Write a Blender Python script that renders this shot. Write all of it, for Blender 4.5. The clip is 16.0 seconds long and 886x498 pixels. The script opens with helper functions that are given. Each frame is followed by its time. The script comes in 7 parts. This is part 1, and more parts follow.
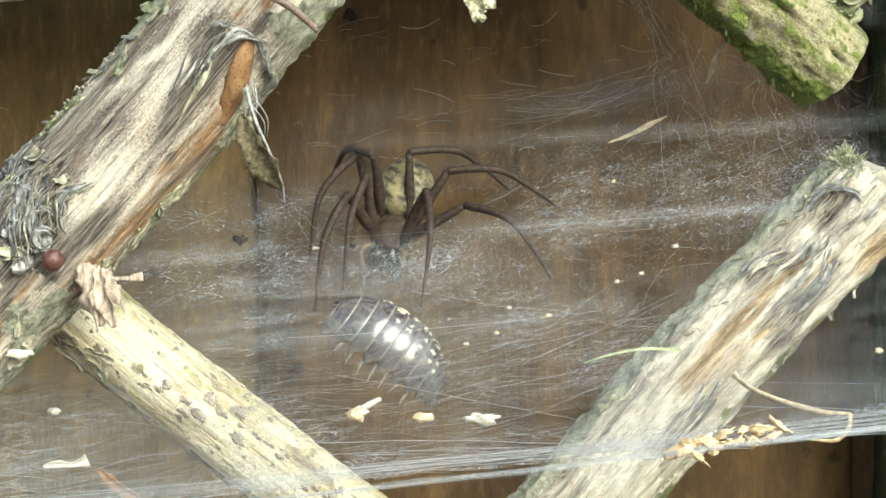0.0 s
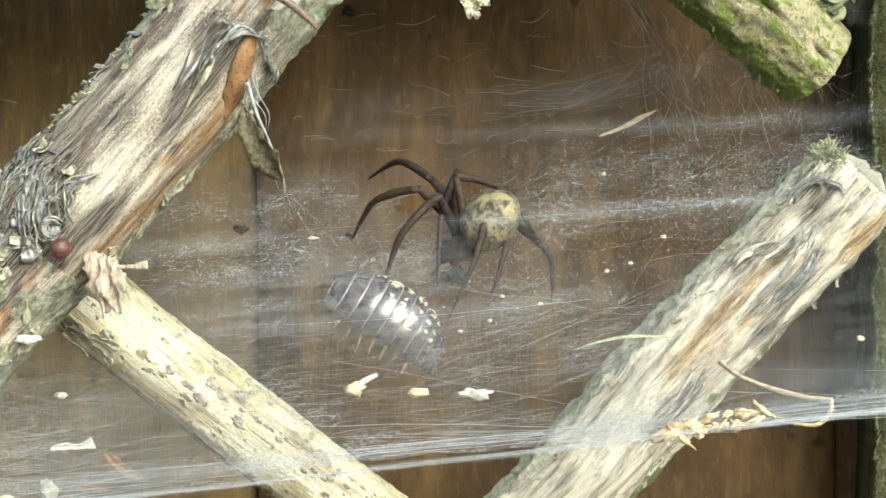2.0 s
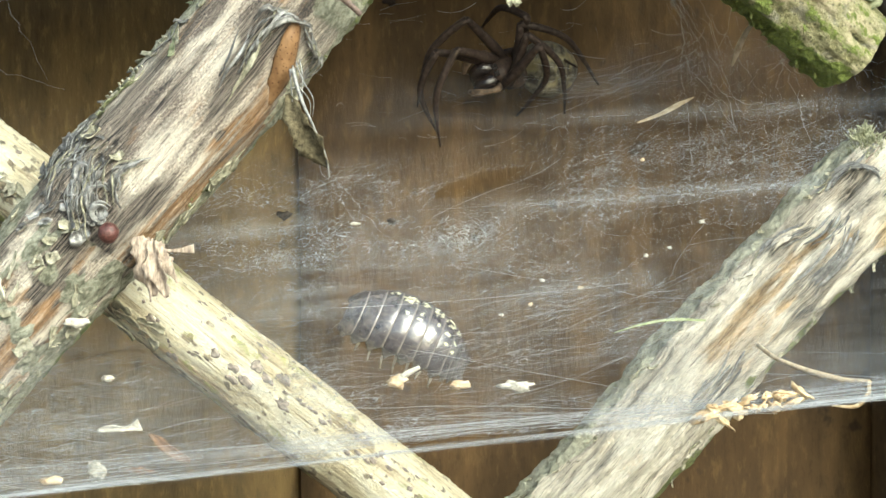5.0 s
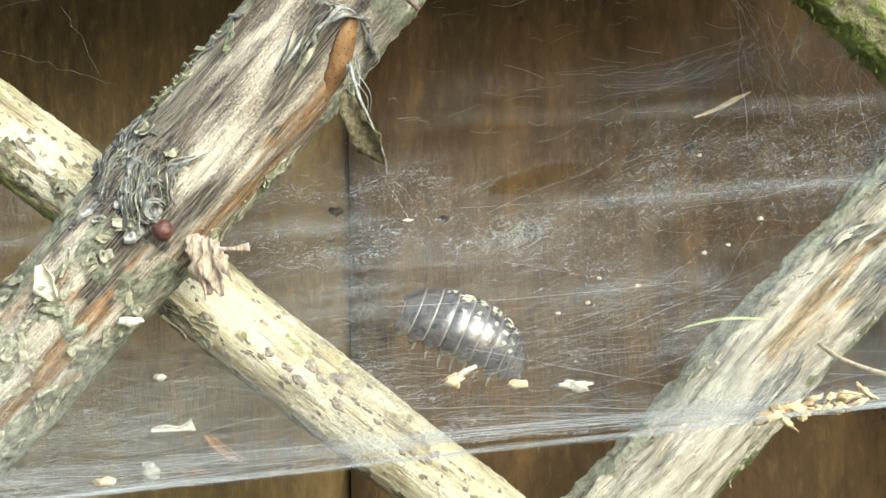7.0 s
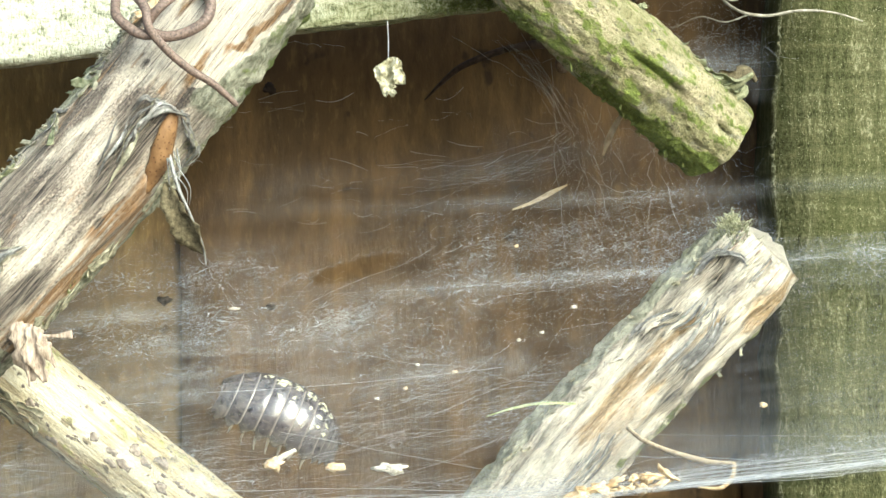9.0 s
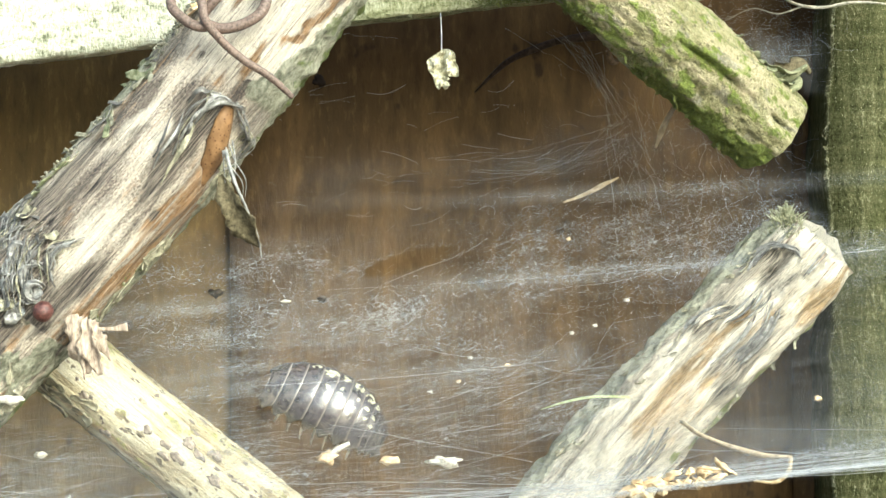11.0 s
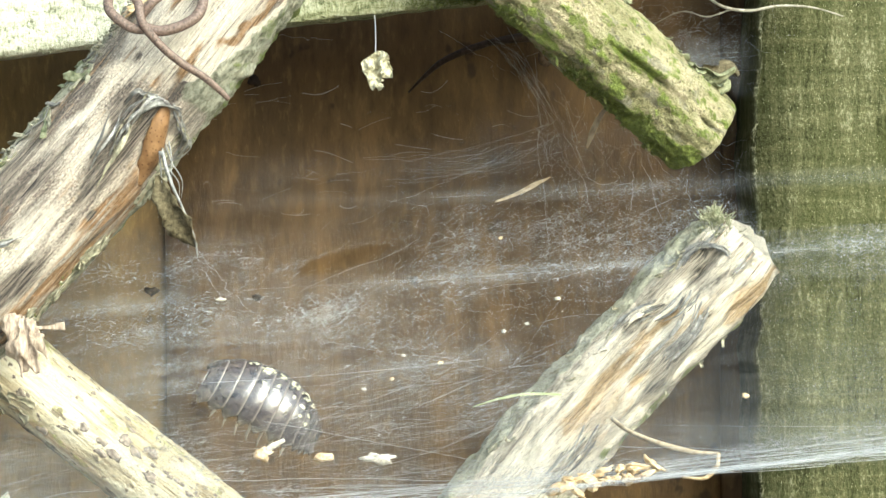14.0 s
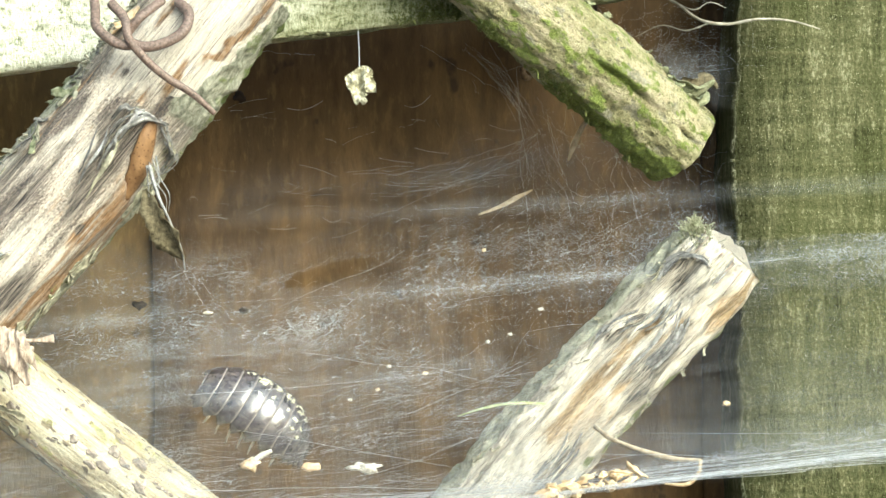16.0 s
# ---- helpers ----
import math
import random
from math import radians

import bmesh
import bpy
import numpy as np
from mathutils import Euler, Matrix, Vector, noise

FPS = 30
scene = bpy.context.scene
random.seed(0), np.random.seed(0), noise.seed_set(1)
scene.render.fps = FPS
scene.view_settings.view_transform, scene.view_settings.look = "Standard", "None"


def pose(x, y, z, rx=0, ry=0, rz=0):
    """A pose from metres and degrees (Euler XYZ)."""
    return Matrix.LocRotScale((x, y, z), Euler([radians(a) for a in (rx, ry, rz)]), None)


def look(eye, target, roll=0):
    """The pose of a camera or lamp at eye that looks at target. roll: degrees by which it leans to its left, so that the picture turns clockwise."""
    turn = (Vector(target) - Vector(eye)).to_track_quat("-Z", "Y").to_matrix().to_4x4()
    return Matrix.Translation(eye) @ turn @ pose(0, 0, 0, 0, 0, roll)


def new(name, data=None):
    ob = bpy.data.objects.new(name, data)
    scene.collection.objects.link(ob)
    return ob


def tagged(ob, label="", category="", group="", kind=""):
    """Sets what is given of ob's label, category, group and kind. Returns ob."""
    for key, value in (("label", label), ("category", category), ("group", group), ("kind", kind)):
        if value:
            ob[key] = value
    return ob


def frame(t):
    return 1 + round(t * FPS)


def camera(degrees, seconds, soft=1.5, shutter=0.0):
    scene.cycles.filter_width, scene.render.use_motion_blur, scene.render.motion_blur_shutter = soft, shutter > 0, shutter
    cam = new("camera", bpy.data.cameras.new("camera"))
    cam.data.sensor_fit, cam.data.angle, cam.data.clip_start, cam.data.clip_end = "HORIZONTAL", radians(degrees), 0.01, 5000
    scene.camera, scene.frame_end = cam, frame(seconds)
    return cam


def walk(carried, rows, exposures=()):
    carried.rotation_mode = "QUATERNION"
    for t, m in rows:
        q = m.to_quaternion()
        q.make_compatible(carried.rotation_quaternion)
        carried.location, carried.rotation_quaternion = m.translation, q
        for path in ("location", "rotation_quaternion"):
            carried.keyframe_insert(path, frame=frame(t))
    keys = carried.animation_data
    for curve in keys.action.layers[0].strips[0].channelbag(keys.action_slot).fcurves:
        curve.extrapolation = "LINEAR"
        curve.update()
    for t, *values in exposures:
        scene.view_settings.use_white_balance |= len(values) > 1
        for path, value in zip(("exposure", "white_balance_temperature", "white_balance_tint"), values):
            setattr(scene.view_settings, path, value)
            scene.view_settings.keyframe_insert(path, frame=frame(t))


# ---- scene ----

# ---------------------------------------------------------------- camera
cam = camera(20.0, 16.0, soft=1.5)
PATH = [
    (0, (0.00559, -0.23099, -0.00067), (-0.00116, 0.01887, -0.00522), -0.21),
    (0.5, (0.00609, -0.23358, -0.00047), (0.00006, 0.01629, -0.00549), -0.14),
    (1, (0.00602, -0.23508, -0.00039), (0.00036, 0.01480, -0.00568), -0.14),
    (1.5, (0.00607, -0.23682, -0.00071), (0.00018, 0.01306, -0.00592), -0.12),
    (2, (0.00587, -0.23854, -0.00079), (-0.00047, 0.01132, -0.00608), -0.09),
    (2.5, (0.00607, -0.24107, -0.00061), (-0.00100, 0.00877, -0.00615), -0.01),
    (3, (0.00651, -0.24346, -0.00097), (-0.00112, 0.00636, -0.00640), -0.02),
    (3.5, (0.00641, -0.24342, -0.00186), (-0.00103, 0.00642, -0.00701), -0.04),
    (6, (0.00315, -0.23987, -0.00126), (-0.00787, 0.00979, -0.00799), -0.17),
    (6.5, (0.00235, -0.23914, -0.00085), (-0.00916, 0.01049, -0.00794), -0.12),
    (7, (0.00116, -0.23831, -0.00098), (-0.01017, 0.01134, -0.00786), -0.17),
    (7.5, (-0.00007, -0.23693, -0.00017), (-0.01065, 0.01273, -0.00769), -0.07),
    (8, (-0.00066, -0.23943, 0.00067), (-0.00387, 0.01051, -0.00398), 0.04),
    (8.5, (0.00451, -0.24378, 0.00040), (0.00595, 0.00621, 0.00046), 0.04),
    (9, (0.00748, -0.24674, -0.00091), (0.00805, 0.00325, 0.00103), -0.12),
    (9.5, (0.00501, -0.24468, -0.00098), (0.00318, 0.00531, 0.00022), -0.12),
    (12, (0.00373, -0.24661, -0.00066), (0.00249, 0.00338, 0.00059), -0.01),
    (12.5, (-0.00000, -0.24387, 0.00000), (-0.00011, 0.00613, 0.00012), 0.00),
    (13, (-0.00246, -0.24171, -0.00070), (-0.00169, 0.00828, 0.00062), -0.05),
    (13.5, (-0.00003, -0.24502, -0.00046), (0.00236, 0.00497, -0.00012), 0.01),
    (14, (0.00421, -0.24933, -0.00005), (0.00926, 0.00062, 0.00026), -0.02),
    (14.5, (0.00352, -0.24868, -0.00071), (0.00884, 0.00125, 0.00176), -0.12),
    (15, (0.00491, -0.25059, 0.00005), (0.00995, -0.00064, 0.00127), -0.02),
    (15.5, (0.00546, -0.25244, -0.00123), (0.01168, -0.00252, 0.00059), -0.33),
    (16, (0.00419, -0.25274, -0.00109), (0.01079, -0.00284, 0.00137), -0.43),
]
walk(cam, [(t, look(eye, target, roll)) for t, eye, target, roll in PATH], exposures=[(0.0, 1.09, 6150, -4), (5.0, 1.05, 6150, -4), (7.5, 1.01, 6150, -4), (9.0, 1.27, 6150, -4), (16.0, 1.27, 6150, -4)])

# ---------------------------------------------------------------- light
SUN_UP, SUN_ROUND = 30.0, 148.0
world = bpy.data.worlds.new("sky")
scene.world = world
world.use_nodes = True
wn = world.node_tree.nodes
sky = wn.new("ShaderNodeTexSky")
sky.sky_type, sky.sun_disc = "NISHITA", False
sky.sun_elevation, sky.sun_rotation = radians(SUN_UP), radians(SUN_ROUND)
sky.air_density, sky.dust_density, sky.ozone_density = 1.0, 4.0, 1.0
wn["Background"].inputs["Strength"].default_value = 0.15
world.node_tree.links.new(sky.outputs[0], wn["Background"].inputs["Color"])
sun = new("sun", bpy.data.lights.new("sun", "SUN"))
sun.data.energy, sun.data.angle, sun.data.color = 1.95, radians(50), (1.0, 0.97, 0.92)
sd = Vector((math.sin(radians(SUN_ROUND)) * math.cos(radians(SUN_UP)), math.cos(radians(SUN_ROUND)) * math.cos(radians(SUN_UP)), math.sin(radians(SUN_UP))))
sun.matrix_world = look(tuple(sd), (0, 0, 0))

# ---------------------------------------------------------------- materials


class Nodes:
    """A small builder for node materials."""

    def __init__(self, name, rough=0.8, spec=0.3):
        self.mat = bpy.data.materials.new(name)
        self.mat.use_nodes = True
        self.tree = self.mat.node_tree
        self.n, self.l = self.tree.nodes, self.tree.links
        self.bsdf = self.n["Principled BSDF"]
        self.bsdf.inputs["Roughness"].default_value = rough
        self.bsdf.inputs["Specular IOR Level"].default_value = spec
        self.uv = self.n.new("ShaderNodeUVMap").outputs[0]
        self.obj = self.n.new("ShaderNodeTexCoord").outputs["Object"]

    def link(self, a, b):
        self.l.new(a, b)

    def scaled(self, src, s):
        m = self.n.new("ShaderNodeMapping")
        m.inputs["Scale"].default_value = s
        self.link(src, m.inputs["Vector"])
        return m.outputs[0]

    def noise(self, src, s, detail=4.0, rough=0.6, warp=0.0):
        t = self.n.new("ShaderNodeTexNoise")
        t.inputs["Scale"].default_value, t.inputs["Detail"].default_value = 1.0, detail
        t.inputs["Roughness"].default_value, t.inputs["Distortion"].default_value = rough, warp
        self.link(self.scaled(src, s), t.inputs["Vector"])
        return t.outputs["Fac"]

    def voronoi(self, src, s):
        t = self.n.new("ShaderNodeTexVoronoi")
        t.inputs["Scale"].default_value = 1.0
        self.link(self.scaled(src, s), t.inputs["Vector"])
        return t.outputs["Distance"]

    def ramp(self, fac, *stops):
        r = self.n.new("ShaderNodeValToRGB")
        e = r.color_ramp.elements
        while len(e) < len(stops):
            e.new(0.5)
        for el, (p, c) in zip(e, stops):
            el.position = p
            el.color = (*c, 1) if len(c) == 3 else c
        self.link(fac, r.inputs[0])
        return r.outputs[0]

    def step(self, fac, a, b):
        m = self.n.new("ShaderNodeMapRange")
        m.inputs["From Min"].default_value, m.inputs["From Max"].default_value = a, b
        self.link(fac, m.inputs["Value"])
        return m.outputs[0]

    def math(self, op, a, b):
        m = self.n.new("ShaderNodeMath")
        m.operation = op
        for k, v in enumerate((a, b)):
            if isinstance(v, (int, float)):
                m.inputs[k].default_value = v
            else:
                self.link(v, m.inputs[k])
        return m.outputs[0]

    def mix(self, fac, a, b):
        m = self.n.new("ShaderNodeMix")
        m.data_type = "RGBA"
        for k, v in ((0, fac), (6, a), (7, b)):
            if isinstance(v, (int, float)):
                m.inputs[k].default_value = v
            elif isinstance(v, tuple):
                m.inputs[k].default_value = (*v, 1)
            else:
                self.link(v, m.inputs[k])
        return m.outputs[2]

    def attr(self, name):
        a = self.n.new("ShaderNodeAttribute")
        a.attribute_name = name
        s = self.n.new("ShaderNodeSeparateColor")
        self.link(a.outputs["Color"], s.inputs[0])
        return s.outputs

    def color(self, c):
        if isinstance(c, tuple):
            self.bsdf.inputs["Base Color"].default_value = (*c, 1)
        else:
            self.link(c, self.bsdf.inputs["Base Color"])
        return self

    def bump(self, h, dist=0.0002, strength=0.6):
        b = self.n.new("ShaderNodeBump")
        b.inputs["Strength"].default_value, b.inputs["Distance"].default_value = strength, dist
        self.link(h, b.inputs["Height"])
        self.link(b.outputs[0], self.bsdf.inputs["Normal"])
        return self


def stick_mat(name, tones, bark_dark, bark_light, bare_tone, moss, crack=0.8, warp=0.5, pores=0.0, gran=False, soft=False):
    """Weathered stick: UV in centimetres (along, round); attribute 'mix' holds bark, moss, bare inner wood and paleness; gran: grainy bark, not fibres."""
    k = Nodes(name, 0.58, 0.45)
    bark, mossy, bare = k.attr("mix")[:3]
    pale = bark.node.inputs[0].links[0].from_node.outputs["Alpha"]
    broad = k.noise(k.uv, (0.7, 2.4, 1), 5, 0.6, 0.7)
    grain = k.noise(k.uv, (6, 7, 1) if gran else (0.75, 13 if warp < 1 else 9, 1), 6, 0.7, warp)
    fibre = k.noise(k.uv, (24, 28, 1) if gran else (2.4, 62 if warp < 1 else 44, 1), 5, 0.7, 2 * warp)
    streak = k.noise(k.uv, (3, 3, 1) if gran else (0.3, 4.2, 1), 6, 0.68, 0.8 * warp)
    speck = k.noise(k.uv, (34, 40, 1), 2, 0.5)
    fine = k.noise(k.obj, (2600, 2600, 2600), 4, 0.65)
    tone = k.math("ADD", k.math("MULTIPLY", broad, 0.42), k.math("ADD", k.math("MULTIPLY", grain, 0.34), k.math("MULTIPLY", fibre, 0.24)))
    if soft:
        # sparkle of lit fibres, painted into the tone as fine speckle
        glint = k.noise(k.uv, (34, 52, 1), 4, 0.75)
        tone = k.math("ADD", k.math("MULTIPLY", broad, 0.38), k.math("ADD", k.math("MULTIPLY", grain, 0.24), k.math("ADD", k.math("MULTIPLY", fibre, 0.08), k.math("MULTIPLY", glint, 0.30))))
    wood = k.ramp(tone, *zip((0.42, 0.465, 0.498, 0.532, 0.575) if soft else (0.40, 0.452, 0.495, 0.54, 0.59), tones))
    warm = k.ramp(k.math("ADD", k.math("MULTIPLY", grain, 0.5), k.math("MULTIPLY", fibre, 0.5)), (0.36, tuple(0.22 * c for c in bare_tone)), (0.48, tuple(0.8 * c for c in bare_tone)), (0.56, tuple(1.2 * c + 0.03 for c in bare_tone)), (0.64, tuple(min(0.9, 1.5 * c + 0.15) for c in bare_tone)))
    edge = k.math("MULTIPLY_ADD", k.math("ADD", k.math("MULTIPLY", fine, 0.5), k.math("MULTIPLY", grain, 0.5)), 1.1)
    edge.node.inputs[2].default_value = -0.55
    wood = k.mix(k.step(k.math("ADD", bare, edge), 0.35, 0.7), wood, warm)
    wood = k.mix(k.math("MULTIPLY", k.step(streak, 0.44, 0.36), 0.5 * crack), wood, k.ramp(fibre, (0.4, tuple(0.55 * c for c in tones[0])), (0.6, tuple(0.5 * (a + b) for a, b in zip(tones[0], tones[1])))))
    wood = k.mix(k.math("MULTIPLY", k.step(k.math("ADD", pale, k.math("MULTIPLY", edge, 0.5)), 0.48, 0.74), 0.9), wood, k.ramp(fibre, (0.36, tones[2]), (0.43, tones[3]), (0.52, tones[4])))
    lines = k.math("MULTIPLY", k.step(fibre, 0.42, 0.34), crack)
    wood = k.mix(lines, wood, tuple(0.35 * c for c in tones[0]))
    wood = k.mix(k.step(k.math("ADD", pale, k.math("MULTIPLY", edge, 0.35)), 0.45, 0.15), wood, k.ramp(fibre, (0.4, tuple(0.5 * c for c in tones[0])), (0.62, tones[2])))
    if pores:
        dots = k.math("MULTIPLY", k.step(k.voronoi(k.uv, (15, 15, 1)), 0.27, 0.16), pores)
        wood = k.mix(dots, wood, tuple(0.5 * c for c in tones[0]))
    wood = k.mix(k.math("MULTIPLY", k.step(speck, 0.62, 0.70), 0.55 * crack), wood, tuple(0.5 * c for c in tones[0]))
    plate = k.noise(k.uv, (4, 7, 1), 6, 0.75, 1.2)
    plate = k.math("ADD", k.math("MULTIPLY", plate, 0.6), k.math("MULTIPLY", k.noise(k.uv, (15, 17, 1), 5, 0.7, 0.5), 0.4))
    skin = k.ramp(plate, (0.34, tuple(0.45 * c for c in bark_dark)), (0.43, bark_dark), (0.54, tuple(0.55 * (a + b) for a, b in zip(bark_dark, bark_light))), (0.64, bark_light))
    col = k.mix(k.step(k.math("ADD", bark, edge), 0.35, 0.65), wood, skin)
    green = k.ramp(fine, (0.3, tuple(0.5 * c for c in moss)), (0.55, moss), (0.72, tuple(1.5 * c for c in moss)))
    col = k.mix(k.step(k.math("ADD", mossy, k.math("MULTIPLY", edge, 1.5)), 0.4, 0.75), col, green)
    k.color(col)
    h = k.math("ADD", k.math("ADD", k.math("MULTIPLY", grain, 0.9), k.math("MULTIPLY", fibre, 0.5)), k.math("ADD", k.math("MULTIPLY", fine, 0.45), k.math("MULTIPLY", plate, 0.5)))
    return k.bump(h, 0.0009, 1.0).mat


M_LEFT = stick_mat("weathered_stick_wood", ((0.055, 0.05, 0.05), (0.19, 0.155, 0.13), (0.40, 0.345, 0.285), (0.68, 0.60, 0.50), (0.90, 0.84, 0.72)), (0.17, 0.175, 0.12), (0.60, 0.60, 0.48), (0.38, 0.22, 0.10), (0.15, 0.19, 0.05), 0.42, soft=True)
M_CROSS = stick_mat("pale_smooth_bark", ((0.25, 0.205, 0.135), (0.51, 0.43, 0.275), (0.71, 0.635, 0.43), (0.83, 0.77, 0.565), (0.89, 0.855, 0.70)), (0.16, 0.135, 0.10), (0.46, 0.39, 0.26), (0.52, 0.37, 0.19), (0.40, 0.41, 0.14), 0.30, 0.5, 0.15)
M_RIGHT = stick_mat("split_fibrous_wood", ((0.09, 0.086, 0.08), (0.34, 0.305, 0.25), (0.56, 0.51, 0.42), (0.78, 0.72, 0.59), (0.92, 0.88, 0.77)), (0.30, 0.30, 0.225), (0.70, 0.71, 0.57), (0.50, 0.36, 0.20), (0.24, 0.27, 0.11), 0.58, 1.0)
M_MOSSY = stick_mat("mossy_olive_bark", ((0.11, 0.105, 0.045), (0.23, 0.22, 0.10), (0.33, 0.315, 0.16), (0.42, 0.395, 0.225), (0.56, 0.50, 0.33)), (0.17, 0.16, 0.105), (0.46, 0.44, 0.36), (0.38, 0.26, 0.13), (0.21, 0.265, 0.055), 0.35, 0.6, 0.6, True)


def plain(name, lo, hi, scale=3000, rough=0.8, spec=0.2, stretch=(1, 1, 1)):
    k = Nodes(name, rough, spec)
    f = k.noise(k.obj, tuple(scale * s for s in stretch), 5, 0.65)
    return k.color(k.ramp(f, (0.32, lo), (0.68, hi))).bump(f, 0.0002, 0.5).mat


def board_mat(name, t):
    """Stained upright plank, streaked and blotched along its grain; t tints the stain."""
    k = Nodes(name, 0.7, 0.2)
    g = k.noise(k.obj, (420, 200, 22), 5, 0.6, 0.6)
    b = k.noise(k.obj, (75, 60, 26), 5, 0.62, 0.9)
    w = k.noise(k.obj, (110, 100, 30), 5, 0.6, 0.9)
    s = k.noise(k.obj, (260, 260, 200), 3, 0.6)
    m = k.noise(k.obj, (1100, 900, 320), 4, 0.7)
    f = lambda *c: tuple(x * y for x, y in zip(c, t))
    mixed = k.math("ADD", k.math("MULTIPLY", g, 0.45), k.math("MULTIPLY", w, 0.55))
    col = k.ramp(mixed, (0.34, f(0.125, 0.072, 0.033)), (0.5, f(0.20, 0.116, 0.052)), (0.66, f(0.29, 0.17, 0.076)))
    col = k.mix(k.step(b, 0.42, 0.66), col, f(0.12, 0.072, 0.036))
    col = k.mix(k.math("MULTIPLY", k.step(w, 0.53, 0.68), 0.22), col, f(0.36, 0.215, 0.095))
    col = k.mix(k.math("MULTIPLY", k.step(m, 0.54, 0.66), 0.35), col, f(0.40, 0.25, 0.11))
    col = k.mix(k.math("MULTIPLY", k.step(m, 0.46, 0.34), 0.4), col, f(0.07, 0.042, 0.022))
    col = k.mix(k.math("MULTIPLY", k.step(s, 0.65, 0.71), 0.7), col, (0.02, 0.014, 0.01))
    return k.color(col).bump(m, 0.0003, 0.5).mat


def rough_timber(name, dark, mid, light, stretch, algae=False):
    """Rough-sawn timber; stretch is the grain's scale on the three axes; algae: its right end is greener, with shade
    painted in.
    """
    k = Nodes(name, 0.9, 0.1)
    g = k.noise(k.obj, stretch, 6, 0.7, 0.7)
    p = k.noise(k.obj, (3300, 3300, 1600), 3, 0.7)
    b = k.noise(k.obj, (90, 90, 60), 4, 0.6)
    h = k.math("ADD", k.math("MULTIPLY", g, 0.55), k.math("MULTIPLY", p, 0.45))
    col = k.ramp(h, (0.37, dark), (0.48, mid), (0.61, light))
    col = k.mix(k.math("MULTIPLY", k.step(b, 0.45, 0.75), 0.45), col, tuple(0.6 * c for c in mid))
    if algae:
        along = k.n.new("ShaderNodeSeparateXYZ")
        k.link(k.obj, along.inputs[0])
        # towards +x: algae green, plus the mossy stick's shade mixed into the colour
        green_shade = k.step(k.math("ADD", k.math("MULTIPLY", along.outputs[0], 40.0), k.noise(k.obj, (120, 120, 220), 4, 0.65)), -0.12, 0.42)
        col = k.mix(k.math("MULTIPLY", green_shade, 0.9), col, k.ramp(h, (0.38, (0.07, 0.08, 0.03)), (0.48, (0.22, 0.235, 0.12)), (0.6, (0.42, 0.43, 0.28))))
    return k.color(col).bump(h, 0.0006, 1.0).mat


M_BOARD = board_mat("brown_stained_plank", (0.46, 0.475, 0.43))
M_BOARD_GREY = board_mat("greyed_olive_plank", (0.60, 0.69, 0.60))
# same brown stain, darkened: shade beside the post is put into the colour
M_BOARD_SHADED = board_mat("shaded_brown_plank", (0.40, 0.41, 0.37))
k = Nodes("algae_green_timber", 0.92, 0.08)
g = k.noise(k.obj, (900, 500, 130), 5, 0.65, 0.5)
p = k.noise(k.obj, (3000, 3000, 1900), 4, 0.75)
saw = k.noise(k.obj, (60, 60, 900), 4, 0.6, 0.3)
b = k.noise(k.obj, (110, 90, 70), 4, 0.6)
h = k.math("ADD", k.math("MULTIPLY", g, 0.35), k.math("ADD", k.math("MULTIPLY", p, 0.45), k.math("MULTIPLY", saw, 0.2)))
col = k.ramp(h, (0.38, (0.024, 0.027, 0.010)), (0.46, (0.070, 0.075, 0.033)), (0.55, (0.128, 0.131, 0.066)), (0.62, (0.30, 0.295, 0.19)))
col = k.mix(k.math("MULTIPLY", k.step(b, 0.45, 0.7), 0.55), col, (0.060, 0.070, 0.023))
k.color(col).bump(h, 0.0008, 1.0)
M_POST = k.mat
M_RAIL = rough_timber("pale_weathered_timber", (0.11, 0.12, 0.07), (0.50, 0.51, 0.39), (0.78, 0.78, 0.69), (420, 900, 1000), True)
M_EARTH = plain("bare_earth", (0.04, 0.03, 0.02), (0.12, 0.09, 0.06), 120)
M_STRIP = plain("grey_bark_strip", (0.05, 0.05, 0.05), (0.36, 0.36, 0.345), 1800, 0.3, 0.9)
M_DARKSTRIP = plain("black_grey_bark_strip", (0.03, 0.03, 0.031), (0.19, 0.185, 0.175), 1400, 0.4, 0.6)
M_FIBRE = plain("pale_wood_fibre", (0.30, 0.26, 0.20), (0.74, 0.70, 0.60), 1500, 0.6, 0.3)
M_FLAKE = plain("curled_bark_flake", (0.10, 0.095, 0.06), (0.48, 0.46, 0.35), 1500)
k = Nodes("orange_inner_bark", 0.5, 0.3)
f = k.noise(k.obj, (700, 700, 400), 5, 0.65)
k.color(k.mix(k.step(k.voronoi(k.obj, (2800, 2800, 2800)), 0.27, 0.17), k.ramp(f, (0.32, (0.12, 0.062, 0.028)), (0.68, (0.32, 0.19, 0.092))), (0.08, 0.035, 0.015))).bump(f, 0.0002, 0.4)
M_INNER = k.mat
M_CRUST = plain("grey_cream_bark_crust", (0.11, 0.105, 0.07), (0.46, 0.44, 0.35), 2400)
M_TORN = plain("torn_pale_wood", (0.13, 0.095, 0.075), (0.62, 0.52, 0.42), 1700, stretch=(1.4, 1, 0.5))
M_PALEBARK = plain("papery_pale_bark", (0.45, 0.44, 0.32), (0.82, 0.80, 0.66), 900)
M_FLAP = plain("green_grey_bark", (0.08, 0.095, 0.045), (0.33, 0.34, 0.22), 1700)
M_LEAF = plain("dry_olive_leaf", (0.035, 0.028, 0.015), (0.18, 0.155, 0.095), 2600)
M_PALE = plain("pale_dry_petal", (0.30, 0.28, 0.23), (0.72, 0.69, 0.61), 2600)
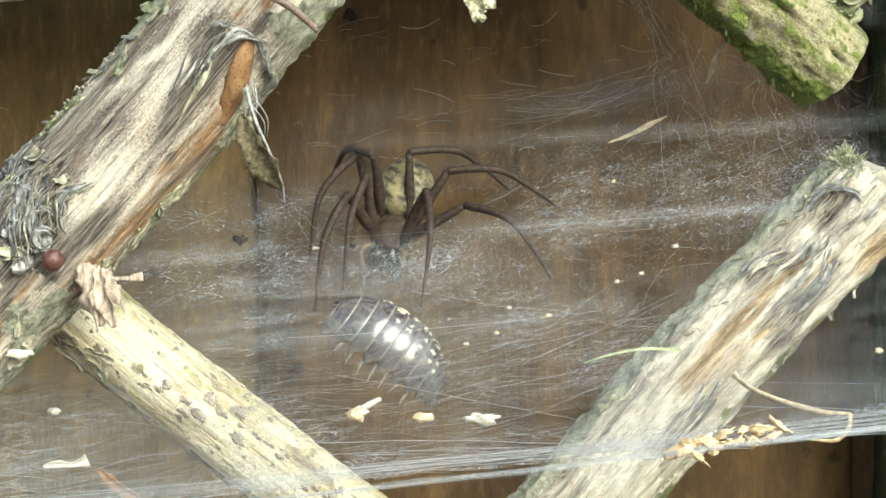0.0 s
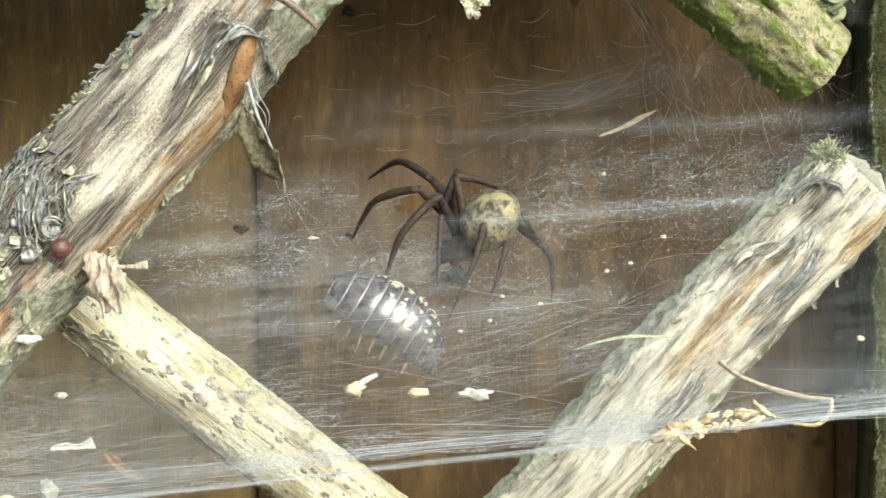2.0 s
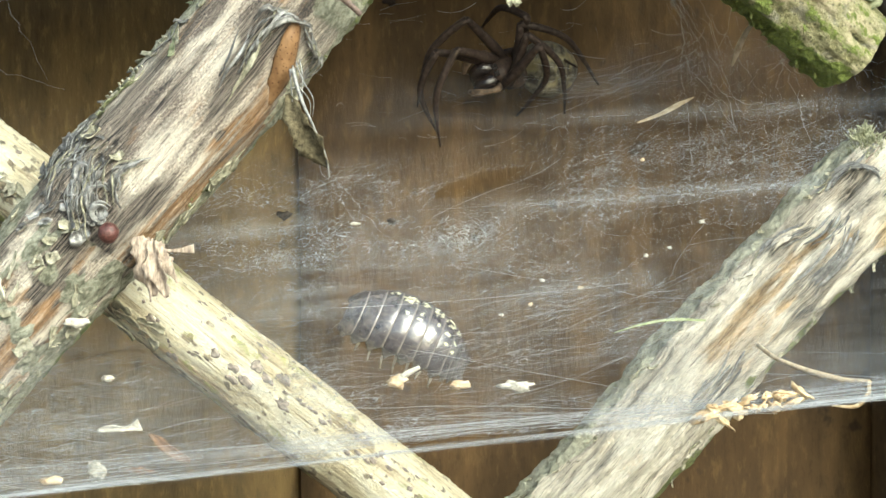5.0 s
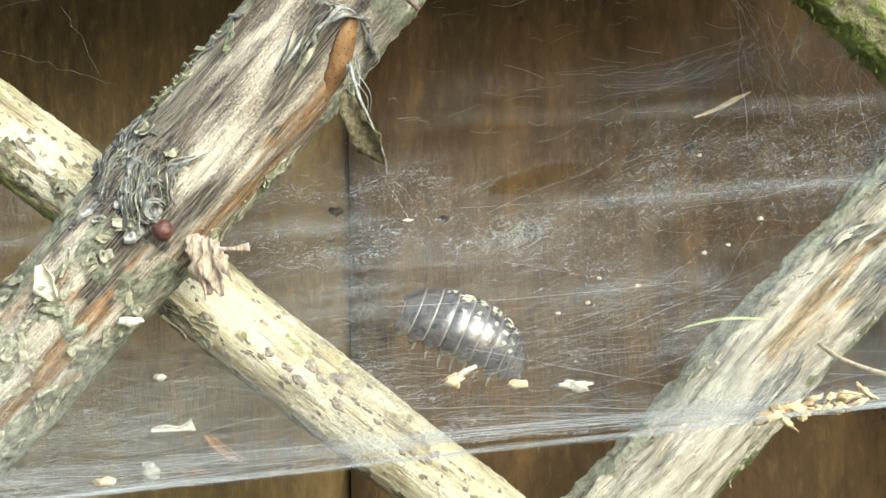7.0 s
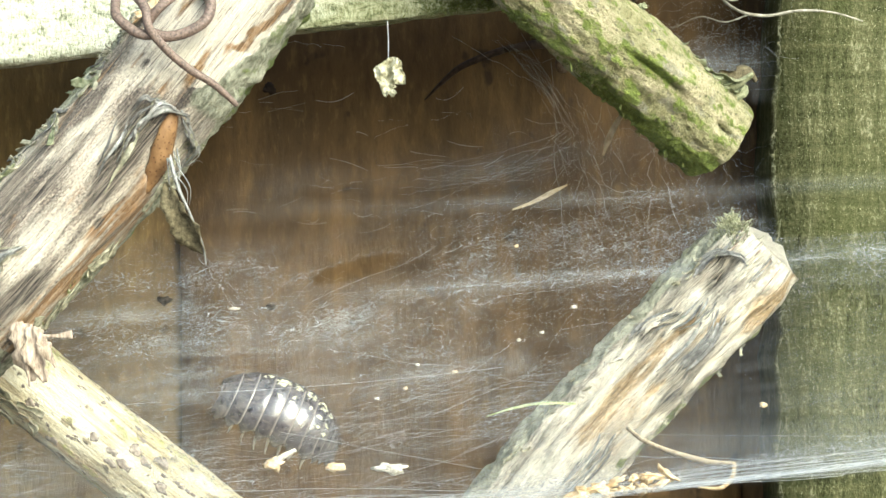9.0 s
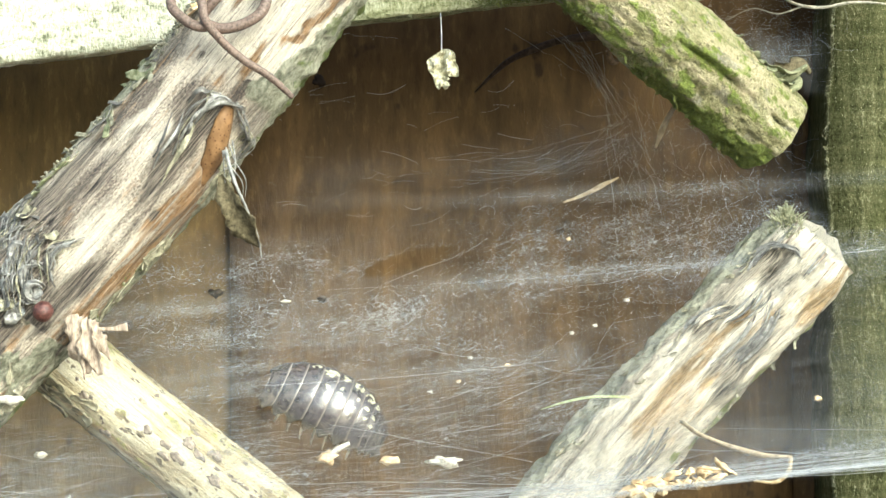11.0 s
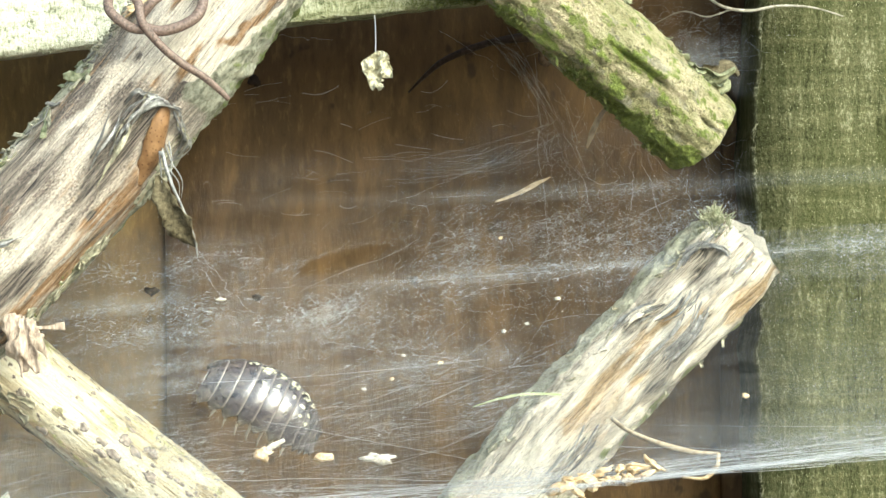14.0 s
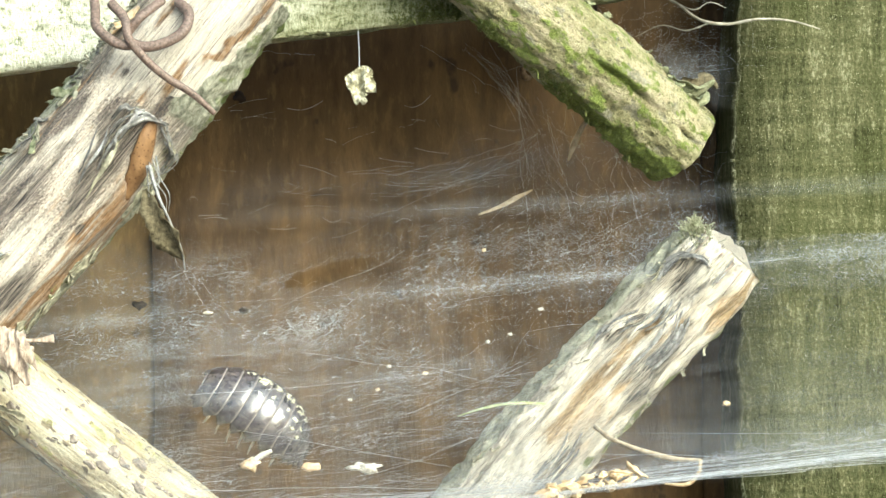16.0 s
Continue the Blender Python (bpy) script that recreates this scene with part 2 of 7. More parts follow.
M_YELLOW = plain("pale_yellow_flake", (0.19, 0.18, 0.11), (0.60, 0.58, 0.44), 1300)
M_CRUMB = plain("pale_wood_crumb", (0.42, 0.26, 0.12), (0.80, 0.68, 0.48), 1500)
M_HUSK = plain("golden_dry_husk", (0.32, 0.21, 0.11), (0.76, 0.63, 0.42), 1900)
M_TWIG = plain("tan_dry_stem", (0.28, 0.21, 0.13), (0.64, 0.54, 0.39), 1600)
M_BROWN = plain("rust_brown_chip", (0.11, 0.06, 0.03), (0.34, 0.19, 0.10), 1900)
M_STRAW = plain("green_yellow_straw", (0.30, 0.36, 0.16), (0.56, 0.62, 0.38), 1500)
M_WIRE = plain("rusty_tie_wire", (0.06, 0.042, 0.036), (0.25, 0.18, 0.15), 4000, 0.5, 0.5)
M_BERRY = plain("dark_red_bead", (0.025, 0.008, 0.007), (0.15, 0.06, 0.05), 3200, 0.4, 0.5)
M_SCAB = plain("dark_bark_scab", (0.12, 0.10, 0.085), (0.40, 0.35, 0.30), 2200)
M_HAIR = plain("green_wood_fibre", (0.14, 0.15, 0.07), (0.52, 0.52, 0.36), 800)
M_MOSS = plain("bright_green_moss", (0.065, 0.082, 0.022), (0.22, 0.245, 0.08), 900)
M_DARKBIT = plain("dark_debris", (0.012, 0.010, 0.008), (0.06, 0.05, 0.04), 1500, 0.9, 0.05)
M_ROOT = plain("grey_fluffy_rootlet", (0.16, 0.15, 0.12), (0.50, 0.48, 0.42), 1500)


def silk_mat(name, lo, hi, net=0.0, tone=(0.86, 0.88, 0.89)):
    """Spider silk: thin pale fibre that scatters light and lets part of it pass."""
    k = Nodes(name, 0.5, 0.4)
    n = k.n
    n.remove(k.bsdf)
    out = n["Material Output"]
    d, t, c, a, b = (n.new("ShaderNodeBsdfDiffuse"), n.new("ShaderNodeBsdfTranslucent"), n.new("ShaderNodeBsdfTransparent"), n.new("ShaderNodeMixShader"), n.new("ShaderNodeMixShader"))
    d.inputs[0].default_value = t.inputs[0].default_value = (*tone, 1)
    a.inputs[0].default_value = 0.35
    k.link(d.outputs[0], a.inputs[1])
    k.link(t.outputs[0], a.inputs[2])
    if lo == hi:
        k.link(a.outputs[0], out.inputs[0])
        return k.mat
    else:
        streak = k.noise(k.uv, (0.55, 9, 1), 5, 0.6, 0.5)
        cloud = k.noise(k.uv, (0.5, 0.9, 1), 4, 0.6, 0.8)
        fine = k.noise(k.uv, (8, 34, 1), 5, 0.8, 0.8)
        f = k.math("ADD", k.math("MULTIPLY", streak, 0.25), k.math("ADD", k.math("MULTIPLY", cloud, 0.17), k.math("MULTIPLY", fine, 0.58)))
        dense, woven = k.attr("mix")[:2]
        f = k.math("MULTIPLY", k.step(f, 0.44, 0.61), k.math("MULTIPLY", dense, 1.4 if net else 1.0))
        if net:
            bend = k.n.new("ShaderNodeTexNoise")
            bend.inputs["Scale"].default_value, bend.inputs["Detail"].default_value = 3.0, 4.0
            k.link(k.uv, bend.inputs["Vector"])
            shift = k.n.new("ShaderNodeVectorMath")
            shift.operation = "MULTIPLY_ADD"
            shift.inputs[1].default_value = (0.35, 0.22, 0)
            k.link(bend.outputs["Color"], shift.inputs[0])
            k.link(k.uv, shift.inputs[2])
            for scale, thin, amount in (((5, 12, 1), 0.014, 0.6), ((11, 26, 1), 0.034, 0.8), ((24, 58, 1), 0.08, 0.7)):
                cell = k.n.new("ShaderNodeTexVoronoi")
                cell.feature = "DISTANCE_TO_EDGE"
                cell.inputs["Scale"].default_value = 1.0
                k.link(k.scaled(shift.outputs[0], scale), cell.inputs["Vector"])
                wire = k.step(cell.outputs["Distance"], thin, 0.2 * thin)
                part_on = k.step(k.math("ADD", k.noise(k.uv, (1.3 * amount, 3.5 * amount, 1), 4, 0.7), k.math("MULTIPLY", woven, 0.16)), 0.50, 0.70)
                f = k.math("ADD", f, k.math("MULTIPLY", k.math("MULTIPLY", wire, part_on), k.math("MULTIPLY", k.step(woven, 0.02, 0.7), amount * net)))
        g = k.math("MULTIPLY", f, hi)
        g = k.math("ADD", g, lo)
        k.link(g, b.inputs[0])
    k.link(c.outputs[0], b.inputs[1])
    k.link(a.outputs[0], b.inputs[2])
    k.link(b.outputs[0], out.inputs[0])
    return k.mat


M_SILK = silk_mat("spider_silk_thread", 1.0, 1.0, tone=(0.64, 0.66, 0.69))
M_SHEET = silk_mat("dusty_silk_sheet", 0.005, 0.29, 2.5, (0.43, 0.45, 0.48))
M_VEIL = silk_mat("sheer_silk_veil", 0.0, 0.5, tone=(0.50, 0.53, 0.56))
M_BAND = silk_mat("sheer_silk_band", 0.0, 0.75, tone=(0.58, 0.62, 0.67))

# ---------------------------------------------------------------- mesh helpers (all sizes in centimetres)
CM = 0.01


def mesh_ob(name, verts, faces, mat, parent=None, label="", uv=None, mix=None, smooth=True, at=None):
    me = bpy.data.meshes.new(name)
    me.from_pydata((np.asarray(verts, float) * CM).tolist(), [], [list(map(int, f)) for f in faces])
    if smooth:
        me.polygons.foreach_set("use_smooth", [True] * len(me.polygons))
    if uv is not None:
        idx = np.empty(len(me.loops), int)
        me.loops.foreach_get("vertex_index", idx)
        me.uv_layers.new(name="UVMap").data.foreach_set("uv", np.asarray(uv, float)[idx].ravel())
    if mix is not None:
        col = np.ones((len(verts), 4))
        col[:, : np.shape(mix)[1]] = mix
        me.color_attributes.new("mix", "FLOAT_COLOR", "POINT").data.foreach_set("color", col.ravel())
    me.materials.append(mat)
    ob = new(name, me)
    if parent:
        ob.parent = parent
    if at is not None:
        ob.location = Vector(at) * CM
    if label:
        tagged(ob, label)
    return ob


def part(name, bm, mat, parent, label="", at=None):
    bmesh.ops.scale(bm, vec=(CM,) * 3, verts=bm.verts)
    me = bpy.data.meshes.new(name)
    bm.to_mesh(me)
    bm.free()
    me.polygons.foreach_set("use_smooth", [True] * len(me.polygons))
    me.materials.append(mat)
    ob = new(name, me)
    if parent:
        ob.parent = parent
    if at is not None:
        ob.location = Vector(at) * CM
    if label:
        tagged(ob, label)
    return ob


def empty(name, at, label, category, group=""):
    ob = new(name)
    ob.location = Vector(at) * CM
    ob.empty_display_size = 0.002
    return tagged(ob, label, category, group)


def nz(x, y, z=0.0):
    return noise.noise(Vector((x, y, z)))


def fbm(x, y, z=0.0, octaves=4):
    return noise.fractal(Vector((x, y, z)), 1.0, 2.0, octaves)


def spline(points, n):
    """Smooth run of n points through the given ones."""
    p = np.array(points, float)
    s = np.r_[0, np.cumsum(np.linalg.norm(np.diff(p, axis=0), axis=1))]
    m = np.gradient(p, s, axis=0) if len(p) > 2 else np.repeat([(p[-1] - p[0]) / s[-1]], len(p), 0)
    q = np.linspace(0, s[-1], n)
    i = np.clip(np.searchsorted(s, q, "right") - 1, 0, len(p) - 2)
    h = (s[i + 1] - s[i])[:, None]
    u = ((q - s[i])[:, None]) / h
    out = (2 * u**3 - 3 * u**2 + 1) * p[i] + (u**3 - 2 * u**2 + u) * h * m[i] + (-2 * u**3 + 3 * u**2) * p[i + 1] + (u**3 - u**2) * h * m[i + 1]
    return out, q


def frames(path, front=(0, -1, 0)):
    t = np.gradient(path, axis=0)
    t /= np.linalg.norm(t, axis=1)[:, None]
    a = np.asarray(front, float) - (t @ np.asarray(front, float))[:, None] * t
    a /= np.linalg.norm(a, axis=1)[:, None]
    return t, a, np.cross(t, a)


def limb(name, points, radius, mat, shape, along=380, around=110, parent=None, cap=(False, False), front=(0, -1, 0)):
    """A stick: shape(s, angle) gives (extra radius, bark, moss, bare). Angle 0 faces the front."""
    path, s = spline(points, along)
    t, a, b = frames(path, front)
    verts, uv, mix = [], [], []
    for i in range(along):
        for j in range(around):
            g = 2 * math.pi * j / around - math.pi
            dr, *m = shape(s[i], g, s[-1])
            r = radius(s[i] / s[-1]) if callable(radius) else radius
            verts.append(path[i] + (r + dr) * (math.cos(g) * a[i] + math.sin(g) * b[i]))
            uv.append((s[i], g * r))
            mix.append(m)
    faces = [(i * around + j, i * around + (j + 1) % around, (i + 1) * around + (j + 1) % around, (i + 1) * around + j) for i in range(along - 1) for j in range(around)]
    for end, on in zip((0, along - 1), cap):
        if on:
            ring = [end * around + j for j in range(around)]
            sign = 1 if end else -1
            for k, f in enumerate((0.82, 0.55, 0.25)):
                start = len(verts)
                for j in range(around):
                    v = path[end] + f * (np.array(verts[end * around + j]) - path[end]) + t[end] * sign * (0.05 * k * (1 + 0.6 * nz(j * 0.3, k * 1.7)) + 0.03 * nz(j * 0.9, k, 3))
                    verts.append(v)
                    uv.append((s[end] + 0.2 * k, f * 3 * math.sin(j * 0.06)))
                    mix.append((0.0, 0.0, 0.12 + 0.3 * (k == 2), 0.95 - 0.5 * abs(nz(j * 0.4, k))))
                new_ring = list(range(start, start + around))
                faces += [(ring[j], ring[(j + 1) % around], new_ring[(j + 1) % around], new_ring[j]) for j in range(around)]
                ring = new_ring
            verts.append(path[end] + t[end] * sign * 0.1)
            uv.append((s[end], 0))
            mix.append((0.3, 0, 0.2, 0.6))
            faces += [(ring[j], ring[(j + 1) % around], len(verts) - 1) for j in range(around)]
    return mesh_ob(name, verts, faces, mat, parent, uv=uv, mix=mix)


def tube_data(path, radii, sides=6, front=(0, -1, 0)):
    path = np.asarray(path, float)
    t, a, b = frames(path, front if abs(np.dot(front, path[-1] - path[0])) < 0.9 * np.linalg.norm(path[-1] - path[0]) else (0.3, 0.2, 1))
    n = len(path)
    radii = np.broadcast_to(np.asarray(radii, float), (n,))
    g = 2 * np.pi * np.arange(sides) / sides
    v = path[:, None] + radii[:, None, None] * (np.cos(g)[None, :, None] * a[:, None] + np.sin(g)[None, :, None] * b[:, None])
    v = np.concatenate([v.reshape(-1, 3), path[:1], path[-1:]])
    f = [(i * sides + j, i * sides + (j + 1) % sides, (i + 1) * sides + (j + 1) % sides, (i + 1) * sides + j) for i in range(n - 1) for j in range(sides)]
    f += [((j + 1) % sides, j, n * sides) for j in range(sides)]
    f += [((n - 1) * sides + j, (n - 1) * sides + (j + 1) % sides, n * sides + 1) for j in range(sides)]
    return v, f


def tube(name, points, radii, mat, parent=None, label="", sides=7, n=24, at=None):
    path, _ = spline(points, n)
    r = np.interp(np.linspace(0, 1, n), np.linspace(0, 1, len(radii)), radii) if np.ndim(radii) else radii
    v, f = tube_data(path, r, sides)
    return mesh_ob(name, v, f, mat, parent, label, at=at)


def strands(name, runs, mat, parent=None, sides=3):
    """Many threads joined in one mesh: runs of (path, radius)."""
    vs, fs, base = [], [], 0
    for path, r in runs:
        n = len(path)
        t = np.gradient(path, axis=0)
        t /= np.linalg.norm(t, axis=1)[:, None] + 1e-9
        up = np.array((0.13, 0.31, 0.94))
        a = np.cross(t, up)
        a /= np.linalg.norm(a, axis=1)[:, None] + 1e-9
        b = np.cross(t, a)
        g = 2 * np.pi * np.arange(sides) / sides
        v = path[:, None] + r * (np.cos(g)[None, :, None] * a[:, None] + np.sin(g)[None, :, None] * b[:, None])
        vs.append(v.reshape(-1, 3))
        i, j = np.meshgrid(np.arange(n - 1), np.arange(sides), indexing="ij")
        k = (j + 1) % sides
        fs.append(np.stack([i * sides + j, i * sides + k, (i + 1) * sides + k, (i + 1) * sides + j], -1).reshape(-1, 4) + base)
        base += n * sides
    v = np.concatenate(vs) * CM
    f = np.concatenate(fs)
    me = bpy.data.meshes.new(name)
    me.vertices.add(len(v))
    me.vertices.foreach_set("co", v.ravel())
    me.loops.add(f.size)
    me.loops.foreach_set("vertex_index", f.ravel().astype(np.int32))
    me.polygons.add(len(f))
    me.polygons.foreach_set("loop_start", np.arange(0, f.size, 4, dtype=np.int32))
    me.update(calc_edges=True)
    me.materials.append(mat)
    ob = new(name, me)
    if parent:
        ob.parent = parent
    return ob


def ribbon(name, points, width, mat, parent=None, label="", twist=0.0, thick=0.012, n=22, at=None, front=(0, -1, 0), cup=0.0, rag=0.5):
    """A thin strip with thickness along a curve; cup curls its edges."""
    path, s = spline(points, n)
    t, a, b = frames(path, front)
    w = np.interp(np.linspace(0, 1, n), np.linspace(0, 1, len(width)), width)
    verts, faces = [], []
    m = 6
    for i in range(n):
        ang = twist * i / (n - 1)
        n0 = math.cos(ang) * a[i] + math.sin(ang) * b[i]
        n1 = -math.sin(ang) * a[i] + math.cos(ang) * b[i]
        for side in (1, -1):
            for j in range(m):
                u = (2 * j / (m - 1) - 1) * side
                wob = 1 + rag * nz(s[i] * 13, u * 2.5, points[0][0] * 5)
                verts.append(path[i] + n1 * u * w[i] * 0.5 * wob + n0 * (side * thick * 0.5 + cup * w[i] * u * u + 0.02 * nz(s[i] * 5, u * 1.5, 7)))
    k = 2 * m
    faces = [(i * k + j, i * k + (j + 1) % k, (i + 1) * k + (j + 1) % k, (i + 1) * k + j) for i in range(n - 1) for j in range(k)]
    faces += [tuple(range(k))[::-1], tuple((n - 1) * k + j for j in range(k))]
    return mesh_ob(name, verts, faces, mat, parent, label, at=at)


def chip(name, size, mat, seed, parent=None, label="", at=None, rough=0.35):
    """An uneven crumb or flake, an icosphere pushed about and flattened by size."""
    bm = bmesh.new()
    bmesh.ops.create_icosphere(bm, subdivisions=3, radius=1)
    for v in bm.verts:
        p = v.co.copy()
        f = 1 + rough * fbm(p.x * 1.4 + seed * 7.3, p.y * 1.4, p.z * 1.4 + seed) * 1.6
        v.co = Vector((p.x * size[0] * f, p.y * size[1] * f, p.z * size[2] * f)) * 0.5
    return part(name, bm, mat, parent, label, at)


def box(name, lo, hi, mat, parent=None, kind="", label="", cuts=(1, 1, 1), wobble=0.0, seed=0.0, edge=None):
    """A bevelled timber or slab between two corners, with uneven faces."""
    bm = bmesh.new()
    bmesh.ops.create_cube(bm, size=1)
    size = [b - a for a, b in zip(lo, hi)]
    for ax in range(3):
        if cuts[ax] > 1:
            bmesh.ops.subdivide_edges(bm, edges=[e for e in bm.edges if abs((e.verts[0].co - e.verts[1].co)[ax]) > 1e-6], cuts=cuts[ax] - 1, use_grid_fill=True)
    for v in bm.verts:
        p = [lo[k] + (v.co[k] + 0.5) * size[k] for k in range(3)]
        if wobble:
            q = fbm(p[0] * 1.3 + seed, p[1] * 1.3, p[2] * 1.3)
            r = fbm(p[0] * 6 + seed, p[1] * 6, p[2] * 6, 3)
            p = [c + wobble * (q * (0.6 + 0.2 * k) + 0.3 * r) for k, c in enumerate(p)]
        if edge:
            p = edge(p)
        v.co = p
    ob = part(name, bm, mat, parent, label)
    if kind:
        tagged(ob, kind=kind)
    return ob


# ---------------------------------------------------------------- fence behind: boards, post, rail, ground
BOARD_Y = 4.2
ground = mesh_ob("ground", [(-900, -900, -34), (900, -900, -34), (900, 900, -34), (-900, 900, -34)], [(0, 1, 2, 3)], M_EARTH)
tagged(ground, "bare brown earth below the fence", "ground", kind="structure")

SEAMS = (-26.2, -14.2, -2.22, 4.25, 12.5, 21.5)
fence = empty("fence_wall", (0, BOARD_Y, -34), "red-brown stained upright plank fence with narrow seams", "fence")
tagged(fence, kind="structure")
for n, (a, b) in enumerate(zip(SEAMS, SEAMS[1:])):
    bd = box("board", (a + 0.015, BOARD_Y + (0.0, 0.12, 0.0, 0.02, 0.1)[n], -34), (b - 0.015, BOARD_Y + 1.6 + (0.0, 0.12, 0.0, 0.02, 0.1)[n], 60), (M_BOARD, M_BOARD_GREY, M_BOARD, M_BOARD_SHADED, M_BOARD)[n], cuts=(12, 1, 90), wobble=0.03, seed=n * 3.1)
    bd.parent = fence
    bd.matrix_parent_inverse = fence.matrix_basis.inverted()
    bd.location = (0, 0, 0)

knot = chip("knot", (0.16, 0.04, 0.14), plain("dark_knot", (0.006, 0.005, 0.004), (0.03, 0.02, 0.015), 900), 4, fence, "small dark knot in the plank", rough=0.5)
knot.location = (-1.18 * CM, 0.0, (1.98 + 34) * CM)


def post_edge(p):
    if p[0] < 5:
        p[0] += 0.05 * fbm(p[2] * 2.2, 3.3) + 0.03 * fbm(p[2] * 9, 1.1, 0, 3) - 0.06 * math.exp(-((p[2] - 1.3) / 0.5) ** 2) + 0.06 * max(0, (p[2] - 2.2))
    return p


post = box("fence_post", (4.45, 2.5, -34), (11.5, 4.15, 60), M_POST, cuts=(10, 3, 300), wobble=0.02, seed=5.0, edge=post_edge)
tagged(post, "rough-sawn fence post green with algae", "post", kind="structure")


def rail_slope(p):
    p[2] += 0.115 * p[0] + 0.012 * fbm(p[0] * 5, 2.2, p[1] * 3, 3)
    return p


rail = box("fence_rail", (-24, 1.25, 2.46), (4.3, 1.8, 5.6), M_RAIL, cuts=(260, 4, 40), wobble=0.02, seed=9.0, edge=rail_slope)
tagged(rail, "pale weathered fence rail, green-grey algae and painted shade towards its right end", "rail", kind="structure")

rail_moss = []
rng = np.random.default_rng(3)
for _ in range(900):
    x = min(1.3, rng.normal(1.1, 0.28))
    z = 2.45 + 0.115 * x + abs(rng.normal(0, 0.16))
    base = np.array([x, 1.24, z])
    d = np.array([rng.normal(0, 0.5), -rng.uniform(0.1, 0.8), rng.normal(0, 0.6)])
    d *= rng.uniform(0.015, 0.05) / np.linalg.norm(d)
    rail_moss.append((np.array([base, base + d * 0.6, base + d]), rng.uniform(0.003, 0.007)))
tagged(strands("rail_moss", rail_moss, M_MOSS), "green moss on the lower edge of the rail", "moss", kind="stuff")

# fuzz of torn fibres on the post's edge and on the rail's lower edge
rng = np.random.default_rng(4)
fuzz = []
for _ in range(6500):
    z = rng.uniform(-4.2, 3.6)
    on_edge = rng.random() < 0.13
    x = 4.45 if on_edge else rng.uniform(4.45, 7.4)
    base = np.array(post_edge([x, 2.49, z])) if on_edge else np.array([x, 2.48, z])
    d = np.array([rng.uniform(-0.9, 0.2), rng.uniform(-0.5, 0.0), rng.uniform(-1.0, 0.8)]) if on_edge else np.array([rng.normal(0, 0.25), rng.uniform(-0.7, -0.1), -abs(rng.normal(0.5, 0.5))])
    d *= (rng.uniform(0.02, 0.07) if on_edge else rng.uniform(0.008, 0.026)) / np.linalg.norm(d)
    fuzz.append((np.array([base, base + d * 0.5, base + d + 0.003 * rng.standard_normal(3)]), rng.uniform(0.0007, 0.0014) if on_edge else rng.uniform(0.0012, 0.0028)))
tagged(strands("post_fibres", fuzz, M_HAIR), "torn green fibres on the rough post", "wood fibres", kind="stuff")
fuzz = []
for _ in range(700):
    x = rng.uniform(-6, 3.5)
    z = 2.44 + 0.115 * x + (0 if rng.random() < 0.4 else rng.uniform(0, 1.2))
    base = np.array([x, 1.24, z])
    d = np.array([rng.uniform(-1, 1), rng.uniform(-0.5, 0), rng.uniform(-0.6, 0.3)])
    d *= rng.uniform(0.015, 0.04) / np.linalg.norm(d)
    fuzz.append((np.array([base, base + d * 0.5, base + d]), rng.uniform(0.0015, 0.004)))
tagged(strands("rail_fibres", fuzz, M_RAIL), "short torn fibres on the pale rail", "wood fibres", kind="stuff")

# ---------------------------------------------------------------- sticks of the trellis


def sm(x, a, b):
    x = min(1, max(0, (x - a) / (b - a)))
    return x * x * (3 - 2 * x)


def blob(s, g, s0, g0, ds, dg):
    return math.exp(-(((s - s0) / ds) ** 2 + ((g - g0) / dg) ** 2))


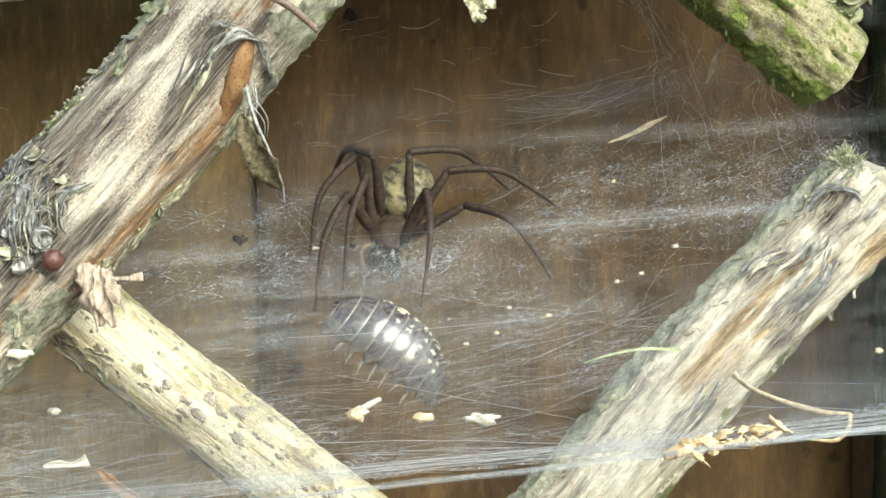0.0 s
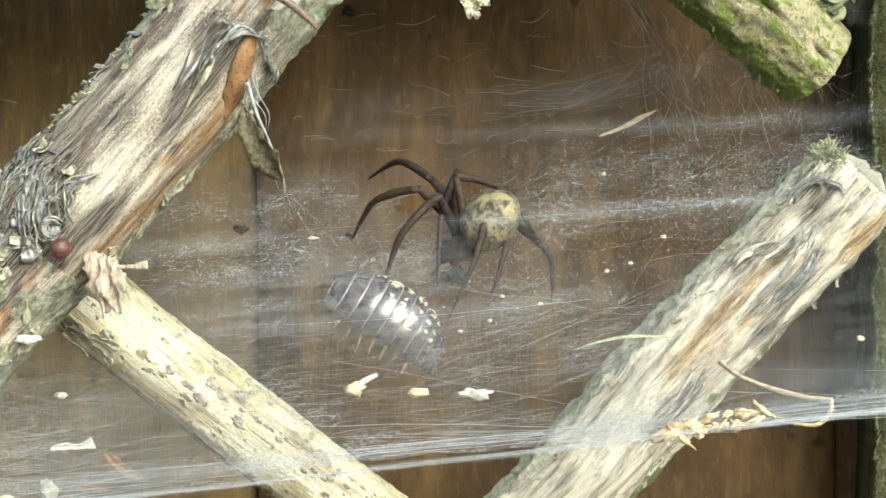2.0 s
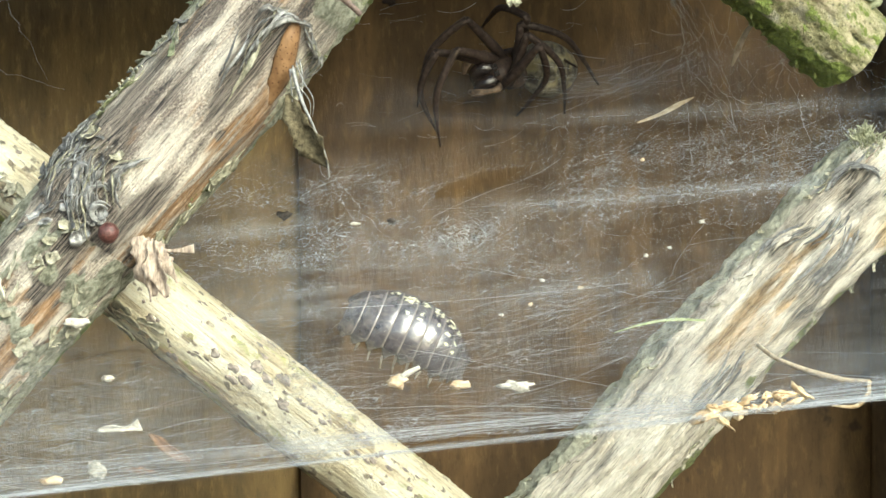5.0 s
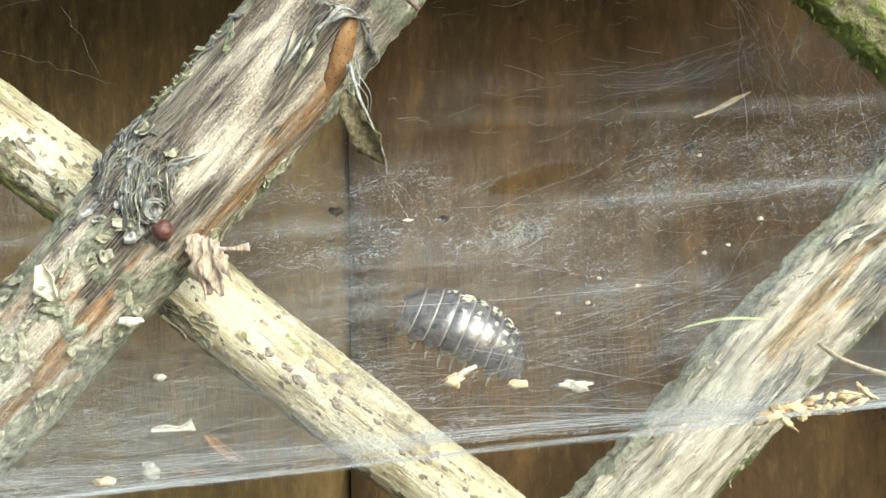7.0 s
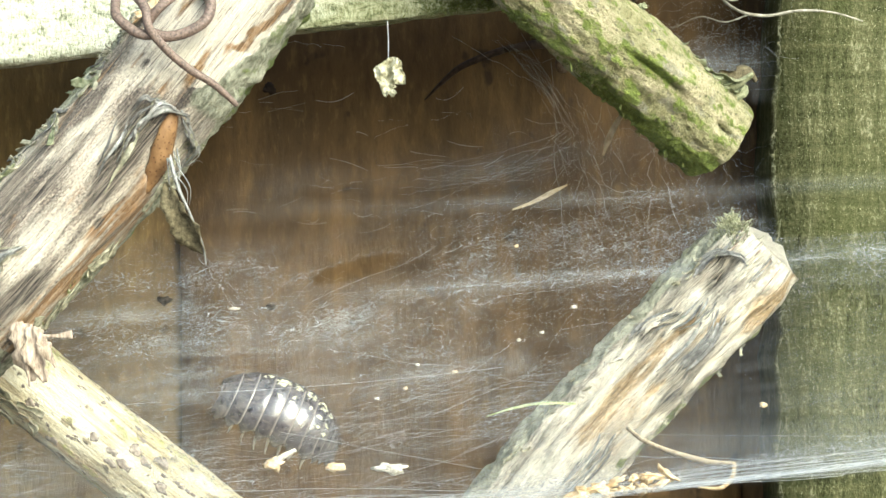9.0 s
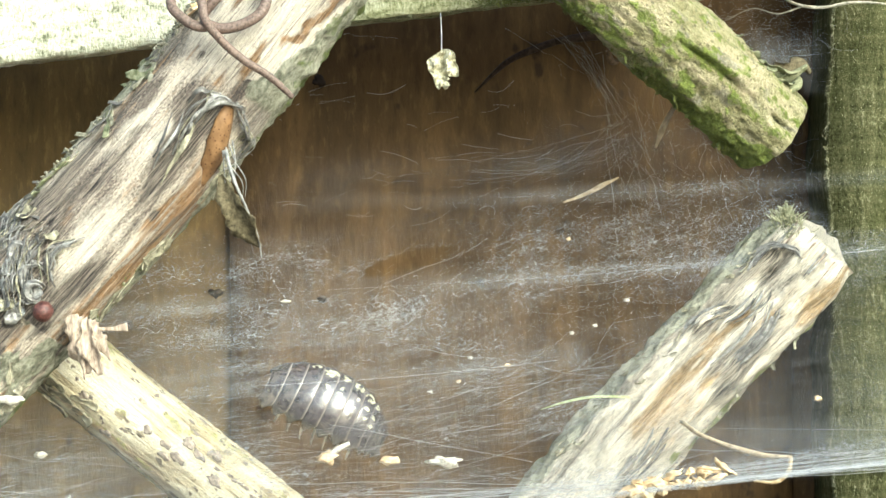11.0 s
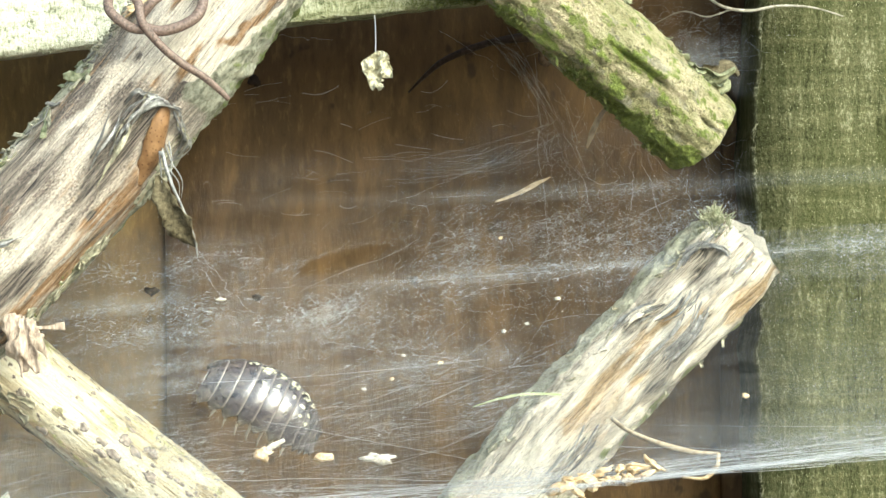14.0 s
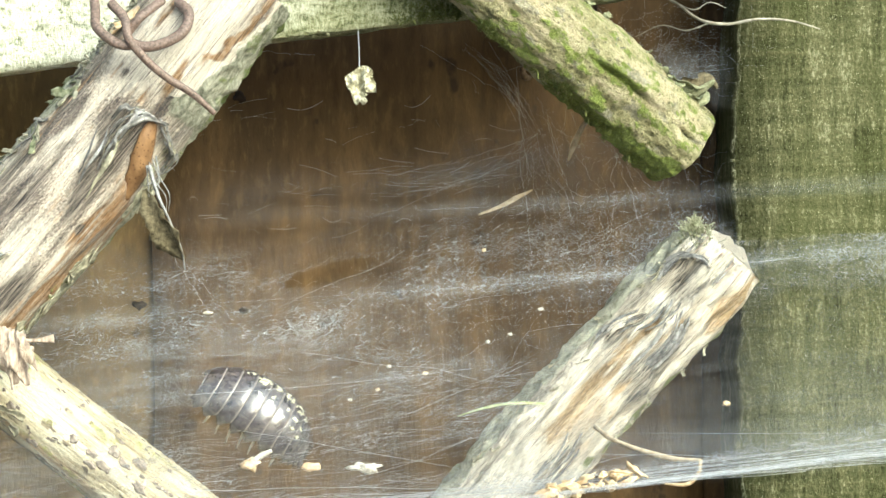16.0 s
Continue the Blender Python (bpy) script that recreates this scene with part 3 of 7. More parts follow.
def left_shape(s, g, total):
    ridge = fbm(s * 0.7, g * 2.2, 1.0) * 0.03 + fbm(s * 2.0, g * 9.0, 4.0, 3) * 0.011
    knot = blob(s, g, 4.0, 0.6, 0.55, 0.75)
    edge = fbm(s * 1.2, 2.0, 8.0) * 0.5
    w = g + 0.14 * fbm(s * 1.6, g * 3.0, 14.0)
    q = s + 0.10 * fbm(s * 2.0, g * 3.0, 15.0)
    if s < 4.4:
        bord = 1.10 - 0.5 * min(1.1, max(0.0, s - 0.3)) + 0.10 * fbm(s * 6, 3.0, 23.0)
        top = sm(1.5 - q, 0, 0.25)
        bark = sm(g + edge, 1.05, 1.35) + sm(-g + 0.5 * edge, 1.25, 1.5) + 0.95 * sm(1.62 - q, 0, 0.25) * sm(-w, bord, bord + 0.06)
        bare = 0.72 * sm(-w, 0.55, 0.85) * sm(q, 2.15, 2.5) + 0.5 * blob(q, w, 2.5, -0.92, 0.4, 0.2) + 0.75 * blob(q, w, 1.55, -0.08, 0.3, 0.22) + 0.75 * blob(q, w, 2.2, 0.9, 0.6, 0.13) + 0.6 * blob(q, w, 3.5, 0.4, 0.3, 0.22) + 1.2 * top * math.exp(-(((-w - bord + 0.22) / 0.11) ** 2)) * sm(1.1 - s, 0, 0.3) + 0.7 * blob(q, w, 1.2, -0.35, 0.25, 0.15) + 0.9 * blob(q, w, 0.55, 0.45, 0.7, 0.12) + 0.8 * blob(q, w, 1.35, 0.78, 0.5, 0.10)
        pale = 0.56 + 0.5 * sm(1.55 - q, 0, 0.3) * sm(0.75 - abs(w - 0.05), 0, 0.3) + 0.35 * blob(q, w, 3.5, -0.12, 0.42, 0.24) + 0.38 * blob(q, w, 2.35, 0.5, 0.35, 0.14) + 0.3 * blob(q, w, 2.05, 0.1, 0.3, 0.16) - 0.10 * blob(q, w, 2.6, 0.2, 0.6, 0.5)
        bare += 0.35 * sm(fbm(s * 1.3, g * 3.5, 19), 0.1, 0.35)
        bare *= 0.8 + 0.9 * fbm(s * 1.5, g * 14, 18, 3)
        pale += 0.9 * top * math.exp(-(((-w - bord + 0.05) / 0.05) ** 2)) + 0.45 * blob(q, w, 1.35, -0.05, 0.25, 0.45) + 0.4 * blob(q, w, 0.7, -0.1, 0.5, 0.5)
        pale -= 0.9 * blob(s, g, 1.45, 0.35, 0.06, 0.06) + 0.7 * blob(q, w, 1.42, -0.52, 0.12, 0.12) + 0.8 * blob(q, w, 1.9, 0.0, 0.16, 0.22) + 0.8 * blob(q, w, 1.2, 0.98, 0.7, 0.05)
        pale -= 0.5 * blob(q, w, 2.86, 0.78, 0.4, 0.14) + 0.75 * blob(q, w, 2.5, -0.38, 0.35, 0.13) + 0.5 * blob(q, w, 2.15, 0.58, 0.25, 0.09) + 0.5 * blob(q, w, 2.7, 0.3, 0.55, 0.08) + 0.9 * blob(s, g, 2.89, -0.71, 0.06, 0.06) + 0.9 * blob(q, w, 2.0, -0.25, 0.45, 0.2) + 0.55 * blob(q, w, 3.8, -0.55, 0.3, 0.16) + 0.45 * blob(q, w, 3.0, -1.1, 0.4, 0.1) + 0.4 * blob(q, w, 3.35, 0.75, 0.25, 0.2)
    else:
        bark = sm(fbm(s * 1.6, g * 2.2, 3.0) + 0.55 * sm(-g, 0.65, 0.95) + 0.35 * sm(g, 0.5, 0.9) - 0.05, 0.05, 0.3)
        bare = 0.85 * math.exp(-(((w + 0.45) / 0.26) ** 2)) * sm(q, 4.75, 5.1) + 0.6 * sm(fbm(s * 1.0, g * 2.6, 9.0), 0.05, 0.35)
        pale = 0.56 + 0.45 * sm(fbm(s * 1.2, g * 3, 12.0), -0.1, 0.25) - 0.4 * sm(fbm(s * 1.5, g * 4, 16.0), 0.1, 0.4)
    pale -= 0.9 * knot + 0.8 * blob(s, g, 4.55, -0.05, 0.42, 0.6)
    bark *= 1 - 0.8 * knot
    moss = sm(abs(g) + 0.4 * fbm(s * 2, g * 2, 6), 1.5, 1.9) * 0.8 + 0.6 * sm(1.55 - q, 0, 0.3) * sm(-w, 0.75, 1.1) * sm(fbm(s * 3, g * 3, 17), -0.1, 0.3)
    dent = 0.05 * blob(s, g, 2.0, -0.75, 0.35, 0.25)
    pale = pale if pale < 0.5 else 0.5 + (pale - 0.5) * (1 - min(1, max(0, 1.4 * bare)))
    return ridge + 0.03 * bark * (0.5 + fbm(s * 5, g * 5, 2)) + 0.06 * knot * (1 + fbm(s * 4, g * 3, 8)) - dent, min(1, bark), moss, min(1, bare), min(1, max(0, pale))


def cross_shape(s, g, total):
    h = fbm(s * 1.2, g * 2, 11) * 0.02 + fbm(s * 6, g * 8, 5, 3) * 0.006
    bark = sm(fbm(s * 5, g * 4, 21) + 0.25 * math.sin(g), 0.42, 0.6) * 0.8 + 0.7 * sm(g + 0.3 * fbm(s * 2, g, 3), 1.1, 1.6)
    bark += 0.6 * sm(fbm(s * 7, g * 9, 22), 0.22, 0.4) * sm(-g, 0.1, 0.7)
    moss = 0.55 * sm(fbm(s * 1.8, g * 2.2, 31) + 0.25 * abs(g) - 0.1, 0.25, 0.6)
    upper = sm(2.9 - s, 0.0, 0.5)
    bark += upper * (0.9 * sm(fbm(s * 3, g * 3, 24) + 0.35 * g, 0.28, 0.5) + 0.6 * sm(fbm(s * 9, g * 6, 25), 0.28, 0.42))
    moss += 0.7 * upper * sm(g + 0.4 * fbm(s * 2.5, g * 2.5, 26), 0.55, 0.95)
    bare = sm(fbm(s * 0.9, g * 2.2, 41) - 0.1 * g, 0.3, 0.6) * 0.5
    bare += 0.8 * blob(s, g, 4.9, 0.78, 0.8, 0.25) + 0.6 * blob(s, g, 6.3, 0.4, 0.5, 0.3)
    pale = 0.5 + 0.5 * sm(fbm(s * 1.1, g * 1.5, 43) + 0.2 - 0.4 * abs(g), 0.0, 0.35)
    return h + 0.015 * bark, min(1, bark), moss, bare, pale


def right_shape(s, g, total):
    ridge = fbm(s * 0.8, g * 3.0, 51) * 0.06 + fbm(s * 1.6, g * 11, 52, 3) * 0.018 + fbm(s * 2.6, g * 3.5, 59) * 0.035
    w = g + 0.16 * fbm(s * 1.8, g * 3.0, 44)
    q = s + 0.12 * fbm(s * 2.4, g * 3.0, 45)
    bark = sm(g + 0.3 * fbm(s * 1.4, g * 1.5, 53), 0.85, 1.1) * sm(s, 0.1, 0.3)
    stripe = math.exp(-(((w - 0.10 - 0.06 * (s - 1.1)) / 0.17) ** 2)) * sm(q, 1.0, 1.15) * sm(2.9 - q, 0, 0.5)
    bare = 1.1 * stripe * (0.75 + 0.8 * fbm(s * 2, g * 12, 47, 3)) + 0.65 * blob(q, w, 0.45, -0.8, 0.45, 0.3) + 0.6 * blob(s, g, 0.96, -0.26, 0.08, 0.08) + 0.5 * blob(q, w, 2.2, -0.3, 0.5, 0.25) + 0.7 * blob(q, w, 2.6, 0.15, 0.6, 0.3) + 0.7 * blob(q, w, 0.35, -0.95, 0.4, 0.22) + 0.45 * blob(q, w, 0.75, 0.62, 0.15, 0.12) + 0.4 * sm(fbm(s * 0.9, g * 2.4, 54), 0.25, 0.5)
    pale = 0.56 + 0.65 * blob(q, w, 0.0, 0.3, 0.24, 0.9) + 0.5 * blob(q, w, 0.22, 0.0, 0.2, 0.25) + 0.6 * blob(q, w, 1.35, 0.0, 0.4, 0.1) + 0.5 * blob(q, w, 2.1, 0.0, 0.4, 0.16) + 0.5 * blob(q, w, 0.55, -0.35, 0.35, 0.12) + 0.45 * blob(q, w, 2.84, 0.14, 0.6, 0.22) + 0.4 * blob(q, w, 3.6, 0.3, 0.6, 0.3) + 0.3 * blob(q, w, 0.9, 0.45, 0.15, 0.15) + 0.25 * sm(fbm(s * 1.2, g * 2.2, 57), 0.1, 0.4)
    # dark wood patches; the two dented holes also get their shade painted in
    pale -= 1.0 * blob(s, g, 0.63, 0.42, 0.11, 0.10) + 0.5 * blob(q, w, 1.45, 0.62, 0.3, 0.14) + 0.55 * blob(q, w, 1.45, -0.28, 0.4, 0.16) + 0.9 * blob(s, g, 0.94, -0.46, 0.11, 0.07) + 0.5 * blob(q, w, 1.6, -0.75, 0.3, 0.14) + 0.5 * blob(q, w, 2.87, -0.42, 0.5, 0.14) + 0.5 * blob(q, w, 0.45, 0.7, 0.2, 0.18) + 0.15 * sm(fbm(s * 1.5, g * 3, 58), 0.1, 0.35)
    moss = 0.4 * sm(g + 0.4 * fbm(s * 3, g * 3, 55), 1.3, 1.6) + 0.9 * sm(-g + 0.5 * fbm(s * 2, g * 2, 56), 1.15, 1.5) * sm(s, 0.2, 0.6)
    dent = 0.13 * blob(s, g, 0.63, 0.42, 0.12, 0.10) + 0.05 * stripe + 0.07 * blob(s, g, 0.94, -0.46, 0.11, 0.08)
    swirl = 0.02 * math.sin(26 * math.hypot(s - 0.63, 0.5 * (g - 0.42))) * blob(s, g, 0.55, 0.55, 0.25, 0.4)
    pale = pale if pale < 0.5 else 0.5 + (pale - 0.5) * (1 - min(1, max(0, 1.4 * bare)))
    return ridge + swirl + 0.04 * bark * (0.6 + fbm(s * 6, g * 6, 46)) - dent - 0.05 * sm(0.3 - s, 0, 0.3), min(1, bark), moss, min(1, bare), min(1, max(0, pale))


def mossy_shape(s, g, total):
    h = fbm(s * 1.1, g * 1.6, 61) * 0.05 + fbm(s * 5, g * 4, 62, 3) * 0.02 + fbm(s * 16, g * 9, 68, 2) * 0.007
    line = g - 0.04 + 0.22 * (s - 2.95) - 0.16 * max(0, s - 3.45)
    crack = math.exp(-((line / 0.05) ** 2)) * sm(s, 2.9, 3.1) * sm(3.85 - s, 0, 0.15)
    fold = 0.07 * sm(-line, -0.02, 0.10) * sm(0.7 + line, 0, 0.5) * sm(s, 3.0, 3.3) * sm(4.3 - s, 0, 0.5)
    notch = blob(s, g, 4.52, -0.15, 0.13, 0.035)
    q, w = s + 0.25 * fbm(s * 2.4, g * 2.4, 69), g + 0.35 * fbm(s * 2.6, g * 2.4, 64)
    bark = sm(fbm(s * 2.6, g * 2.0, 63) + 0.25 * blob(s, g, 2.2, 0.8, 0.5, 0.3), 0.14, 0.36) * 0.55
    moss = 1.0 * sm(w, 0.5, 0.95) * sm(q, 2.9, 3.5) + 0.95 * sm(w, 0.45, 0.8) * sm(q, 3.9, 4.3) + 0.9 * blob(q, w, 2.15, 1.25, 0.22, 0.3) + 0.75 * blob(q, w, 2.95, 0.24, 0.18, 0.14) + 0.55 * blob(q, g, 3.4, 0.05, 0.4, 0.12) + 0.5 * sm(w, 0.5, 0.9) * sm(fbm(s * 5, g * 5, 65), 0.0, 0.3) + 0.6 * sm(fbm(s * 3.4, g * 3.4, 60), 0.08, 0.36) + 0.35 * sm(fbm(s * 9, g * 8, 59), 0.05, 0.3) + 0.45 * crack
    bare = 0.5 * blob(q, w, 2.25, 0.6, 0.12, 0.3) + 0.6 * blob(q, w, 1.74, 1.03, 0.2, 0.2) + 0.35 * sm(fbm(s, g * 2, 66), 0.3, 0.6)
    # notch and crack are darkened too: painted shade inside the recesses
    pale = 0.5 + 0.5 * blob(q, w, 3.75, -0.4, 0.35, 0.3) + 0.35 * blob(q, w, 2.4, -0.1, 0.4, 0.3) + 0.3 * sm(fbm(s * 1.5, g * 2, 67), 0.1, 0.4) - 0.9 * notch - 0.8 * crack
    return h + fold - 0.06 * crack - 0.12 * notch + 0.014 * min(1, moss) * (0.5 + fbm(s * 12, g * 8, 70)), bark, min(1, moss), bare, min(1, max(0, pale))


left_stick = limb("trellis_stick", [(-0.92, -0.6, 2.86), (-1.92, -0.6, 1.57), (-3.48, -0.6, -0.22), (-5.09, -0.6, -2.03), (-6.17, -0.6, -3.25)][::1], lambda u: 0.60 + 0.03 * math.sin(u * 5), M_LEFT, left_shape, along=420, around=130)
tagged(left_stick, "thick weathered stick with streaked bare wood and peeling bark", "stick", "trellis sticks")
cross_stick = limb("trellis_stick", [(-6.64, 0.35, 1.33), (-5.27, 0.38, 0.39), (-4.51, 0.42, -0.18), (-3.38, 0.5, -1.17), (-2.09, 0.8, -2.25), (-0.85, 1.1, -3.26), (0.19, 1.3, -4.1)], 0.40, M_CROSS, cross_shape, along=380, around=100)
tagged(cross_stick, "pale cream stick with smooth bark and dark scabs", "stick", "trellis sticks")
right_stick = limb("trellis_stick", [(4.2, 1.7, 0.11), (2.24, 1.85, -1.93), (1.14, 2.05, -3.23), (-0.34, 2.35, -4.76)], lambda u: 0.50 + 0.05 * u, M_RIGHT, right_shape, along=380, around=130, cap=(True, False))
tagged(right_stick, "grey split stick with fibrous wood and a sawn end", "stick", "trellis sticks")
mossy_stick = limb("trellis_stick", [(0.25, 0.55, 4.09), (1.87, 0.75, 2.74), (2.79, 1.3, 2.03), (3.72, 1.9, 1.28)], lambda u: 0.44 + 0.03 * u, M_MOSSY, mossy_shape, along=420, around=150, cap=(False, True))
tagged(mossy_stick, "olive stick with green moss, cracked bark and a cut end", "stick", "trellis sticks")

# ---------------------------------------------------------------- bark strips, flakes and scabs on the sticks (parts of them)


def on_stick(points, radius, s, g, lift=0.0):
    """The place on a stick at s centimetres along and angle g, and the outward, along and round ways."""
    path, q = spline(points, 300)
    t, a, b = frames(path)
    i = int(np.clip(np.searchsorted(q, s), 0, 299))
    out = math.cos(g) * a[i] + math.sin(g) * b[i]
    return path[i] + (radius + lift) * out, out, t[i], np.cross(t[i], out)


LEFT_AXIS = [(-0.92, -0.6, 2.86), (-1.92, -0.6, 1.57), (-3.48, -0.6, -0.22), (-5.09, -0.6, -2.03), (-6.17, -0.6, -3.25)]
CROSS_AXIS = [(-6.64, 0.35, 1.33), (-5.27, 0.38, 0.39), (-4.51, 0.42, -0.18), (-3.38, 0.5, -1.17), (-2.09, 0.8, -2.25), (-0.85, 1.1, -3.26), (0.19, 1.3, -4.1)]
RIGHT_AXIS = [(4.2, 1.7, 0.11), (2.24, 1.85, -1.93), (1.14, 2.05, -3.23), (-0.34, 2.35, -4.76)]
MOSSY_AXIS = [(0.25, 0.55, 4.09), (1.87, 0.75, 2.74), (2.79, 1.3, 2.03), (3.72, 1.9, 1.28)]
rs = random.Random(11)


def peel(stick, axis, radius, s, g, length, width, mat, curl, turn=0.0, name="bark_strip", label=""):
    """A strip of bark that lies along the stick and lifts off at its end; turn slants it round the stick."""
    pts = []
    for k in range(6):
        u = k / 5
        c, out, t, rnd = on_stick(axis, radius, s + length * u * math.cos(turn), g + length * u * math.sin(turn) / radius, 0.004 + 0.22 * curl * max(0, u - 0.35) ** 2 + 0.012 * rs.random())
        pts.append(c)
    c, out, t, rnd = on_stick(axis, radius, s + length * 0.4, g)
    return ribbon(name, pts, tuple(width * rs.uniform(0.55, 1.15) for _ in range(5)), mat, stick, label, twist=rs.uniform(-0.6, 0.6), front=tuple(out), cup=rs.uniform(-0.1, 0.35), n=20, thick=0.007, rag=1.0)


# matted silvery fibres in wavy bundles at the crossing of the left stick
for lane in range(13):
    s0, g0, ln = rs.uniform(3.45, 3.95), 1.30 - 1.25 * lane / 12, rs.uniform(0.45, 0.8)
    ph, amp, bow, sweep = rs.uniform(-1.2, 1.2), rs.uniform(0.08, 0.26), rs.uniform(0.01, 0.06), rs.uniform(-0.45, 0.1)
    out = on_stick(LEFT_AXIS, 0.63, s0 + ln / 2, g0)[1]
    for k in range(11):
        off, cut, more = rs.gauss(0, 0.055), rs.uniform(0, 0.3), rs.uniform(0.65, 1.0)
        pts = [on_stick(LEFT_AXIS, 0.635, s0 + ln * u + 0.3 * off, g0 + off + amp * math.sin(3.4 * u + ph) + sweep * u + 0.02 * rs.gauss(0, 1), bow * math.sin(math.pi * u) + 0.006 * k * rs.random())[0] for u in np.linspace(cut, more, 8)]
        wd = rs.uniform(0.006, 0.022) if k else rs.uniform(0.04, 0.075)
        ribbon("bark_strip", pts, (wd * 0.4, wd, wd, wd * 0.3), (M_STRIP, M_DARKSTRIP, M_STRIP, M_DARKSTRIP, M_FLAKE)[(k + lane) % 5], left_stick, twist=rs.uniform(-1.2, 1.2), front=tuple(out), cup=rs.uniform(0, 0.5), n=16, thick=0.005)
# broken scales of bark between the strips
for k in range(26):
    peel(left_stick, LEFT_AXIS, 0.645, rs.uniform(3.5, 4.7), rs.uniform(-0.2, 1.25), rs.uniform(0.08, 0.26), rs.uniform(0.05, 0.15), (M_DARKSTRIP, M_STRIP, M_DARKSTRIP, M_FLAKE)[k % 4], rs.uniform(0.2, 0.8), rs.uniform(-1.6, 1.6), "bark_flake")
# two round curls beside them
for s0, g0, r0 in ((4.02, 0.05, 0.13), (4.12, -0.12, 0.10), (3.95, 0.45, 0.09)):
    for k in range(3):
        rr = r0 * (1 - 0.15 * k)
        pts = [on_stick(LEFT_AXIS, 0.64, s0 + rr * math.cos(a), g0 + rr * math.sin(a) / 0.64, 0.02 + 0.015 * k + 0.03 * math.sin(a))[0] for a in np.linspace(-1.2, 3.4, 9)]
        ribbon("bark_strip", pts, (0.03, 0.06, 0.05, 0.02), M_STRIP, left_stick, front=tuple(on_stick(LEFT_AXIS, 0.63, s0, g0)[1]), twist=0.8, n=22, thick=0.006)
# flaking grey-green bark along the upper edge and below the crossing
for k in range(100):
    s = rs.uniform(0.9, 4.0) if k < 30 else rs.uniform(4.6, 7.4)
    g = rs.gauss(1.22, 0.12) if k < 30 else rs.uniform(-1.2, 1.3)
    g += 0.1 * rs.gauss(0, 1)
    peel(left_stick, LEFT_AXIS, 0.62, s, g, rs.uniform(0.10, 0.45) if k < 30 else rs.uniform(0.08, 0.28), rs.uniform(0.02, 0.12) if k < 30 else rs.uniform(0.03, 0.12), (M_FLAKE, M_FLAP, M_DARKSTRIP)[k % 3] if k < 30 else (M_FLAKE, M_CRUST)[k % 2], rs.uniform(0.1, 1.2) if k < 30 else rs.uniform(0.0, 0.4), rs.uniform(-1.6, 1.6) if k < 30 else rs.gauss(0, 0.5), "bark_flake")
# ragged lichen crust along the upper edge
crust = []
for _ in range(620):
    s, g = rng.uniform(0.7, 3.5), rng.normal(1.38, 0.13)
    if fbm(s * 2.2, 5.5) < -0.15:
        continue
    c, out, t, rnd = on_stick(LEFT_AXIS, 0.61, s, g)
    d = out * rng.uniform(0.2, 1) + 0.8 * rng.standard_normal(3)
    d = d - 0.5 * out * np.dot(d, out)
    d *= rng.uniform(0.03, 0.09) / np.linalg.norm(d)
    bend = 0.02 * rng.standard_normal(3)
    crust.append((np.array([c, c + d * 0.4 + bend, c + d * 0.8 + bend, c + d]), rng.uniform(0.006, 0.016)))
tagged(strands("bark_crust", crust, M_CRUST, left_stick, sides=4), "ragged olive-grey lichen crust", kind="stuff")
crust = []
for _ in range(380):
    s, g = rng.uniform(1.7, 4.2), rng.normal(-1.42, 0.10)
    if fbm(s * 2.6, 7.5) < -0.05:
        continue
    c, out, t, rnd = on_stick(LEFT_AXIS, 0.60, s, g)
    d = out * rng.uniform(0.2, 1) + 0.8 * rng.standard_normal(3)
    d *= rng.uniform(0.02, 0.07) / np.linalg.norm(d)
    crust.append((np.array([c, c + d * 0.5, c + d]), rng.uniform(0.004, 0.009)))
tagged(strands("moss_tuft", crust, M_MOSS, left_stick, sides=4), "thin green moss line", kind="stuff")
# ragged bark on the lower edge
for k in range(18):
    peel(left_stick, LEFT_AXIS, 0.62, rs.uniform(1.6, 4.2), rs.gauss(-1.35, 0.12), rs.uniform(0.2, 0.5), rs.uniform(0.06, 0.16), M_FLAKE, rs.uniform(0.0, 0.5), rs.uniform(-0.4, 0.4), "bark_flake")
# the smooth orange swelling with pores, and the fibres torn round it
swell = [on_stick(LEFT_AXIS, 0.60, s, g, h)[0] for s, g, h in ((1.60, -0.42, 0.02), (1.72, -0.52, 0.05), (1.90, -0.66, 0.07), (2.10, -0.82, 0.07), (2.38, -1.03, 0.03))]
ribbon("inner_bark", swell, (0.08, 0.19, 0.23, 0.20, 0.09), M_INNER, left_stick, "smooth orange inner bark with small pores", front=tuple(on_stick(LEFT_AXIS, 0.6, 1.9, -0.7)[1]), cup=-0.22, n=30, thick=0.02, rag=0.1)
ARCH = [(1.58, -0.60), (1.64, -0.30), (1.90, -0.21), (2.13, -0.28), (2.35, -0.37), (2.62, -0.46)]
SIDE = [(1.60, -0.48), (1.70, -0.80), (1.85, -1.15), (2.05, -1.30), (2.22, -1.15)]
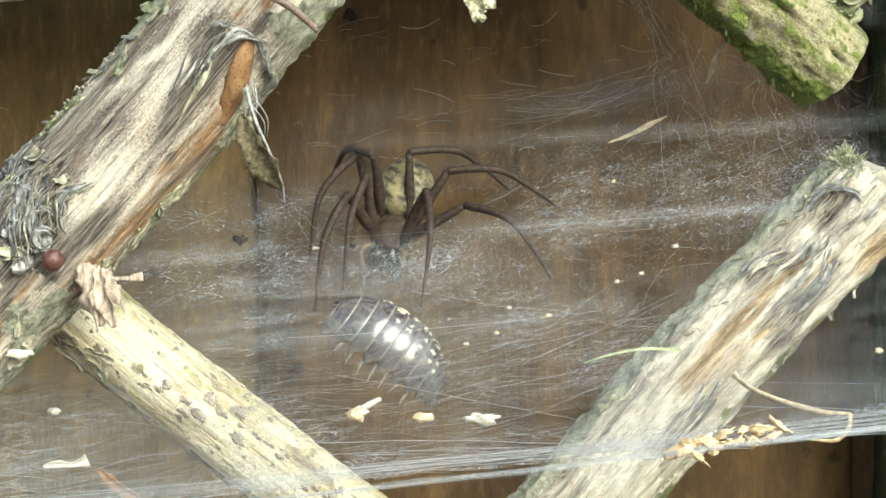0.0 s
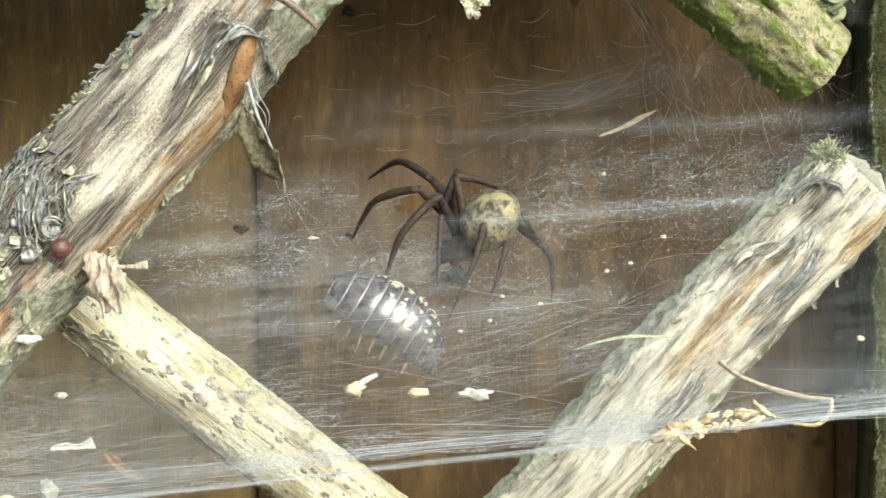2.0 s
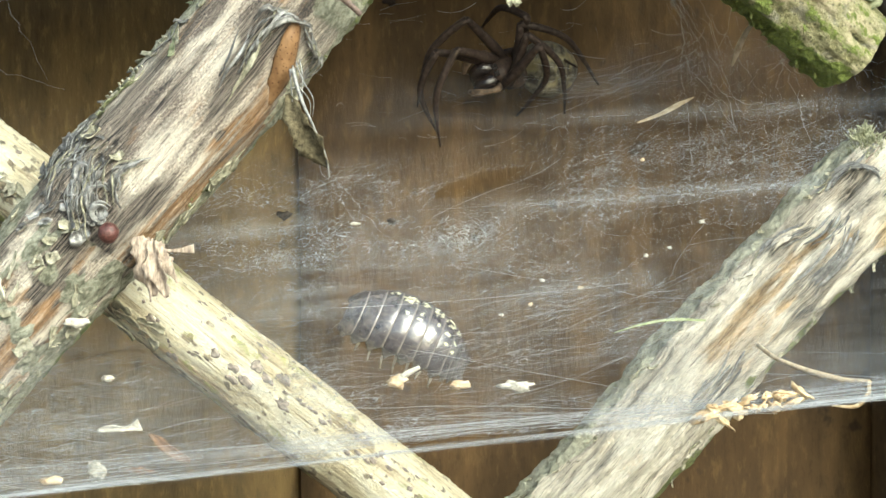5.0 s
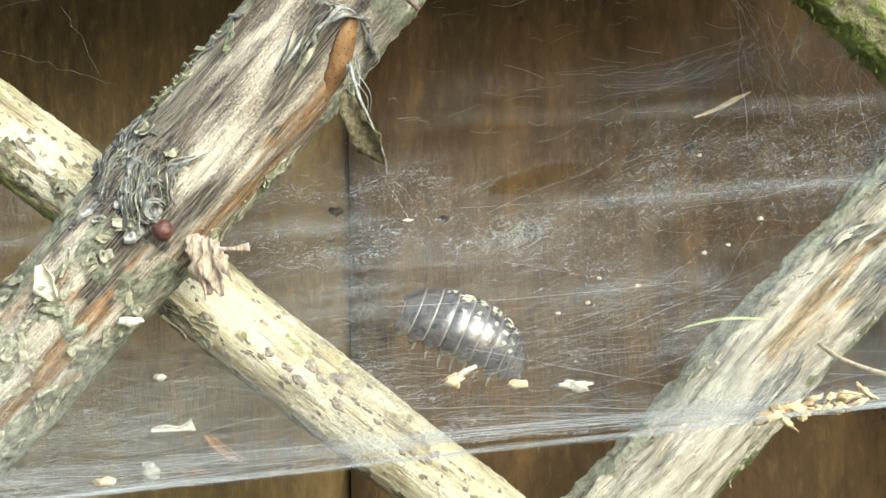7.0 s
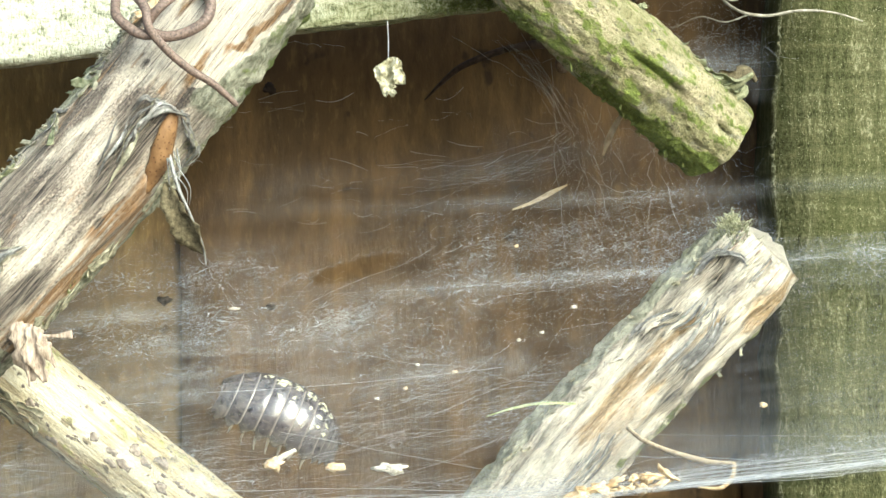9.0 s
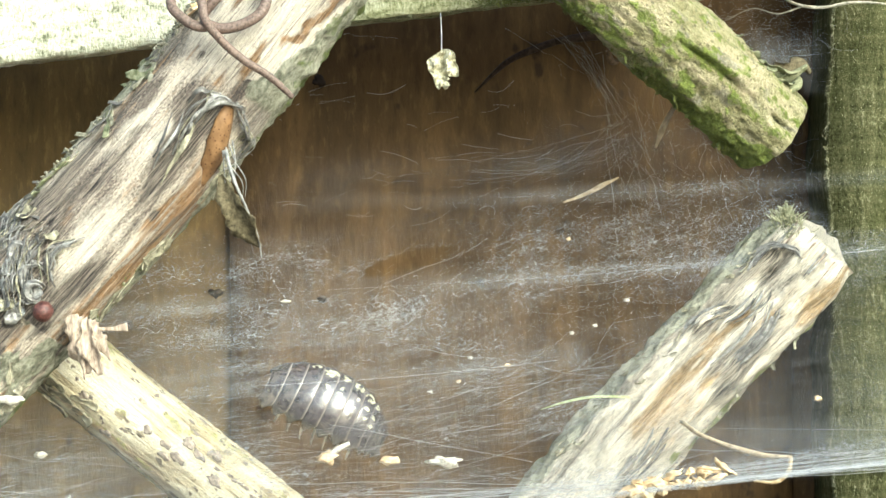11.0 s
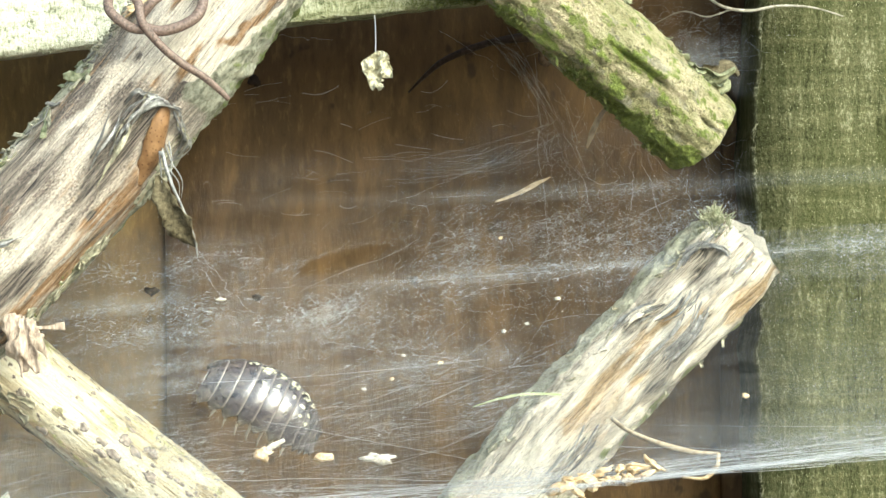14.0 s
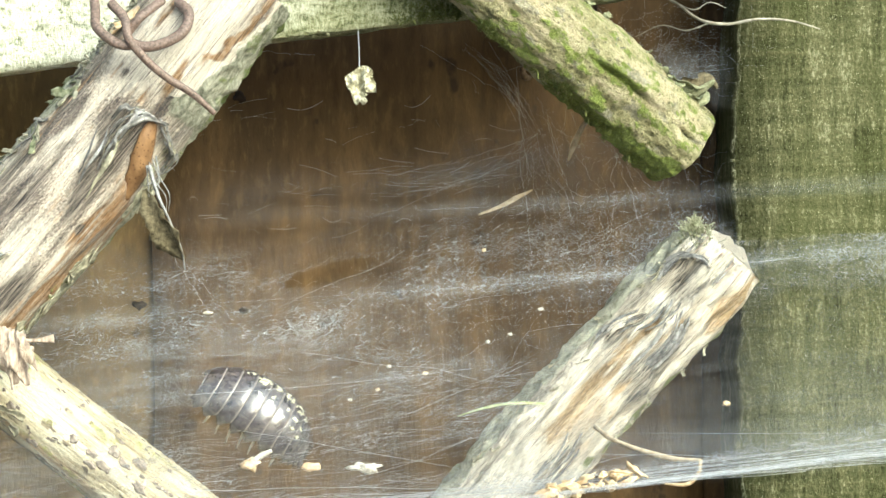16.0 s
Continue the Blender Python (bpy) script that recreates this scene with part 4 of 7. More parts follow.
for k in range(32):
    left = k % 3 > 0
    line = ARCH if left else SIDE
    off, lift = (0.13 * abs(rs.gauss(0, 1)) - 0.03 if left else -0.07 * abs(rs.gauss(0, 1))), rs.uniform(0.0, 0.09)
    a = rs.uniform(0, 0.6)
    b = min(1.0, a + rs.uniform(0.2, 0.5))
    run = [(s + 0.25 * off, g + off + 0.05 * rs.gauss(0, 1)) for s, g in line]
    full, _ = spline([(s, g, 0) for s, g in run], 40)
    full = full[int(a * 39) : int(b * 39) + 1]
    pts = [on_stick(LEFT_AXIS, 0.615, s, g, 0.015 + lift * math.sin(math.pi * m / 7))[0] for m, (s, g) in enumerate(full[np.linspace(0, len(full) - 1, 8).astype(int)][:, :2])]
    wd = rs.uniform(0.006, 0.03) if k % 4 else rs.uniform(0.03, 0.06)
    ribbon("bark_strip", pts, (wd * 0.4, wd, wd, wd * 0.3), (M_STRIP, M_DARKSTRIP, M_STRIP, M_STRIP, M_FLAKE)[k % 5], left_stick, front=tuple(on_stick(LEFT_AXIS, 0.6, run[2][0], run[2][1])[1]), twist=rs.uniform(-1.2, 1.2), cup=rs.uniform(0, 0.5), n=20, thick=0.006)
for k in range(4):
    p0 = np.array((-1.78 + 0.03 * k, -1.14, 0.95 + 0.03 * k))
    tube("fibre", [p0, p0 + (0.07 * rs.random(), -0.03, -0.15), p0 + (0.02 + 0.15 * rs.random(), -0.03, -0.35), p0 + (0.1 + 0.2 * rs.random(), 0, -0.4 - 0.35 * rs.random())], (0.008, 0.006, 0.003), M_STRIP, left_stick, sides=5, n=14)

# a torn, upturned flap of wood where the sticks cross
for n, (x0, x1, z1, wd) in enumerate(((-3.19, -3.12, -0.98, 0.17), (-3.14, -3.05, -1.14, 0.20), (-3.10, -3.00, -1.05, 0.16), (-3.06, -2.93, -1.15, 0.17), (-3.03, -2.90, -0.94, 0.18), (-2.98, -2.84, -1.02, 0.08), (-3.12, -3.08, -1.19, 0.05))):
    z0 = -0.58 - 0.35 * (x0 + 3.2)
    y0 = -1.12 + 0.03 * (n % 3)
    ribbon("splinter", [(x0, y0, z0), (x0 + 0.02, y0 - 0.03, 0.65 * z0 + 0.35 * z1), (0.4 * x0 + 0.6 * x1, y0, 0.3 * z0 + 0.7 * z1), (x1, y0 + 0.02, z1)], (0.5 * wd, wd, 0.9 * wd, 0.25 * wd), M_TORN, left_stick, "pale brown torn splinter", twist=rs.uniform(-0.5, 0.5), cup=rs.uniform(-0.2, 0.4), n=26, thick=0.014, rag=1.1)
ribbon("splinter", [(-2.98, -1.0, -0.72), (-2.85, -1.0, -0.72), (-2.69, -1.0, -0.7)], (0.03, 0.035, 0.08), M_TORN, left_stick, n=12, thick=0.02)
ribbon("bark_flake", [(-4.17, -1.18, -0.61), (-4.16, -1.18, -0.76), (-4.17, -1.18, -0.94), (-4.23, -1.18, -1.08)], (0.1, 0.26, 0.24, 0.06), M_PALEBARK, left_stick, "papery white bark flake", twist=0.3, cup=-0.3, n=18, thick=0.02)
ribbon("bark_flake", [(-4.58, -1.2, -0.86), (-4.51, -1.2, -1.02), (-4.43, -1.2, -1.17)], (0.1, 0.25, 0.1), M_PALEBARK, left_stick, twist=0.5, cup=0.3, n=14, thick=0.02)
# yellow chips by the wire
for s, g in ((0.85, 0.95), (1.05, 1.05)):
    peel(left_stick, LEFT_AXIS, 0.63, s, g, 0.3, 0.1, M_CRUMB, 0.5, 0.2, "splinter")

# dark scabs on the pale stick
SCABS = [(4.32, 0.29), (4.38, 0.12), (4.52, 0.14), (4.58, 0.4), (4.69, 0.73), (4.76, 0.31), (4.82, 0.22), (4.96, -0.06), (5.2, -0.04), (5.27, 0.21), (5.37, 0.04), (5.37, -0.43), (5.51, -0.36), (5.68, -0.61), (5.81, -0.09)]
for k in range(75):
    if k < len(SCABS):
        s, g = SCABS[k]
    else:
        s, g = (rs.uniform(5.7, 7.4), rs.gauss(-0.6, 0.3)) if k % 2 else (rs.uniform(0.6, 4.2), rs.gauss(0.2, 0.6)) if k % 4 else (rs.uniform(4.5, 5.8), rs.gauss(-1.1, 0.2))
    big = 1.0 if k < len(SCABS) else 0.5
    c, out, t, rnd = on_stick(CROSS_AXIS, 0.40, s, g)
    sc = chip("bark_scab", (big * rs.uniform(0.10, 0.17), big * rs.uniform(0.06, 0.10), 0.018), M_SCAB, k, cross_stick, rough=0.5)
    m = Matrix((Vector(t), Vector(rnd), Vector(out))).transposed().to_4x4()
    m.translation = Vector(c) * CM
    sc.matrix_basis = m
for k in range(14):
    peel(cross_stick, CROSS_AXIS, 0.40, rs.uniform(3.2, 4.4) if k < 8 else rs.uniform(0.8, 1.9), rs.uniform(0.5, 1.2) if k < 8 else rs.uniform(-0.4, 1.0), rs.uniform(0.15, 0.35), rs.uniform(0.08, 0.18), M_FLAKE, rs.uniform(0.1, 0.5), rs.uniform(-0.5, 0.5), "bark_flake")
for k in range(34):
    peel(cross_stick, CROSS_AXIS, 0.405, rs.uniform(0.5, 2.6), rs.gauss(0.55, 0.45), rs.uniform(0.08, 0.30), rs.uniform(0.05, 0.18), (M_CRUST, M_SCAB, M_FLAP, M_FLAKE)[k % 4], rs.uniform(0.0, 0.35), rs.uniform(-0.9, 0.9), "bark_flake")
# torn fibres on the split stick: a swirl round the hole, a silvery bunch, loose ones
def bunch(stick, axis, radius, line, count, spread, mats, wide=0.04):
    for k in range(count):
        off, lift = rs.gauss(0, spread), rs.uniform(0.0, 0.03)
        full, _ = spline([(s + 0.3 * off, g + off + 0.03 * rs.gauss(0, 1), 0) for s, g in line], 40)
        a, b = int(rs.uniform(0, 14)), int(rs.uniform(22, 40))
        full = full[a:b]
        pts = [on_stick(axis, radius, s, g, lift * math.sin(math.pi * m / 6))[0] for m, (s, g) in enumerate(full[np.linspace(0, len(full) - 1, 7).astype(int)][:, :2])]
        wd = rs.uniform(0.3, 1.0) * wide
        mid = line[len(line) // 2]
        ribbon("bark_strip", pts, (wd * 0.4, wd, wd, wd * 0.3), mats[k % len(mats)], stick, front=tuple(on_stick(axis, radius, *mid)[1]), twist=rs.uniform(-0.8, 0.8), cup=rs.uniform(0, 0.5), n=16, thick=0.006)


bunch(right_stick, RIGHT_AXIS, 0.525, [(0.75, 0.78), (0.55, 0.86), (0.36, 0.66), (0.27, 0.40), (0.30, 0.12)], 16, 0.07, (M_STRIP, M_DARKSTRIP, M_STRIP))
bunch(right_stick, RIGHT_AXIS, 0.52, [(1.05, 0.45), (1.25, 0.58), (1.45, 0.72), (1.75, 0.72)], 18, 0.10, (M_STRIP, M_STRIP, M_DARKSTRIP, M_FIBRE))
bunch(right_stick, RIGHT_AXIS, 0.51, [(0.80, -0.10), (1.10, -0.32), (1.40, -0.36), (1.75, -0.30)], 16, 0.12, (M_STRIP, M_DARKSTRIP, M_STRIP))
bunch(right_stick, RIGHT_AXIS, 0.52, [(2.45, -0.30), (2.75, -0.42), (3.1, -0.42), (3.5, -0.35)], 12, 0.12, (M_STRIP, M_FIBRE, M_DARKSTRIP), 0.03)
bunch(right_stick, RIGHT_AXIS, 0.51, [(0.70, 0.30), (0.85, 0.15), (1.05, 0.12), (1.3, 0.25)], 8, 0.08, (M_STRIP, M_DARKSTRIP), 0.03)
for k in range(60):
    peel(right_stick, RIGHT_AXIS, 0.53, rs.uniform(0.3, 5.8), rs.gauss(1.05, 0.22) if k < 40 else rs.gauss(-1.35, 0.15), rs.uniform(0.05, 0.18), rs.uniform(0.015, 0.06), M_FLAKE, rs.uniform(0.1, 0.7), rs.uniform(-0.8, 0.8), "bark_flake")
for k in range(16):
    g = rs.uniform(-0.9, 0.9)
    peel(right_stick, RIGHT_AXIS, 0.515, rs.uniform(0.0, 0.1), g, rs.uniform(0.1, 0.35), rs.uniform(0.008, 0.025), (M_FIBRE, M_TORN, M_STRIP)[k % 3], 0.1, rs.uniform(-0.1, 0.1), "splinter")
tuft = []
for _ in range(240):
    c, out, t, rnd = on_stick(RIGHT_AXIS, 0.5, abs(rng.normal(0, 0.12)), rng.normal(1.05, 0.25))
    d = out * rng.uniform(0.3, 1) - t * rng.uniform(0, 1) + 0.5 * rng.standard_normal(3)
    d *= rng.uniform(0.03, 0.12) / np.linalg.norm(d)
    tuft.append((np.array([c, c + d * 0.6, c + d + 0.02 * rng.standard_normal(3)]), rng.uniform(0.003, 0.007)))
tagged(strands("moss_tuft", tuft, M_HAIR, right_stick), "tuft of pale green moss", kind="stuff")
# lifted bark on the mossy stick
ribbon("bark_flake", [(3.30, 1.45, 2.08), (3.50, 1.55, 2.00), (3.70, 1.6, 1.92), (3.88, 1.6, 1.87), (4.05, 1.6, 1.95)], (0.06, 0.16, 0.12, 0.15, 0.05), M_FLAP, mossy_stick, "curled green bark flap at the cut end", twist=1.2, cup=0.5, n=40, thick=0.012, rag=1.0)
ribbon("bark_flake", [(3.52, 1.55, 1.84), (3.66, 1.58, 1.76), (3.80, 1.6, 1.72), (3.92, 1.6, 1.75), (3.97, 1.6, 1.83)], (0.05, 0.12, 0.17, 0.14, 0.05), M_FLAP, mossy_stick, twist=0.7, cup=0.5, n=36, thick=0.012, rag=1.0)
ribbon("bark_flake", [(3.72, 1.7, 1.98), (3.90, 1.75, 1.90), (4.02, 1.75, 1.92), (4.10, 1.75, 1.86)], (0.05, 0.12, 0.16, 0.05), M_LEAF, mossy_stick, twist=-1.1, cup=0.5, n=32, thick=0.012, rag=1.0)
for k in range(14):
    c = np.array((2.84 + rs.gauss(0, 0.07), 0.90 + rs.gauss(0, 0.02), 2.22 + rs.gauss(0, 0.035)))
    d1, d2 = (np.array((rs.gauss(0, 0.05), -abs(rs.gauss(0, 0.03)), rs.gauss(0, 0.04))) for _ in range(2))
    ribbon("bark_shred", [c - d1, c + 0.4 * d2, c + d1, c + d1 + d2], (0.006, 0.02, 0.016, 0.006), (M_FIBRE, M_STRIP, M_DARKSTRIP)[k % 3], mossy_stick, "silvery torn bark shred", twist=rs.uniform(-1.5, 1.5), cup=0.4, n=12, thick=0.006)
for k in range(46):
    s, g = (rs.uniform(2.6, 4.6), rs.gauss(1.45, 0.12)) if k % 3 else (rs.uniform(2.0, 4.4), rs.gauss(-1.4, 0.12))
    peel(mossy_stick, MOSSY_AXIS, 0.455, s, g, rs.uniform(0.04, 0.12), rs.uniform(0.03, 0.07), M_MOSS if k % 3 else M_FLAP, rs.uniform(0.2, 0.9), rs.uniform(-1.5, 1.5), "bark_flake")
tuft = []
for _ in range(900):
    s, g = (rng.uniform(2.7, 4.6), rng.normal(1.2, 0.28)) if rng.random() < 0.8 else (rng.normal(2.12, 0.12), rng.normal(1.3, 0.2))
    c, out, t, rnd = on_stick(MOSSY_AXIS, 0.46, s, g)
    d = out + 0.6 * rng.standard_normal(3)
    d *= rng.uniform(0.015, 0.05) / np.linalg.norm(d)
    tuft.append((np.array([c, c + d * 0.6, c + d + 0.008 * rng.standard_normal(3)]), rng.uniform(0.003, 0.006)))
tagged(strands("moss_tuft", tuft, M_MOSS, mossy_stick), "short bright green moss", kind="stuff")

# ---------------------------------------------------------------- wire, bead, dry leaf, hanging petal
wire = empty("tie_wire", (-1.9, -1.6, 2.0), "rusty tie wire twisted round the thick stick", "wire")
wire.location = (0, 0, 0)
tube("loop", [(-2.26, -1.2, 2.53), (-2.24, -1.3, 2.41), (-2.22, -1.4, 2.26), (-2.11, -1.45, 2.15), (-1.99, -1.47, 2.08), (-1.89, -1.47, 2.07)], 0.048, M_WIRE, wire, sides=9, n=40)
tube("loop", [(-1.95, -1.42, 2.12), (-1.77, -1.45, 2.06), (-1.56, -1.45, 2.1), (-1.38, -1.42, 2.23), (-1.35, -1.35, 2.38), (-1.46, -1.2, 2.51)], 0.052, M_WIRE, wire, sides=9, n=40)
tube("loop", [(-1.93, -1.45, 2.18), (-1.8, -1.5, 2.33), (-1.7, -1.45, 2.42), (-1.6, -1.35, 2.51)], 0.045, M_WIRE, wire, sides=9, n=24)
tube("tail", [(-2.08, -1.4, 2.48), (-1.94, -1.5, 2.31), (-1.91, -1.53, 2.15), (-1.78, -1.48, 1.97), (-1.57, -1.4, 1.78), (-1.32, -1.3, 1.62), (-1.12, -1.2, 1.44)], (0.05, 0.045, 0.042, 0.04, 0.038, 0.034, 0.026), M_WIRE, wire, "pale rusted wire end", sides=9, n=44)

bm = bmesh.new()
bmesh.ops.create_uvsphere(bm, u_segments=24, v_segments=16, radius=0.098)
for v in bm.verts:
    v.co *= 1 + 0.05 * nz(v.co.x * 20, v.co.y * 20, v.co.z * 20)
bead = part("red_bead", bm, M_BERRY, None, at=(-3.43, -1.33, -0.55))
tagged(bead, "small dark red round egg stuck on weathered bark", "egg")

leaf = empty("dry_leaf", (0, 0, 0), "shrivelled olive-brown dry leaf hanging from the bark", "leaf")
ribbon("blade", [(-1.80, -1.16, 0.72), (-1.72, -1.18, 0.5), (-1.58, -1.15, 0.28), (-1.43, -1.1, 0.05)], (0.05, 0.22, 0.27, 0.04), M_LEAF, leaf, twist=0.7, n=30, cup=0.3, thick=0.015)
tube("stalk", [(-1.75, -1.2, 0.95), (-1.68, -1.22, 0.7), (-1.55, -1.22, 0.4), (-1.44, -1.14, 0.1), (-1.42, -1.12, -0.05)], (0.025, 0.014, 0.008), M_STRIP, leaf, "thin grey leaf stalk", sides=6)

petal = empty("hanging_flake", (0, 0, 0), "torn pale yellow flake hanging on a silk thread", "flake")
bm = bmesh.new()
bmesh.ops.create_grid(bm, x_segments=44, y_segments=50, size=1)
drop_faces = []
for f in bm.faces:
    c = f.calc_center_median()
    w = 0.92 * math.sin(math.pi * min(1, max(0.02, (1.05 - c.y) / 2.2)) ** 0.75)
    if abs(c.x + 0.12 * math.sin(c.y * 5)) > w or (c.x > 0.3 + 0.2 * nz(c.y * 9, 3) and -0.7 < c.y < -0.3) or c.y < -0.85 + 0.25 * nz(c.x * 4, 8):
        drop_faces.append(f)
bmesh.ops.delete(bm, geom=drop_faces, context="FACES")
for v in bm.verts:
    v.co = Vector((v.co.x * 0.17 + 0.02 * nz(v.co.y * 3, 1), 0.09 * fbm(v.co.x * 2, v.co.y * 2, 9) - 0.05 * v.co.x * v.co.x, v.co.y * 0.22))
r = bmesh.ops.extrude_face_region(bm, geom=bm.faces[:])
for v in [g for g in r["geom"] if isinstance(g, bmesh.types.BMVert)]:
    v.co.y -= 0.015
part("flake", bm, M_YELLOW, petal, at=(0.27, 1.1, 1.86))
tube("thread", [(0.24, 1.22, 2.46), (0.25, 1.12, 2.25), (0.25, 1.1, 2.05)], 0.006, M_SILK, petal, sides=4, n=8)

# ---------------------------------------------------------------- the spider's sheet web


def front_z(x):
    return -2.62 + 0.085 * x + 0.2 * sm(x, -4.0, 0.0)


def rear_z(x):
    return 0.55 + 0.17 * max(x + 1, 0) - 0.02 * max(x - 2, 0) ** 2


def sheet_point(x, v):
    """The sheet: v = 0 at its front edge, 1 where it meets the boards."""
    z = front_z(x) + (rear_z(x) - front_z(x)) * v - 0.25 * math.sin(math.pi * min(max(v, 0), 1))
    return np.array([x, -0.9 + 4.7 * v, z])


def in_hole(x, v):
    """The funnel's mouth, a slanting oval gap."""
    dx, dv = x + 0.12 + 0.05 * nz(x * 9, v * 40, 2), v - (0.795 + 0.03 * (x + 0.12)) + 0.004 * nz(x * 14, v * 60, 5)
    return (dx / 0.5) ** 2 + (dv / 0.028) ** 2 < 1


def veil_gap(x, v):
    """Where the split stick stands before the sheet, the silk is torn and thin."""
    return sm(x - (0.6 + 4.2 * v), 0.0, 0.6) * sm(0.62 - v, 0.0, 0.1) * sm(v, 0.08, 0.16)


def density(x, v):
    d = 0.42 + 0.25 * fbm(x * 0.5, v * 2, 70)
    d += 0.38 * math.exp(-(((x + 0.5) / 0.5) ** 2 + ((v - 0.645) / 0.03) ** 2))
    d += 0.15 * math.exp(-(((x + 2.6) / 0.8) ** 2 + ((v - 0.65) / 0.05) ** 2))
    d += 0.2 * math.exp(-((v - 0.03) / 0.06) ** 2)
    d -= 0.15 * math.exp(-(((x - 3.2) / 1.0) ** 2 + ((v - 0.9) / 0.15) ** 2))
    d *= 1 - 0.75 * sm(v, 0.86, 0.98) * (1 - sm(x, -0.8, 1.6))
    d *= 1 - 0.6 * sm(x, 0.6, 2.2) * sm(v, 0.6, 0.8)
    d *= 1 - 0.35 * veil_gap(x, v)
    d *= 1 - 0.8 * sm(x, -0.9, 0.6) * sm(v, 0.28, 0.45) * sm(0.95 - v, 0.0, 0.1)
    d *= 1 - 0.2 * sm(-x, 0.6, 1.6) * sm(0.45 - v, 0.0, 0.15) * sm(v, 0.1, 0.2)
    return max(0.0, min(1.0, d))


def weave(x, v):
    """How thick the fine net of cells is."""
    d = 0.56 + 0.35 * fbm(x * 0.7, v * 3, 75)
    d += 0.95 * math.exp(-(((x + 0.42) / 0.5) ** 2 + ((v - 0.645) / 0.03) ** 2))
    d += 0.55 * math.exp(-(((x + 2.5) / 0.8) ** 2 + ((v - 0.65) / 0.045) ** 2))
    d += 0.25 * sm(x, 0.3, 1.6) * sm(v, 0.55, 0.7) * sm(0.97 - v, 0.0, 0.15)
    d += 0.3 * math.exp(-((v - 0.03) / 0.06) ** 2)
    d *= 1 - 0.85 * sm(v, 0.84, 0.96) * (1 - sm(x, -0.8, 1.6))
    d *= 1 - 0.45 * sm(v, 0.78, 0.95) * sm(x, 0.3, 1.5)
    d *= 1 - 0.5 * veil_gap(x, v)
    return max(0.0, min(1.0, d))


web = empty("sheet_web", (0, 0, 0), "dusty grey sheet web of fine silk strung between sticks and fence", "spider web")
NX, NV = 360, 190
verts, uv, mix, faces = [], [], [], []
for i in range(NX):
    for j in range(NV):
        x, v = -7.5 + 15.0 * i / (NX - 1), -0.005 + 1.075 * j / (NV - 1)
        p = sheet_point(x, v)
        verts.append(p + (0, 0, 0.03 * fbm(x * 1.5, v * 6, 71)))
        uv.append((x, 4.7 * v - 0.35 * x * 0.3))
        mix.append((0.63 * density(x, v), weave(x, v), 0))
for i in range(NX - 1):
    for j in range(NV - 1):
        x, v = -7.5 + 15.0 * (i + 0.5) / (NX - 1), -0.005 + 1.075 * (j + 0.5) / (NV - 1)
        if in_hole(x, v):
            continue
        faces.append((i * NV + j, (i + 1) * NV + j, (i + 1) * NV + j + 1, i * NV + j + 1))
mesh_ob("silk_sheet", verts, faces, M_SHEET, web, "thin hazy silk sheet", uv=uv, mix=mix)

rng = np.random.default_rng(7)


def sheet_runs(count, xr, vr, length, slope, rad, lift=0.04, wave=0.05):
    runs = []
    while len(runs) < count:
        x0, v0 = rng.uniform(*xr), rng.uniform(*vr)
        if v0 > 0.8 and rng.random() < 0.55:
            continue
        ln = rng.uniform(*length)
        k = slope(x0, v0) + 0.045 * rng.standard_normal()
        n = max(3, int(ln / 0.22) + 1)
        off, seed = rng.uniform(-lift, lift), rng.uniform(0, 99)
        pts, thin = [], float(rng.random() < 0.2)
        for u in np.linspace(-0.5, 0.5, n):
            x = x0 + u * ln
            v = v0 + k * u * ln
            if v > 1.04 or v < -0.01 or in_hole(x, v) or veil_gap(x, v) > 0.4 + 0.6 * thin:
                break
            if v > 0.86 + 0.1 * nz(x * 2, seed) + 0.25 * sm(x, -0.6, 1.4):
                break
            p = sheet_point(x, v)
            pts.append(p + np.array([0, -0.7, 0.7]) * (off + wave * nz(x * 1.6, seed)))
        if len(pts) > 2:
            runs.append((np.array(pts), rng.uniform(*rad)))
    return runs


def fan(x, v):
    """Threads run across, and fan out of the far corner by the post."""
    return 0.012 + 0.085 * sm(v, 0.45, 1.0) * (1.0 if x < 3 else 0.3)


tagged(strands("silk_threads", sheet_runs(1500, (-7, 3.2), (0, 1), (0.04, 0.24), fan, (0.00012, 0.00045), 0.05, 0.5), M_SILK, web), kind="stuff")
tagged(strands("silk_threads", sheet_runs(34, (-7, 3.5), (0, 1), (0.8, 3.0), fan, (0.0004, 0.0010), 0.05, 0.14), M_SILK, web), kind="stuff")
tagged(strands("front_threads", sheet_runs(50, (-7, 7), (0.0, 0.035), (1.0, 7.0), lambda x, v: 0.0, (0.0008, 0.002), 0.03, 0.03), M_SILK, web), kind="stuff")

tagged(strands("front_threads", sheet_runs(230, (-7, 2.5), (0.0, 0.42), (0.4, 2.2), lambda x, v: 0.006, (0.00018, 0.0006), 0.04, 0.06), M_SILK, web), kind="stuff")

# loose glinting threads before the boards, above the sheet
runs = []
for _ in range(50):
    x, y, z, ln = rng.uniform(-2.1, 2.3), rng.uniform(2.6, 4.0), rng.uniform(0.35, 1.9), rng.uniform(0.08, 0.45)
    tilt, bow = rng.normal(0.0, 0.25), rng.normal(0, 0.03)
    u = np.linspace(-0.5, 0.5, 7)
    runs.append((np.stack([x + ln * u, y + 0.3 * ln * u, z + tilt * ln * u + bow * np.cos(math.pi * u)], -1), rng.uniform(0.0003, 0.0013)))
tagged(strands("loose_threads", runs, M_SILK, web), kind="stuff")

# irregular tangle of curls and cells


